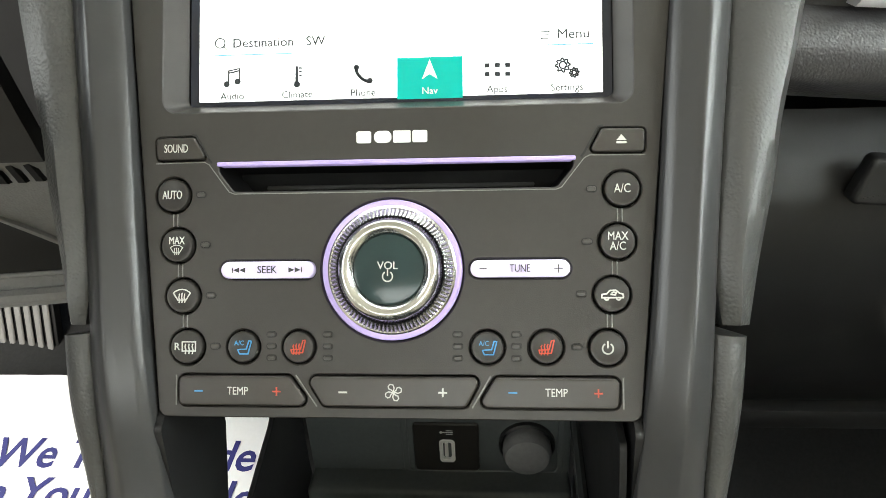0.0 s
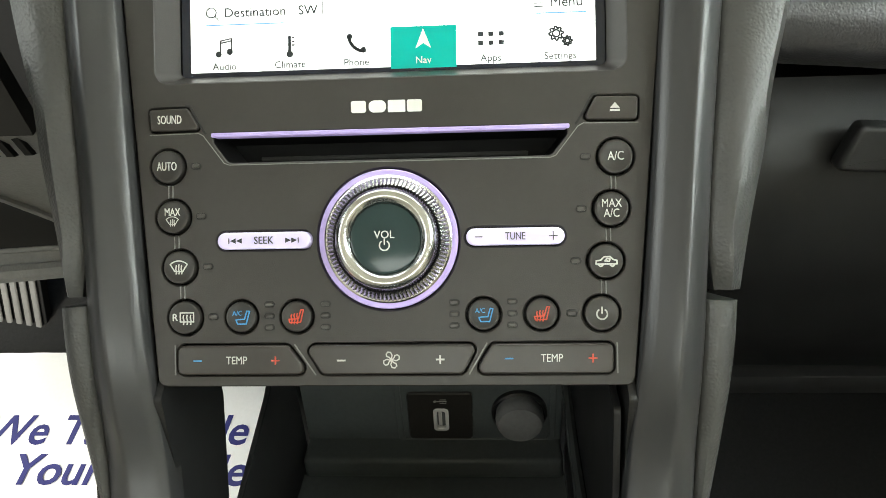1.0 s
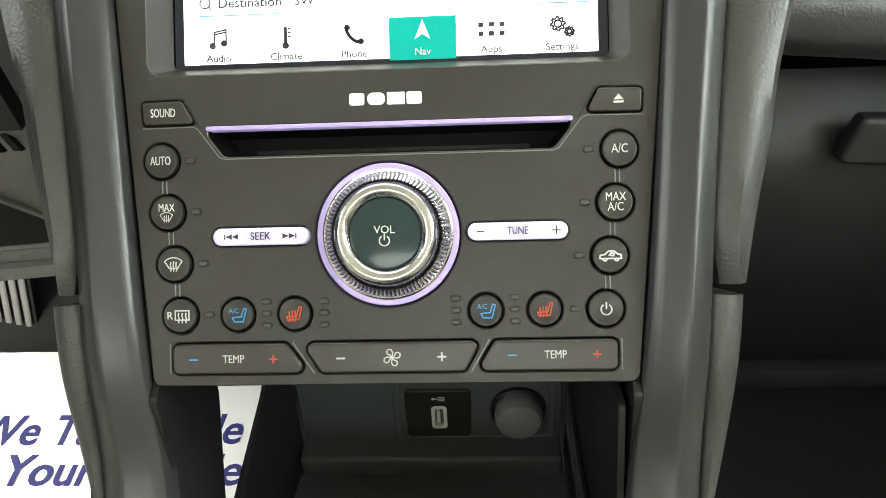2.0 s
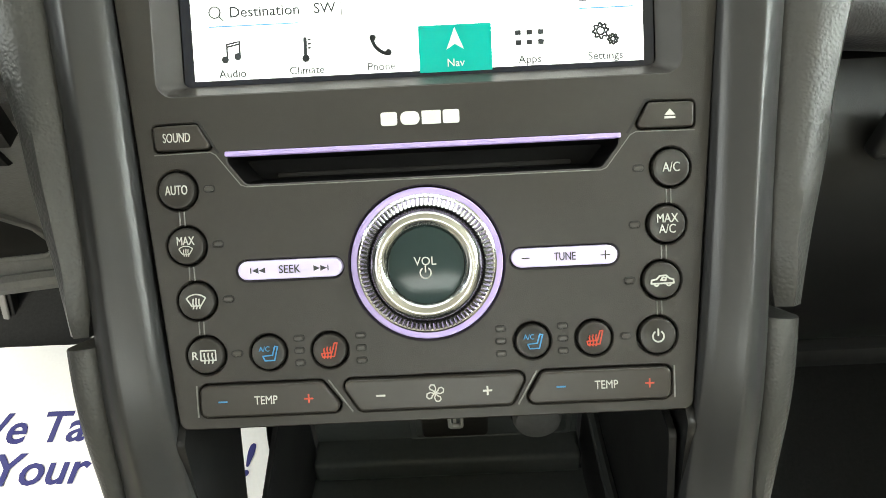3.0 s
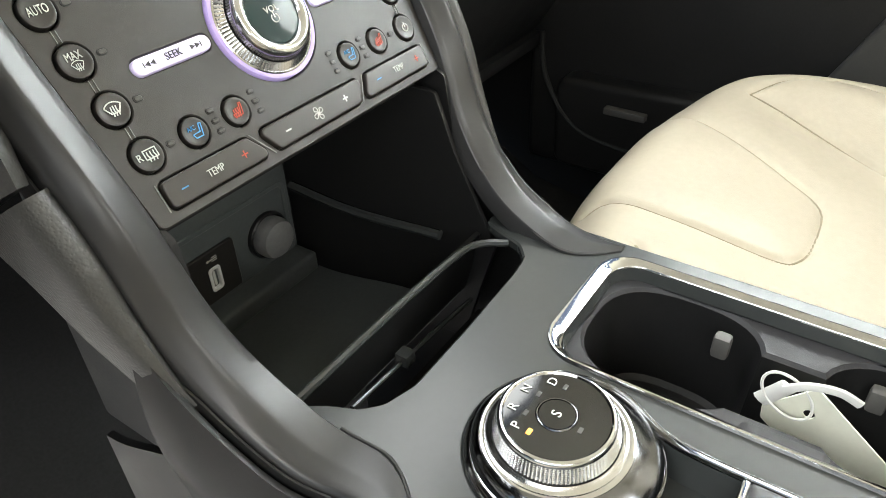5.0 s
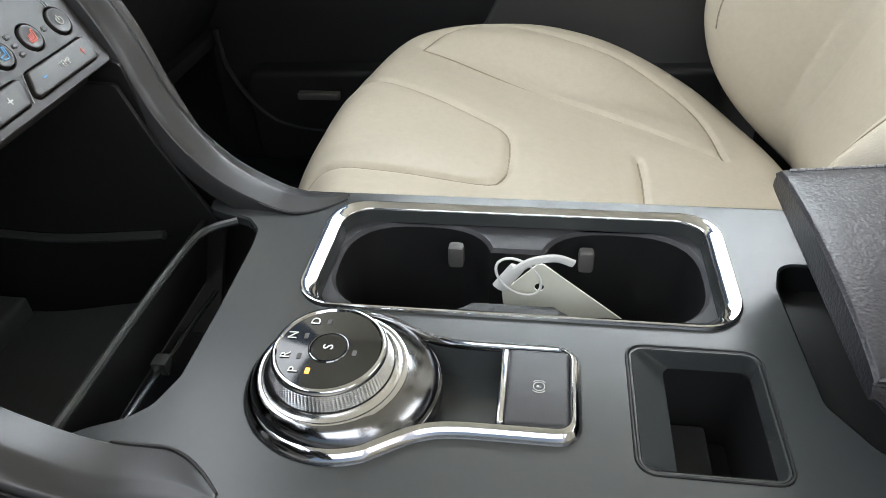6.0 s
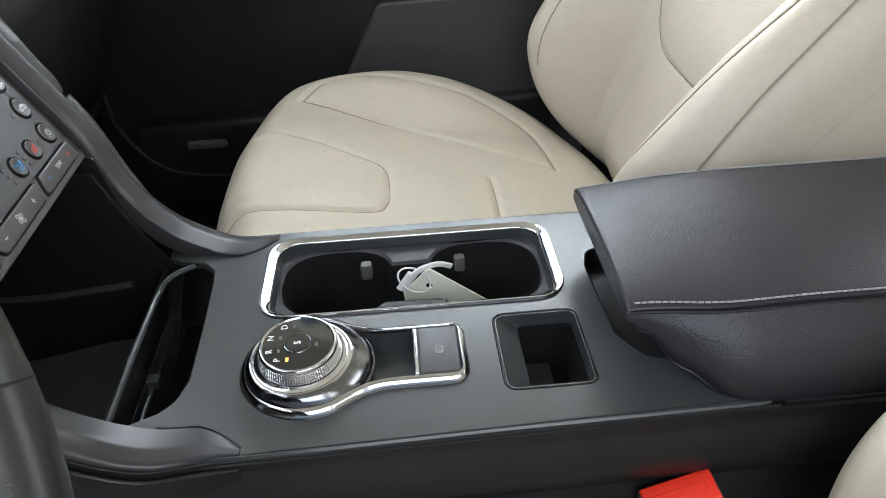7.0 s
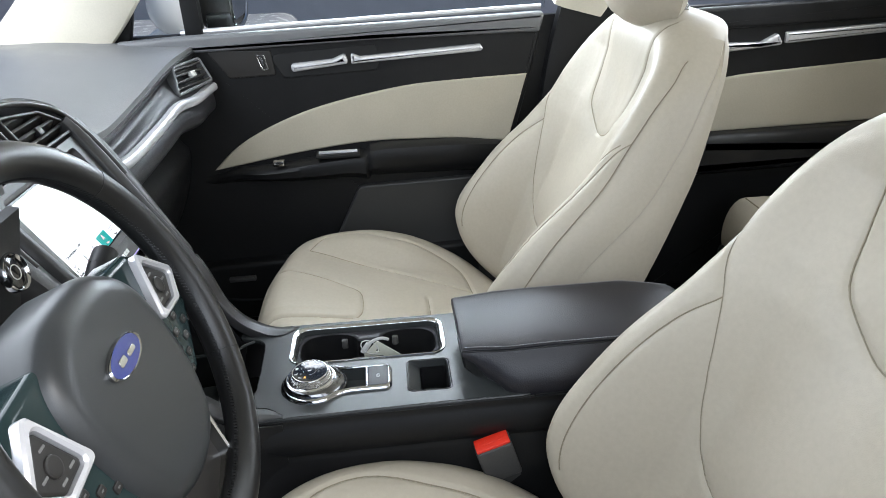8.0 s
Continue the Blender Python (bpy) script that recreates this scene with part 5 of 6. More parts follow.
def soft_table(x, xs, ys, lo, hi, width):
    """Interpolation with rounded corners; width is the rounding in metres."""
    g = np.linspace(lo, hi, 241)
    v = np.interp(g, xs, ys)
    k = np.exp(-((np.arange(-40, 41) * (hi - lo) / 240) / width) ** 2)
    v = np.convolve(np.pad(v, 40, mode="edge"), k / k.sum(), mode="valid")
    return np.interp(x, g, v)


def cushion_z(dx, y):
    """The pan falls to the rear, with side bolsters that sink towards the backrest."""
    z = soft_table(-y, [0.06, 0.10, 0.16, 0.23, 0.30, 0.36, 0.42, 0.50], [-0.214, -0.214, -0.222, -0.236, -0.250, -0.262, -0.277, -0.298], 0.0, 0.6, 0.03)
    up = soft_table(-y, [0.06, 0.16, 0.25, 0.33, 0.42, 0.50], [0.012, 0.024, 0.036, 0.035, 0.016, 0.0], 0.0, 0.6, 0.03)
    b = np.clip((np.abs(dx) - 0.12) / 0.08, 0, 1)
    return z + up * b * b * (3 - 2 * b)


def grid_mesh(X, Y, Z, back=None):
    bm = bmesh.new()
    n, m = X.shape
    g = [[bm.verts.new((X[i, j], Y[i, j], Z[i, j])) for j in range(m)] for i in range(n)]
    for i in range(n - 1):
        for j in range(m - 1):
            bm.faces.new((g[i][j], g[i + 1][j], g[i + 1][j + 1], g[i][j + 1]))
    edge = [g[i][0] for i in range(n)] + [g[n - 1][j] for j in range(1, m)] + [g[i][m - 1] for i in range(n - 2, -1, -1)] + [g[0][j] for j in range(m - 2, 0, -1)]
    return bm, edge


def square_to_soft(n, m, power):
    a = np.linspace(-1, 1, n)[:, None] * np.ones((1, m))
    b = np.ones((n, 1)) * np.linspace(-1, 1, m)[None, :]
    # denser towards the edge
    a = np.sign(a) * np.abs(a) ** 0.85
    b = np.sign(b) * np.abs(b) ** 0.85
    s = np.maximum(np.abs(a), np.abs(b))
    q = (np.abs(a) ** power + np.abs(b) ** power) ** (1 / power) + 1e-9
    return a * s / q, b * s / q, s


def edge_drop(s, start):
    t = np.clip((s - start) / (1 - start), 0, 1)
    return 1 - np.sqrt(np.maximum(0.0, 1 - t * t))


def soft_interp(x, xs, ys):
    return soft_table(x, xs, ys, -0.2, 0.8, 0.045)


def rear_w(h):
    """How far back the sides of the backrest reach."""
    return -0.052 + 0.012 * smooth(0.35, 0.50, h)


HALF_AT = ([0.0, 0.10, 0.25, 0.42, 0.52, 0.60], [0.238, 0.265, 0.257, 0.229, 0.214, 0.180])
BOLSTER_AT = ([0.0, 0.06, 0.16, 0.31, 0.47, 0.60], [0.130, 0.144, 0.106, 0.061, 0.043, 0.018])


def backrest_w(dx, h, s):
    """Face of the backrest: side bolsters, a dished middle, a plump lower back and shoulder pad, rolled edges."""
    bol = soft_interp(h, *BOLSTER_AT)
    hollow = 0.020 * np.clip((h - 0.22) / 0.12, 0, 1) * np.clip((0.48 - h) / 0.10, 0, 1)
    t = np.clip((np.abs(dx) - 0.105) / 0.105, 0, 1)
    t = t * t * (3 - 2 * t)
    t2 = np.clip((np.abs(dx) - 0.01) / 0.10, 0, 1)
    w = 0.010 + hollow * t2 * t2 * (3 - 2 * t2) + (bol - hollow) * t
    w = w + 0.012 * np.exp(-((h - 0.20) / 0.10) ** 2) + (0.012 + 0.022 * (1 - t)) * np.exp(-((h - 0.54) / 0.09) ** 2)
    return w - 0.085 * edge_drop(s, 0.80)


def make_seat(cx, back, lean, label):
    """A bucket seat: cx across the car, back metres further aft, its backrest leaning by so many degrees."""
    seat = thing("car_seat", label, "car seat", (cx, -0.30 - back, -0.49), "front seats")
    Ms = Matrix.Translation((cx, -back, 0))
    A, B, s = square_to_soft(190, 180, 2.7)
    dx, y = A * 0.281, -0.294 + B * 0.258
    z = cushion_z(dx, y) - 0.075 * edge_drop(s, 0.76)
    d = seg_dist(dx, y, CUSH_SEAMS)
    z += -0.0042 * np.exp(-(d / 0.0036) ** 2) + 0.0028 * np.clip(d / 0.03, 0, 1)
    wr = np.array([[noise.noise(Vector((dx[i, j] * 16, y[i, j] * 16, 0.3))) for j in range(dx.shape[1])] for i in range(dx.shape[0])])
    z += wr * 0.0010
    bm, edge = grid_mesh(dx, y, z)
    low1 = [bm.verts.new((v.co.x * 1.004, v.co.y, v.co.z - 0.03)) for v in edge]
    low2 = [bm.verts.new((v.co.x * 0.97, -0.3 + (v.co.y + 0.3) * 0.96, -0.40)) for v in edge]
    for ra, rb in ((edge, low1), (low1, low2)):
        for i in range(len(ra)):
            j = (i + 1) % len(ra)
            bm.faces.new((ra[i], ra[j], rb[j], rb[i]))
    cushion = part("cushion", bm, M_CREAM, seat, "cream leather seat cushion", Ms)

    def zc(px, py):
        sq = (abs(px / 0.281) ** 2.7 + abs((py + 0.294) / 0.258) ** 2.7) ** (1 / 2.7)
        e = min(1.0, max(0.0, (sq - 0.76) / 0.24))
        return float(cushion_z(np.array([px]), np.array([py]))[0]) - 0.075 * (1 - math.sqrt(max(0.0, 1 - e * e))) + 0.0010 * noise.noise(Vector((px * 16, py * 16, 0.3)))
    for ln in CUSH_SEAMS:
        part("seam", tube([(px, py, zc(px, py) - 0.0036) for px, py in ln], 0.0009, 5), M_SEAM, cushion, "", Ms)
    # base and rails
    part("base", box((-0.22, -0.50, -0.475), (0.22, -0.10, -0.385), 0.02, 2), M_BLACK, seat, "black seat base", Ms)
    # backrest
    rec = radians(lean)
    BM = Ms @ Matrix(((1, 0, 0, 0), (0, -math.sin(rec), math.cos(rec), -0.545), (0, math.cos(rec), math.sin(rec), -0.27), (0, 0, 0, 1)))
    A, B, s = square_to_soft(176, 200, 4.0)
    h = 0.265 + B * 0.330
    half = soft_interp(h, *HALF_AT)
    dx = A * half
    w = backrest_w(dx, h, s)
    vee = [(0.110, 0.560), (0.100, 0.500), (0.091, 0.440), (0.074, 0.388), (0.030, 0.353)]
    notch = curve2(mirror(vee) + [(0.0, 0.344)] + vee[::-1], 5)
    inner_ = curve2([(0.208, 0.372), (0.190, 0.338), (0.171, 0.307), (0.153, 0.262), (0.141, 0.219), (0.128, 0.176), (0.110, 0.142), (0.071, 0.129), (0.0, 0.127)], 6)
    branch = curve2([(0.141, 0.219), (0.137, 0.175), (0.135, 0.130), (0.133, 0.06), (0.128, 0.0)], 5)
    pipe = curve2([(0.182, 0.516), (0.200, 0.476), (0.211, 0.417), (0.222, 0.345), (0.234, 0.273), (0.243, 0.205), (0.247, 0.12), (0.238, 0.03)], 6)
    crest = curve2([(0.216, 0.382), (0.209, 0.352), (0.206, 0.305), (0.207, 0.250), (0.207, 0.185), (0.203, 0.110), (0.188, 0.03)], 6)
    crest2 = curve2([(0.171, 0.307), (0.187, 0.266), (0.194, 0.205), (0.196, 0.150), (0.192, 0.100), (0.184, 0.03)], 6)
    pipe2 = mirror(pipe)
    lines = [notch, inner_, mirror(inner_), pipe2, mirror(crest), crest2]
    d = seg_dist(dx, h, lines + [branch, mirror(branch)])
    w += -0.0026 * np.exp(-(d / 0.0032) ** 2) + 0.0024 * np.clip(d / 0.030, 0, 1)
    wr = np.array([[noise.noise(Vector((dx[i, j] * 13, h[i, j] * 13, 4.3))) for j in range(dx.shape[1])] for i in range(dx.shape[0])])
    w += wr * 0.002
    bm, edge = grid_mesh(dx, h, w)
    side = [bm.verts.new((v.co.x * 1.00, v.co.y, rear_w(v.co.y))) for v in edge]
    back1 = [bm.verts.new((v.co.x * 0.96, 0.29 + (v.co.y - 0.29) * 0.98, rear_w(v.co.y) - 0.014)) for v in edge]
    back2 = [bm.verts.new((v.co.x * 0.60, 0.29 + (v.co.y - 0.29) * 0.7, rear_w(v.co.y) - 0.026)) for v in edge]
    fold1 = [bm.verts.new((v.co.x * 0.988, v.co.y, v.co.z - 0.002)) for v in edge]
    fold2 = [bm.verts.new((v.co.x * 0.996, v.co.y, v.co.z - 0.006)) for v in edge]
    for ra, rb in ((edge, fold1), (fold1, fold2), (fold2, side), (side, back1), (back1, back2)):
        for i in range(len(ra)):
            j = (i + 1) % len(ra)
            bm.faces.new((ra[i], ra[j], rb[j], rb[i]))
    bm.faces.new(back2)
    backrest = part("backrest", bm, M_CREAM, seat, "cream leather reclined backrest", BM)

    def wc(px, ph):
        hw = float(soft_interp(ph, *HALF_AT))
        sq = (abs(px / hw) ** 4 + abs((ph - 0.265) / 0.330) ** 4) ** 0.25
        return float(backrest_w(px, ph, sq)) + 0.002 * noise.noise(Vector((px * 13, ph * 13, 4.3)))
    for ln in lines:
        part("seam", tube([(px, ph, wc(px, ph) - (0.0018 if ln is not pipe2 else 0.0003)) for px, ph in ln], 0.0006 if ln is inner_ else 0.0009, 5, up=(0, 0, 1)), M_SEAM, backrest, "", BM)
    # headrest
    A, B, s = square_to_soft(44, 40, 2.4)
    hx, hh = A * 0.122, 0.640 + B * 0.108
    ww = 0.112 - 0.050 * edge_drop(s, 0.45) - 0.010 * (A * 1.0) ** 2
    bm, edge = grid_mesh(hx, hh, ww)
    b1 = [bm.verts.new((v.co.x * 0.99, v.co.y, 0.010)) for v in edge]
    b2_ = [bm.verts.new((v.co.x * 0.80, 0.640 + (v.co.y - 0.640) * 0.75, -0.010)) for v in edge]
    for ra, rb in ((edge, b1), (b1, b2_)):
        for i in range(len(ra)):
            j = (i + 1) % len(ra)
            bm.faces.new((ra[i], ra[j], rb[j], rb[i]))
    bm.faces.new(b2_)
    for v in bm.verts:
        v.co.z += 0.45 * (v.co.y - 0.54)   # tilted forward
    hr = part("headrest", bm, M_CREAM, seat, "rounded cream leather headrest", BM)
    for su in (-1, 1):
        part("headrest_post", tube([(su * 0.06, 0.56, -0.02), (su * 0.06, 0.64, 0.05)], 0.006, 10), M_CHROME2, hr, "steel post", BM)
    return seat


make_seat(0.37, 0.0, 25.0, "cream leather bucket seat with perforated centre and piped seams")
make_seat(-0.37, 0.034, 24.1, "cream leather bucket seat behind the steering wheel")

rear = thing("rear_seat", "cream leather rear bench seat", "rear seat", (0.0, -1.3, -0.49))
bm = bmesh.new()
secs = []
for i in range(25):
    x = lerp(-0.60, 0.60, i / 24)
    e = 1 - abs(2 * i / 24 - 1) ** 8 * 0.2
    secs.append([(x, -1.0 + 0.055 * math.sin(a) * e - (0.40 if math.sin(a) < -0.2 else 0.0), -0.215 + 0.10 * math.cos(a) * e) for a in [2 * math.pi * q / 24 for q in range(24)]])
tub(bm, secs, True, True)
part("bench_cushion", bm, M_CREAM, rear, "plump cream bench cushion", Matrix.Translation((0, -0.095, -0.060)))
part("bench_seam", tube([(lerp(-0.56, 0.56, i / 20), -1.075, -0.1795) for i in range(21)], 0.0014, 6), M_SEAM, rear)
part("bench_back", box((-0.62, -1.62, -0.25), (0.62, -1.45, 0.34), 0.06, 4), M_CREAM, rear, "cream bench backrest")
part("bench_base", box((-0.60, -1.45, -0.49), (0.60, -1.04, -0.30), 0.02, 2), M_BLACK, rear, "black bench base")

# ---- passenger doors ----
XD = Matrix(((0, 0, -1, 0.0), (1, 0, 0, 0), (0, 1, 0, 0), (0, 0, 0, 1)))   # outline (y, z), raised towards the cabin


def at_x(x):
    return Matrix.Translation((x, 0, 0)) @ XD


door = thing("door_1", "black passenger door panel with cream insert and silver handle", "car door", (0.72, -0.25, -0.45), kind="structure")
PANEL = [(0.22, -0.46), (0.22, 0.15), (0.19, 0.190), (0.10, 0.198), (-0.655, 0.216), (-0.615, 0.05), (-0.575, -0.10), (-0.56, -0.46)]
part("panel", slab(rounded(PANEL, 0.01), 0, 0.030, 0.008, 3), M_BLACK, door, "black moulded door panel", at_x(0.730))
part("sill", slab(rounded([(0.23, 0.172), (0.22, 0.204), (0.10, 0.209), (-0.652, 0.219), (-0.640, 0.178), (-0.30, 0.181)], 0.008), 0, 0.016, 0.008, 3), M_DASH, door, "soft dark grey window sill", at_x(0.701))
INSERT = curve2([(0.076, -0.079), (0.020, -0.030), (-0.060, 0.012), (-0.174, 0.050), (-0.347, 0.081), (-0.500, 0.089)], 5) + [(-0.616, 0.0915), (-0.574, -0.055)]
INSERT += curve2([(-0.440, -0.040), (-0.274, -0.036), (-0.120, -0.050), (0.0, -0.068)], 4)
part("insert", slab(INSERT, 0, 0.010, 0.004, 3), M_TRIMC, door, "cream padded vinyl insert", at_x(0.706))
# armrest with a step
secs = []
for i in range(121):
    y = lerp(0.10, -0.60, i / 120)
    top = table([(-0.60, -0.056), (-0.45, -0.040), (-0.30, -0.037), (-0.266, -0.040), (-0.258, -0.053), (0.0, -0.074), (0.10, -0.092)], y)
    outx = table([(-0.60, 0.018), (-0.45, 0.050), (-0.25, 0.060), (-0.05, 0.050), (0.10, 0.006)], y)
    outx -= 0.006 * math.exp(-((y + 0.262) / 0.004) ** 2)
    dp = table([(-0.30, 1.0), (-0.20, 0.75), (0.0, 0.45), (0.10, 0.30)], y)
    secs.append([(0.705, y, top), (0.705 - outx * 0.6, y, top + 0.001), (0.705 - outx * 0.92, y, top - 0.005), (0.705 - outx, y, top - 0.020 * dp), (0.705 - outx * 0.95, y, top - 0.045 * dp), (0.705 - outx * 0.6, y, top - 0.066 * dp), (0.705, y, top - 0.080 * dp)])
bm = bmesh.new()
tub(bm, secs, True, True)
part("armrest", bm, M_BLACK, door, "black padded door armrest")
pull = part("pull_cup", box((0.650, -0.245, -0.055), (0.690, -0.150, -0.0475), 0.003, 2), M_GAP, door, "recessed door pull")
part("pull_plate", box((0.664, -0.240, -0.056), (0.674, -0.156, -0.0430), 0.002, 2), M_SILVER, pull, "silver grip plate")
part("window_switch", box((0.655, -0.082, -0.066), (0.672, -0.058, -0.0555), 0.002, 2), M_CHROME2, door, "small silver window switch")
part("lower_pad", slab(rounded([(-0.235, -0.135), (-0.56, -0.128), (-0.56, -0.43), (-0.10, -0.40)], 0.02), 0, 0.012, 0.006, 3), M_PADS, door, "black vinyl lower pad", at_x(0.701))
part("map_pocket", slab(rounded([(0.16, -0.30), (-0.50, -0.285), (-0.50, -0.44), (0.16, -0.44)], 0.02), 0, 0.034, 0.008, 3), M_BLACK, door, "black map pocket", at_x(0.701))
part("reflector", box((0.655, 0.020, -0.336), (0.668, 0.080, -0.326), 0.002, 2), M_BUCKB, door, "small grey catch on the pocket")
part("pocket_ridge", tube(catmull([(0.670, 0.188, -0.240), (0.668, 0.179, -0.302), (0.668, 0.139, -0.363), (0.668, 0.079, -0.387), (0.668, -0.05, -0.393), (0.668, -0.30, -0.396)], 8), 0.004, 8), M_BLACK, door, "raised ridge round the map pocket")
# handle
part("handle_recess", slab(rounded([(-0.075, 0.162), (-0.30, 0.172), (-0.30, 0.118), (-0.10, 0.112)], 0.012), 0, 0.004, 0.002), M_GAP, door, "dark handle recess", at_x(0.701))
part("handle_lever", slab(rounded([(-0.118, 0.142), (-0.205, 0.147), (-0.232, 0.158), (-0.238, 0.136), (-0.120, 0.125)], 0.006), 0, 0.016, 0.006, 3), M_SILVER, door, "silver door handle lever", at_x(0.700))
part("handle_strip", slab(rounded([(-0.243, 0.158), (-0.262, 0.149), (-0.515, 0.160), (-0.522, 0.150), (-0.516, 0.145), (-0.243, 0.134)], 0.004), 0, 0.012, 0.005, 3), M_SILVER, door, "silver strip behind the handle", at_x(0.700))
part("tweeter_panel", slab(rounded([(0.052, 0.178), (-0.080, 0.170), (-0.085, 0.120), (0.010, 0.118)], 0.006), 0, 0.004, 0.002), M_PLATE, door, "flat dark panel ahead of the handle", at_x(0.701))
part("badge", plate(rounded([(-0.048, 0.165), (-0.066, 0.162), (-0.072, 0.132), (-0.058, 0.130)], 0.003), [rounded([(-0.051, 0.161), (-0.064, 0.159), (-0.069, 0.135), (-0.060, 0.134)], 0.002)], 0.003, 0.0065, 0.0006), M_CHROME2, door, "small bright badge frame", at_x(0.701))
part("badge_bar", slab([(-0.056, 0.158), (-0.060, 0.158), (-0.064, 0.138), (-0.061, 0.138)], 0.003, 0.006, 0.0005), M_CHROME2, door, "", at_x(0.701))
pane = part("window_glass", slab([(0.052, 0.205), (-0.66, 0.220), (-0.70, 0.60), (-0.30, 0.62), (0.02, 0.36)], 0, 0.004, 0.0005), M_GLASS, door, "clear side window", at_x(0.742))
pane.visible_shadow = False
part("window_seal", tube([(0.728, 0.10, 0.210), (0.728, -0.35, 0.219), (0.728, -0.65, 0.224)], 0.006, 8), M_SILVER, door, "grey window seal strip")
part("window_post", box((0.715, 0.054, 0.200), (0.745, 0.090, 0.42), 0.006, 2), M_BLACK, door, "black window divider")
qp = part("quarter_glass", slab([(0.30, 0.205), (0.092, 0.208), (0.092, 0.34)], 0, 0.004, 0.0005), M_GLASS, door, "small quarter window", at_x(0.742))
qp.visible_shadow = False
part("corner_trim", slab(rounded([(0.262, 0.190), (0.204, 0.196), (0.186, 0.262), (0.140, 0.312), (0.160, 0.326)], 0.004), 0, 0.016, 0.004), M_BLACK, door, "black rubber trim at the foot of the front pillar", at_x(0.742))

mirror_ = thing("door_mirror", "dark grey door mirror with a bright lower edge", "door mirror", (0.86, 0.03, 0.25))
part("mirror_shell", slab(rrect(0.86, 0.270, 0.19, 0.125, 0.03), 0, 0.07, 0.02, 4), M_PLATE, mirror_, "grey mirror shell", Matrix(((1, 0, 0, 0), (0, 0, 1, 0.0), (0, 1, 0, 0), (0, 0, 0, 1))))
part("mirror_glass", slab(rrect(0.86, 0.273, 0.165, 0.10, 0.02), 0, 0.003, 0.001), M_CHROME, mirror_, "mirror pane", Matrix(((1, 0, 0, 0), (0, 0, -1, -0.001), (0, 1, 0, 0), (0, 0, 0, 1))))
part("mirror_edge", tube(catmull([(0.775, -0.002, 0.217), (0.82, -0.003, 0.207), (0.90, -0.003, 0.211), (0.95, -0.002, 0.240)], 5), 0.005, 8), M_CHROME2, mirror_, "bright lower edge")
part("mirror_arm", box((0.742, 0.0, 0.195), (0.80, 0.05, 0.242), 0.01, 2), M_BLACK, mirror_)

rdoor = thing("door_2", "black rear door panel with cream insert", "car door", (0.72, -1.2, -0.45), kind="structure")
part("panel", slab(rounded([(-0.93, -0.46), (-0.93, 0.20), (-1.80, 0.215), (-1.80, -0.46)], 0.01), 0, 0.030, 0.008, 3), M_BLACK, rdoor, "black moulded rear door panel", at_x(0.730))
part("sill", slab(rounded([(-0.92, 0.160), (-0.92, 0.205), (-1.80, 0.220), (-1.80, 0.165)], 0.008), 0, 0.014, 0.006, 3), M_BLACK, rdoor, "soft black window sill", at_x(0.701))
part("insert", slab(rounded([(-0.94, 0.040), (-1.10, 0.060), (-1.75, 0.090), (-1.75, -0.060), (-0.94, -0.068)], 0.008), 0, 0.010, 0.004, 3), M_TRIMC, rdoor, "cream padded vinyl insert", at_x(0.704))
part("armrest", slab(rounded([(-0.94, -0.066), (-1.75, -0.062), (-1.75, -0.15), (-0.94, -0.16)], 0.01), 0, 0.050, 0.02, 4), M_BLACK, rdoor, "black rear door armrest", at_x(0.704))
part("handle_lever", slab(rounded([(-1.00, 0.132), (-1.13, 0.128), (-1.165, 0.146), (-1.18, 0.120), (-1.00, 0.108)], 0.006), 0, 0.016, 0.006, 3), M_SILVER, rdoor, "silver rear door handle", at_x(0.702))
part("handle_strip", slab(rounded([(-1.185, 0.146), (-1.60, 0.160), (-1.60, 0.142), (-1.185, 0.122)], 0.004), 0, 0.012, 0.005, 3), M_SILVER, rdoor, "silver strip behind the handle", at_x(0.702))
rp = part("window_glass", slab([(-0.95, 0.215), (-1.80, 0.225), (-1.60, 0.55), (-0.98, 0.60)], 0, 0.004, 0.0005), M_GLASS, rdoor, "clear rear side window", at_x(0.742))
rp.visible_shadow = False

# pillars and roof rail
bm = sweep(catmull([(0.722, -0.73, -0.46), (0.722, -0.75, 0.0), (0.715, -0.80, 0.25), (0.68, -0.86, 0.45), (0.60, -0.90, 0.66)], 6), [[(-0.10, -0.02), (-0.10, 0.012), (-0.07, 0.02), (0.07, 0.02), (0.10, 0.012), (0.10, -0.02)]] * 25, across=(0, 1, 0))
solid("trim", bm, M_BLACK, "black lower trim of the middle pillar", "trim", kind="structure")
bm = sweep(catmull([(0.708, -0.728, 0.216), (0.66, -0.79, 0.42), (0.58, -0.84, 0.66)], 6), [[(-0.058, -0.02), (-0.058, 0.008), (-0.04, 0.016), (0.04, 0.016), (0.058, 0.008), (0.058, -0.02)]] * 13, across=(0, 1, 0))
solid("trim", bm, M_HEADL, "cream upper trim of the middle pillar", "trim", kind="structure")
bm = sweep(catmull([(0.706, 0.415, 0.125), (0.700, 0.275, 0.263), (0.660, 0.202, 0.339), (0.60, 0.07, 0.47), (0.56, -0.10, 0.63)], 6), [[(-0.074, -0.02), (-0.074, 0.006), (-0.050, 0.018), (0.060, 0.018), (0.105, 0.006), (0.105, -0.02)]] * 25, across=(0, 0.7, 0.7))
solid("trim", bm, M_HEADL, "cream front pillar trim beside the windshield", "trim", kind="structure")

# ---- dashboard ----
dash = thing("dashboard", "dark grey dashboard with silver strip over the glovebox", "dashboard", (0.42, 0.3, -0.2))


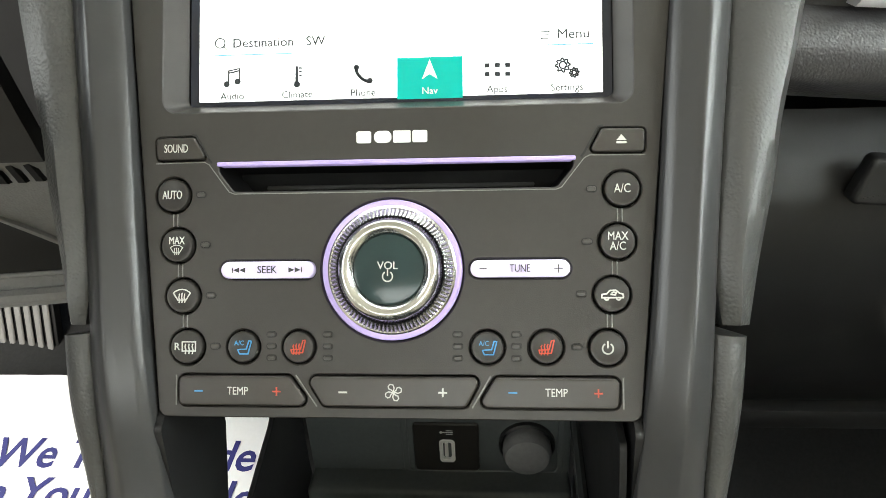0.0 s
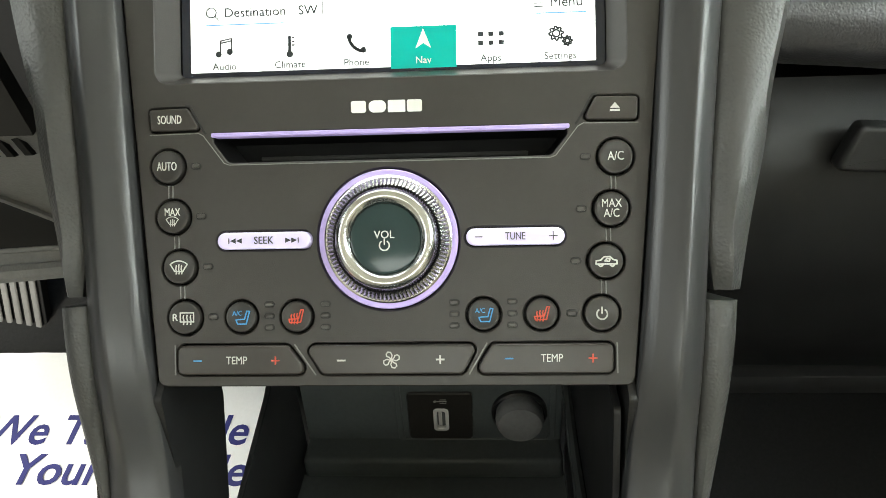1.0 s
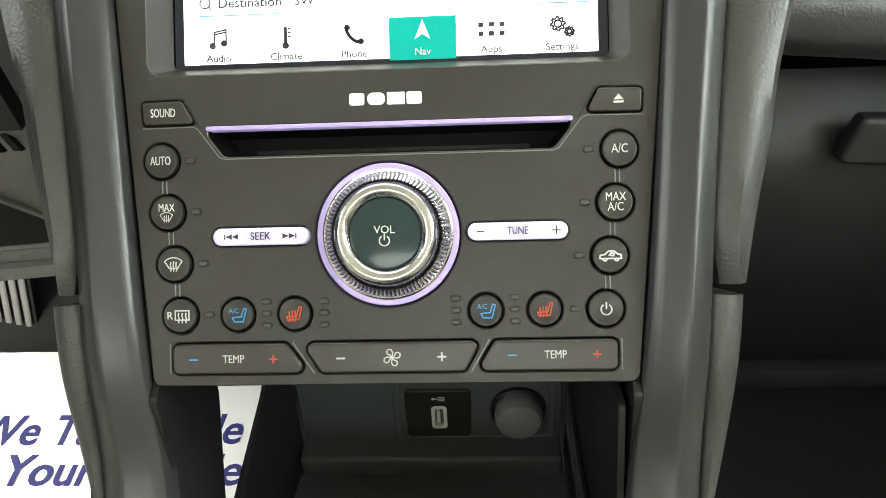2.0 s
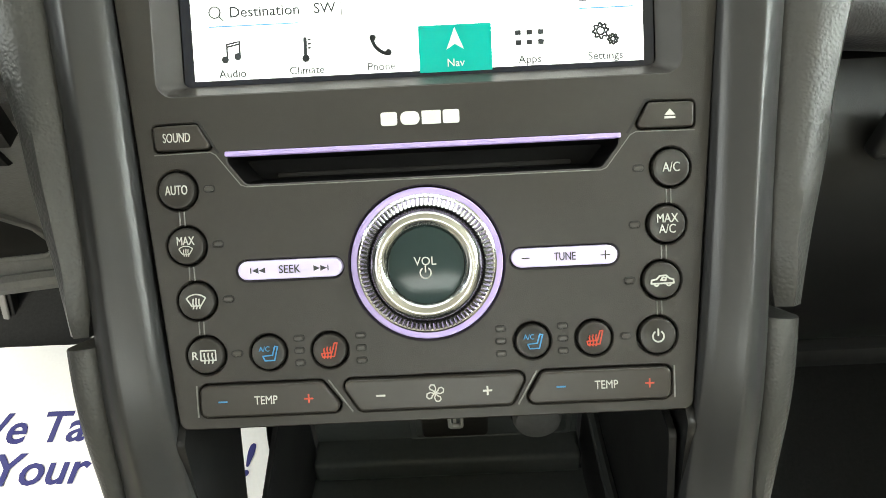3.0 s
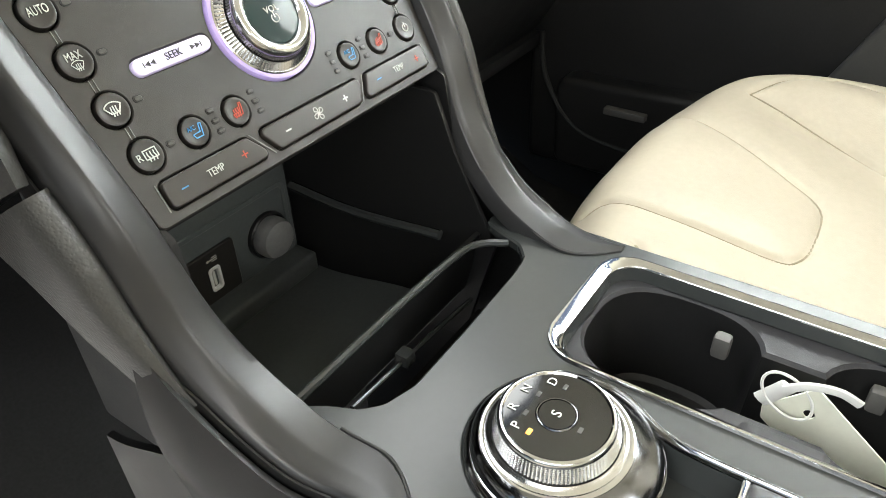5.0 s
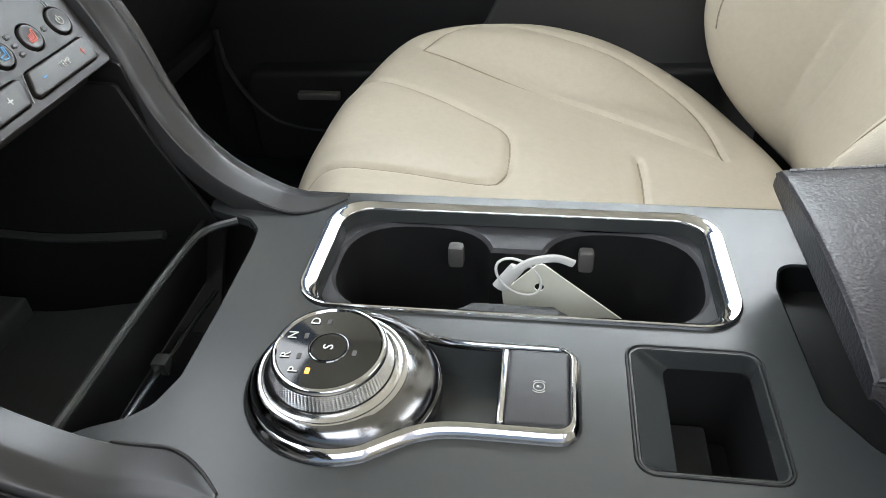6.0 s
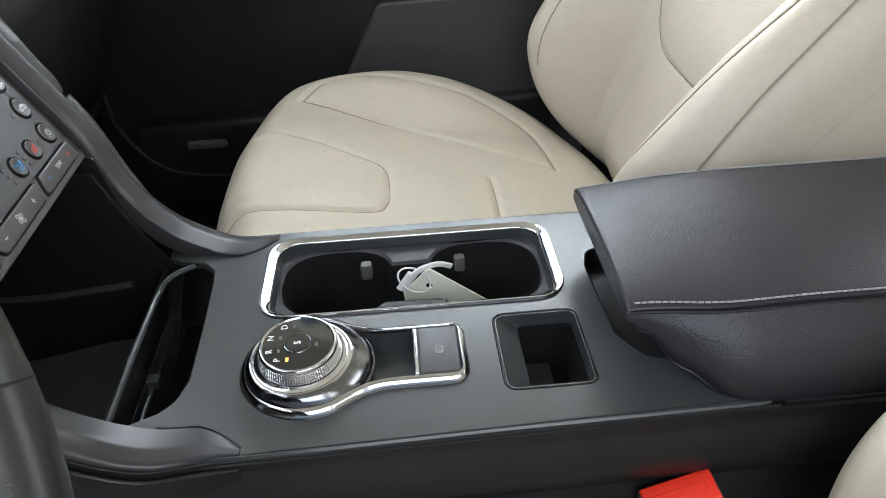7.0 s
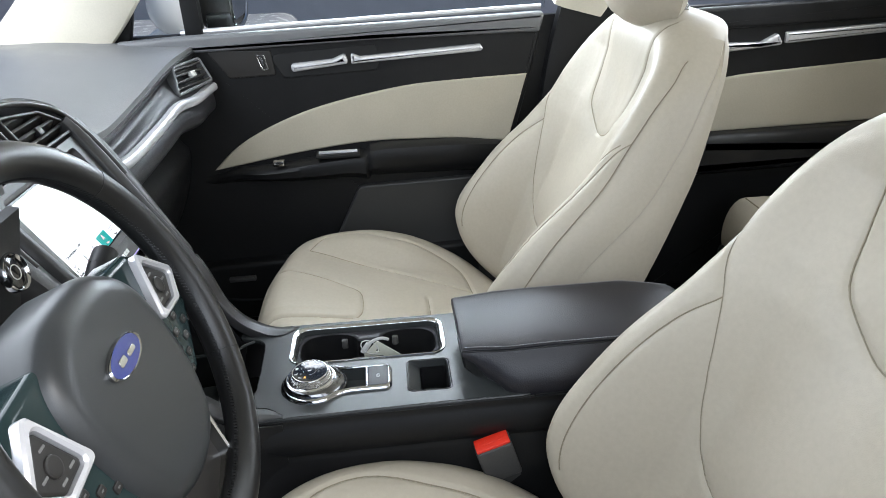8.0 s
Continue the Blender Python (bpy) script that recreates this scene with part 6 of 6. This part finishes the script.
def dash_edge(x):
    return (spline([(0.15, 0.122), (0.30, 0.121), (0.45, 0.115), (0.60, 0.096), (0.70, 0.070)], x),
            spline([(0.15, 0.136), (0.22, 0.130), (0.30, 0.126), (0.45, 0.141), (0.60, 0.168), (0.70, 0.182)], x))


def dash_top(u, v):
    x = lerp(0.15, 0.70, u)
    ye, ze = dash_edge(x)
    y = lerp(ye, 0.74, v)
    crown = 0.20 + 0.012 * math.sin(u * 3)
    z = lerp(ze, crown, smooth(0, 0.45, v)) - 0.06 * smooth(0.6, 1.0, v)
    return (x, y, z)


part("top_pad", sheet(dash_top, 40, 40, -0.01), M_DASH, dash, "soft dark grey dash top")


def strip_lift(x):
    return spline([(0.15, 0.0125), (0.25, 0.0120), (0.38, 0.005), (0.50, 0.0), (0.70, 0.0)], x)


def dash_front(u, v):
    x = lerp(0.15, 0.690, u)
    ye, ze = dash_edge(x)
    prof = [(0.0, 0.0), (0.002, -0.006), (0.010, -0.013), (0.013, -0.022), (0.008, -0.032), (-0.002, -0.039), (-0.009, -0.046), (-0.012, -0.058), (-0.010, -0.068), (-0.017, -0.074), (-0.023, -0.086), (-0.020, -0.100), (-0.002, -0.109), (0.05, -0.113)]
    k = len(prof) - 1
    d = smooth(0.53, 0.62, x) * smooth(0.35, 0.52, v)
    end = 1 - 0.55 * smooth(0.60, 0.70, x) * smooth(0.60, 0.72, v)
    return (x, ye - 0.012 * d + end * spline([(i / k, p[0]) for i, p in enumerate(prof)], v), ze + strip_lift(x) * smooth(0.30, 0.5, v) - 0.014 * d + spline([(i / k, p[1]) for i, p in enumerate(prof)], v))


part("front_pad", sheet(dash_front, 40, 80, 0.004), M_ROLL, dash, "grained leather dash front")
strip = []
for i in range(25):
    x = lerp(0.205, 0.680, i / 24)
    ye, ze = dash_edge(x)
    d = smooth(0.53, 0.62, x)
    strip.append((x, ye - 0.0245 - 0.012 * d, ze - 0.0565 + strip_lift(x) - 0.014 * d))
bm = sweep(strip, [[(-0.0085, -0.012), (-0.0085, 0.000), (-0.0055, 0.0036), (0.0, 0.0050), (0.0055, 0.0036), (0.0085, 0.000), (0.0085, -0.012)]] * 25, across=(0, 0, 1))
part("silver_strip", bm, M_SILVER, dash, "brushed silver dash strip")
# end vent by the door
EV = Matrix.Translation((0.622, 0.070, 0.142)) @ pose(0, 0, 0, 68, 0, -24)
vent = thing("air_vent", "black slatted end air vent by the door", "air vent", (0.64, 0.066, 0.12))
ov = rounded([(-0.060, -0.029), (0.058, -0.022), (0.050, 0.031), (-0.036, 0.028)], 0.007)
part("vent_frame", plate(ov, [offset(ccw(ov), 0.0055)], -0.05, 0.003, 0.0022), M_DASH, vent, "", EV)
part("vent_duct", slab(offset(ccw(ov), 0.003), -0.034, -0.013, 0.0005), M_GAP, vent, "", EV)
for i in range(4):
    part("slat", box((-0.050 + 0.005 * i, -0.0170 + i * 0.0118, -0.012), (0.050, -0.0128 + i * 0.0118, 0.0), 0.0006, 1), M_PLATE, vent, "", EV)
part("vent_knob", box((0.000, -0.002, -0.004), (0.014, 0.009, 0.006), 0.002, 2), M_WHITE, vent, "pale vent slider", EV)
# glovebox and lower dash
part("glovebox_lid", sheet(lambda u, v: (lerp(0.19, 0.69, u), 0.114 + 0.10 * v * v + 0.03 * (1 - smooth(0.0, 0.18, v)), lerp(0.016, -0.25, v)), 14, 14, -0.01), M_BLACK, dash, "black glovebox lid")
part("glovebox_latch", slab(rounded([(0.226, -0.024), (0.234, 0.002), (0.300, -0.002), (0.300, -0.028)], 0.004), -0.004, 0.006, 0.003, 3), M_BLACK, dash, "black latch above the glovebox", Matrix(((1, 0, 0, 0), (0, 0, -1, 0.110), (0, 1, 0, 0), (0, 0, 0, 1))))
part("under_panel", box((0.15, 0.20, -0.27), (0.70, 0.60, -0.25), 0.006), M_BLACK, dash)

# driver side dash
ddash = thing("lower_dash", "grey vinyl knee panel with slots beside the stack", "dash panel", (-0.35, 0.2, -0.1))


def knee(u, v):
    x = lerp(-0.155, -0.68, u)
    z = lerp(0.026, -0.094, v)
    y = 0.10 + 0.045 * smooth(0.0, 1.0, v) - 0.030 * math.sin(min(1.0, u * 2) * math.pi / 2) + 0.02 * math.sin(v * 3.0)
    return (x, y, z)


part("knee_panel", sheet(knee, 40, 30, 0.012), M_PANEL, ddash, "light grey vinyl knee panel")
part("bottom_edge", tube([(lerp(-0.155, -0.68, i / 10), 0.145 - 0.030 * math.sin(min(1.0, i / 5) * math.pi / 2), -0.094) for i in range(11)], 0.006, 8), M_PANEL, ddash)


def on_knee(x, z):
    return knee((-0.155 - x) / 0.525, (0.026 - z) / 0.120)[1]


for i in range(4):
    x = -0.2145 - i * 0.0095
    MS = Matrix.Translation((x, on_knee(x, 0.008) - 0.0008, 0.008)) @ pose(0, 0, 0, 82, 0, 0)
    part("slot", slab([(-0.0075, 0.008), (-0.0035, 0.008), (0.0065, -0.008), (0.0020, -0.008)], -0.003, 0.0012, 0.0003), M_GAP, ddash, "slanted black slot", MS)
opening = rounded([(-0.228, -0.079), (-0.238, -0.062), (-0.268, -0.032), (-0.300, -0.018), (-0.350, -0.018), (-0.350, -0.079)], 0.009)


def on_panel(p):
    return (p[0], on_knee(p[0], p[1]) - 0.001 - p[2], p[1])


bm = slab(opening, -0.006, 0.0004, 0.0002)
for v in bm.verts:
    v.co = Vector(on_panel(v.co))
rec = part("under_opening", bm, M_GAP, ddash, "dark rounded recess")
part("opening_rim", plate(offset(ccw(opening), -0.003), [opening], -0.004, 0.0025, 0.001, on_panel), M_PANEL, rec, "grey moulded rim")
# Black upper panel, run down over the knee vinyl to paint the column's shade
part("upper_panel_shade", sheet(lambda u, v: (lerp(-0.190, -0.68, u), lerp(0.042, 0.088, v), lerp(0.19, 0.022, v)), 14, 12, -0.01), M_BLACK, ddash, "black upper dash panel, its lower part painted shade of the column")
part("cowl", sheet(lambda u, v: (lerp(-0.155, -0.68, u), lerp(0.06, 0.74, v), 0.20 + 0.055 * math.sin(v * math.pi * 0.55) * math.sin(u * math.pi) - 0.05 * smooth(0.55, 1, v)), 20, 20, -0.01), M_DASH, ddash, "dark grey instrument cowl")
start = thing("start_button", "round black start button in a chrome ring", "start button", (-0.222, 0.04, 0.136))
SB = Matrix.Translation((-0.222, 0.041, 0.136)) @ pose(0, 0, 0, 75, 0, 0)
part("ring", lathe([(0.0190, 0), (0.0190, 0.005), (0.0175, 0.007), (0.0155, 0.005), (0.0150, 0.002)], 40), M_CHROME, start, "chrome ring", SB)
part("key", lathe([(0.0150, 0.001), (0.0146, 0.004), (0.0120, 0.005), (0, 0.005)], 36), M_GLOSS, start, "gloss black key", SB)
part("key_mark", tube([(0.007 * math.cos(radians(a)), 0.007 * math.sin(radians(a)), 0.005) for a in range(0, 360, 24)], 0.0006, 6, True), M_WHITE, start, "", SB)

# central dash top between the cowl and the passenger side


def centre_top(u, v):
    x = lerp(-0.156, 0.156, u)
    vb = spline([(0.0, 0.273), (0.05, 0.267), (0.095, 0.252), (0.127, 0.231), (0.143, 0.198), (0.156, 0.165)], abs(x))
    p = on_face(x, vb, 0.002).translation
    return (x, lerp(p.y, 0.74, v), lerp(p.z, 0.215, smooth(0, 0.5, v)) - 0.05 * smooth(0.6, 1, v))


part("centre_top", sheet(centre_top, 40, 24, -0.008), M_DASH, dash, "dark grey dash top above the vents")

# ---- footwell: paper mat, pedals ----
paper = thing("paper_mat", "white protective paper floor mat printed with blue words", "paper mat", (-0.36, 0.2, -0.45))


def paper_z(x, y):
    slope = -0.490 + max(0.0, y - 0.185) * 0.60
    return slope + 0.0016 * noise.noise(Vector((x * 14, y * 11, 0.0))) + 0.0008 * noise.noise(Vector((x * 37, y * 31, 2.0)))


part("sheet", sheet(lambda u, v: (lerp(-0.68, -0.182 - 0.008 * math.sin(v * 17) - 0.01 * v, u), lerp(-0.06, 0.385, v), paper_z(lerp(-0.68, -0.182, u), lerp(-0.06, 0.385, v))), 70, 60, -0.0008), M_PAPER, paper, "crinkled white paper")
for txt, x, y, wd in (("We Take Pride", -0.3790, 0.304, 0.298), ("In Your Vehicle!", -0.374, 0.267, 0.330)):
    mm = Matrix.Translation((x, y, -0.490 + (y - 0.185) * 0.60 + 0.0022)) @ pose(0, 0, 0, 31, 0, 0)
    words(txt, 0.046, M_PAPERINK, paper, mm, deep=0.0001, shear=0.22, span=wd, bold=0.0007, label="blue slanted printed words")
brake = thing("brake_pedal", "brushed steel brake pedal with rubber ribs", "pedal", (-0.298, 0.33, -0.30))
PB = Matrix.Translation((-0.298, 0.300, -0.283)) @ pose(0, 0, 0, 62, 0, 0)
part("pad", slab(rrect(0, 0, 0.085, 0.056, 0.010), -0.006, 0.002, 0.002), M_COLLAR, brake, "dull steel pedal pad", PB)
for j in range(3):
    part("rib", tube(catmull([(lerp(-0.036, 0.036, i / 10), -0.017 + 0.017 * j + (0.003 if i in (0, 1, 2, 8, 9, 10) else -0.002), 0.0025) for i in range(11)], 4), 0.0026, 6), M_RUBBER, brake, "black wavy rubber rib", PB)
part("lever", tube(catmull([(-0.298, 0.305, -0.285), (-0.298, 0.36, -0.22), (-0.298, 0.42, -0.05)], 6), 0.009, 8), M_BLACK, brake)
gas = thing("accelerator_pedal", "black accelerator pedal with a silver edge", "pedal", (-0.170, 0.36, -0.40))
PG = Matrix.Translation((-0.166, 0.305, -0.250)) @ pose(0, 0, 0, 70, 0, 0)
gp = rounded([(-0.022, 0.075), (0.024, 0.075), (0.026, -0.055), (-0.026, -0.055)], 0.010)
part("pad", slab(gp, -0.010, 0, 0.002), M_BLACK, gas, "", PG)
part("pad_edge", tube([(p[0], p[1], 0.0) for p in gp], 0.0028, 8, True), M_STEEL, gas, "silver pedal edge", PG)
rest = thing("foot_rest", "dark grey ribbed foot rest in the footwell", "foot rest", (-0.575, 0.46, -0.42))
PR = Matrix.Translation((-0.572, 0.452, -0.355)) @ pose(0, 0, 0, 75, 0, -6)
part("board", slab(rrect(0, -0.035, 0.115, 0.220, 0.008), -0.010, 0, 0.002), M_BLACK, rest, "", PR)
for i in range(8):
    part("rib", box((-0.052 + i * 0.0136, -0.140, 0.0), (-0.043 + i * 0.0136, 0.070, 0.004), 0.0015, 1), M_PANEL, rest, "", PR)

# ---- steering wheel ----
WT = radians(23.4)
WM = Matrix(((1, 0, 0, -0.3585), (0, math.sin(WT), -math.cos(WT), -0.0945), (0, math.cos(WT), math.sin(WT), 0.1225), (0, 0, 0, 1)))
wheel = thing("steering_wheel", "black leather steering wheel with silver trimmed spokes", "steering wheel", (-0.3585, -0.0945, 0.1225))
R = 0.1638
part("rim", tube([(R * math.cos(2 * math.pi * i / 96), R * math.sin(2 * math.pi * i / 96), 0) for i in range(96)], 0.0155, 16, True, up=(0, 0, 1)), M_WHEEL, wheel, "grained black leather rim", WM)
st = []
for i in range(290):
    a = 2 * math.pi * i / 290
    st.append(tube([((R - 0.0150) * math.cos(a), (R - 0.0150) * math.sin(a), 0.0045), ((R - 0.0156) * math.cos(a + 0.012), (R - 0.0156) * math.sin(a + 0.012), 0.0012)], 0.0005, 4))
tagged(part("rim_stitching", joined(*st), M_BLACK, wheel, "black lacing on the inner rim", WM), kind="stuff")
for a in (-35, 215, 40, 140):
    q = radians(a)
    part("rim_joint", tube([(R * math.cos(q) + 0.0151 * math.cos(t) * math.cos(q), R * math.sin(q) + 0.0151 * math.cos(t) * math.sin(q), 0.0151 * math.sin(t)) for t in [2 * math.pi * j / 20 for j in range(20)]], 0.0008, 5, True), M_GAP, wheel, "", WM)
WH = WM @ Matrix.Translation((0, 0, -0.0165))   # the hub sits deeper than the rim
half = [(0.040, 0.060), (0.072, 0.041), (0.087, 0.012), (0.088, -0.030), (0.078, -0.074), (0.050, -0.110)]
HUB = [(p.x, p.y) for p in catmull([(0.0, 0.064, 0)] + [(a, b, 0) for a, b in half] + [(0.0, -0.122, 0)] + [(-a, b, 0) for a, b in reversed(half)], 6, True)]
hub = part("hub", slab(HUB, -0.035, 0.022, 0.022, 8), M_HUB, wheel, "smooth dark grey airbag cover", WH)
BDM = WH @ Matrix.Translation((-0.004, 0.001, 0.0215))
bd = part("badge", lathe([(0.0300, 0.0), (0.0300, 0.003), (0.0285, 0.0045), (0.0270, 0.0035)], 48), M_CHROME, hub, "oval silver rimmed blue badge", BDM @ Matrix.Diagonal((1, 0.42, 1, 1)))
part("badge_face", lathe([(0.0275, 0.002), (0.0270, 0.0036), (0, 0.0044)], 48), M_BADGE, bd, "plain blue oval", BDM @ Matrix.Diagonal((1, 0.42, 1, 1)))
part("badge_bar", joined(slab(rrect(-0.009, 0, 0.012, 0.0060, 0.002), 0.004, 0.0050, 0.0004), slab(rrect(0.008, -0.001, 0.014, 0.0045, 0.002), 0.004, 0.0050, 0.0004)), M_CHROME2, bd, "plain silver blocks", BDM)
for su in (-1, 1):
    sp = part("spoke", slab(rounded([(su * 0.058, 0.046), (su * 0.112, 0.042), (su * 0.158, 0.010), (su * 0.158, -0.030), (su * 0.096, -0.080), (su * 0.052, -0.080)], 0.012, 6), -0.020, 0.010, 0.006, 4), M_SKYTINT, wheel, "black spoke with buttons", WH)
    fr = rounded([(su * 0.111, 0.040), (su * 0.154, 0.002), (su * 0.130, -0.024), (su * 0.084, -0.021)], 0.006, 5)
    fi = rounded([(su * 0.1120, 0.030), (su * 0.144, 0.001), (su * 0.1260, -0.0180), (su * 0.0945, -0.0160)], 0.005, 5)
    part("spoke_frame", plate(fr, [fi], 0.004, 0.0185, 0.002), M_SILVER, sp, "satin silver button frame", WH)
    part("rocker", slab(offset(ccw(fi), 0.001), 0.006, 0.0150, 0.002), M_BUTTON, sp, "black five way pad", WH)
    for mx, my in ((0.115, 0.014), (0.130, 0.001), (0.106, -0.009), (0.120, -0.011)):
        part("rocker_mark", slab(rrect(su * mx, my, 0.0075, 0.0020, 0.0008), 0.0145, 0.0154, 0.0002), M_LINE, sp, "", WH)
    part("rocker_key", slab(ring(su * 0.118, 0.001, 0.008, 24), 0.013, 0.0165, 0.0015), M_BUTTON, sp, "round centre key", WH)
    for i in range(4):
        for j in range(2):
            x, y = su * (0.1125 - 0.0135 * i + 0.0110 * j), -0.0400 - 0.0105 * i - 0.0110 * j + 0.010
            kb = part("spoke_button", slab(rrect(x, y, 0.0100, 0.0072, 0.0022), 0.006, 0.0116, 0.0012), M_BUTTON, sp, "", WH)
            part("button_mark", slab(rrect(x, y, 0.0034, 0.0013, 0.0005), 0.0112, 0.0118, 0.0001), M_LINE, kb, "", WH)
lowo = rounded([(-0.060, -0.082), (-0.050, -0.150), (0.0, -0.162), (0.050, -0.150), (0.060, -0.082)], 0.012, 6)
lowi = offset(ccw(lowo), 0.0045)
low = part("lower_spoke", slab(lowo, -0.020, 0.000, 0.004, 3), M_PLATE, wheel, "dark grey lower spoke", WH)
part("spoke_trim", plate(lowo, [lowi], -0.004, 0.0120, 0.0015), M_CHROME2, low, "silver trim round the lower spoke", WH)
part("column", tube([tuple(WM @ Vector((0, 0, -0.03))), tuple(WM @ Vector((0, -0.01, -0.16)))], 0.055, 20), M_BLACK, wheel, "black column shroud")
stalk = thing("wiper_stalk", "black control stalk behind the steering wheel", "stalk", tuple(WM @ Vector((0.06, 0, -0.08))))
part("arm", tube(catmull([tuple(WM @ Vector((0.05, 0.0, -0.070))), tuple(WM @ Vector((0.10, 0.012, -0.062))), tuple(WM @ Vector((0.150, 0.030, -0.055)))], 6), lambda t: 0.008 + 0.004 * t, 10), M_BLACK, stalk)
part("tip", tube([tuple(WM @ Vector((0.150, 0.030, -0.055))), tuple(WM @ Vector((0.168, 0.036, -0.052)))], 0.012, 12), M_BLACK, stalk)

# ---- outside: a white vehicle beyond the window ----
van = thing("parked_car", "white parked car with rounded fender and mirror", "car", (3.2, 1.2, -0.8))
part("body", box((2.9, 0.2, -0.62), (4.1, 4.0, -0.13), 0.14, 5), M_CARW, van, "glossy white body")
bm = bmesh.new()
bmesh.ops.create_uvsphere(bm, u_segments=32, v_segments=20, radius=0.19)
for v in bm.verts:
    v.co = Vector((v.co.x * 0.6, v.co.y * 0.58, v.co.z * 0.74 + (0.02 if v.co.z > 0 else 0)))
part("mirror_housing", bm, M_CARW, van, "rounded white mirror housing", Matrix.Translation((2.95, 0.712, 0.045)))
part("mirror_foot", slab(rounded([(0.60, -0.16), (0.87, -0.16), (0.85, -0.09), (0.76, -0.035), (0.66, -0.03)], 0.02), 0, 0.1, 0.02, 3), M_CARW, van, "", Matrix.Translation((3.0, 0, 0)) @ XD)
for y in (0.9, 3.3):
    wh = part("wheel", lathe([(0.10, 0.10), (0.27, 0.11), (0.31, 0.07), (0.31, -0.07), (0.27, -0.11), (0.10, -0.10)], 36), M_RUBBER, van, "black tyre", Matrix.Translation((3.05, y, -0.49)) @ pose(0, 0, 0, 0, 90, 0))
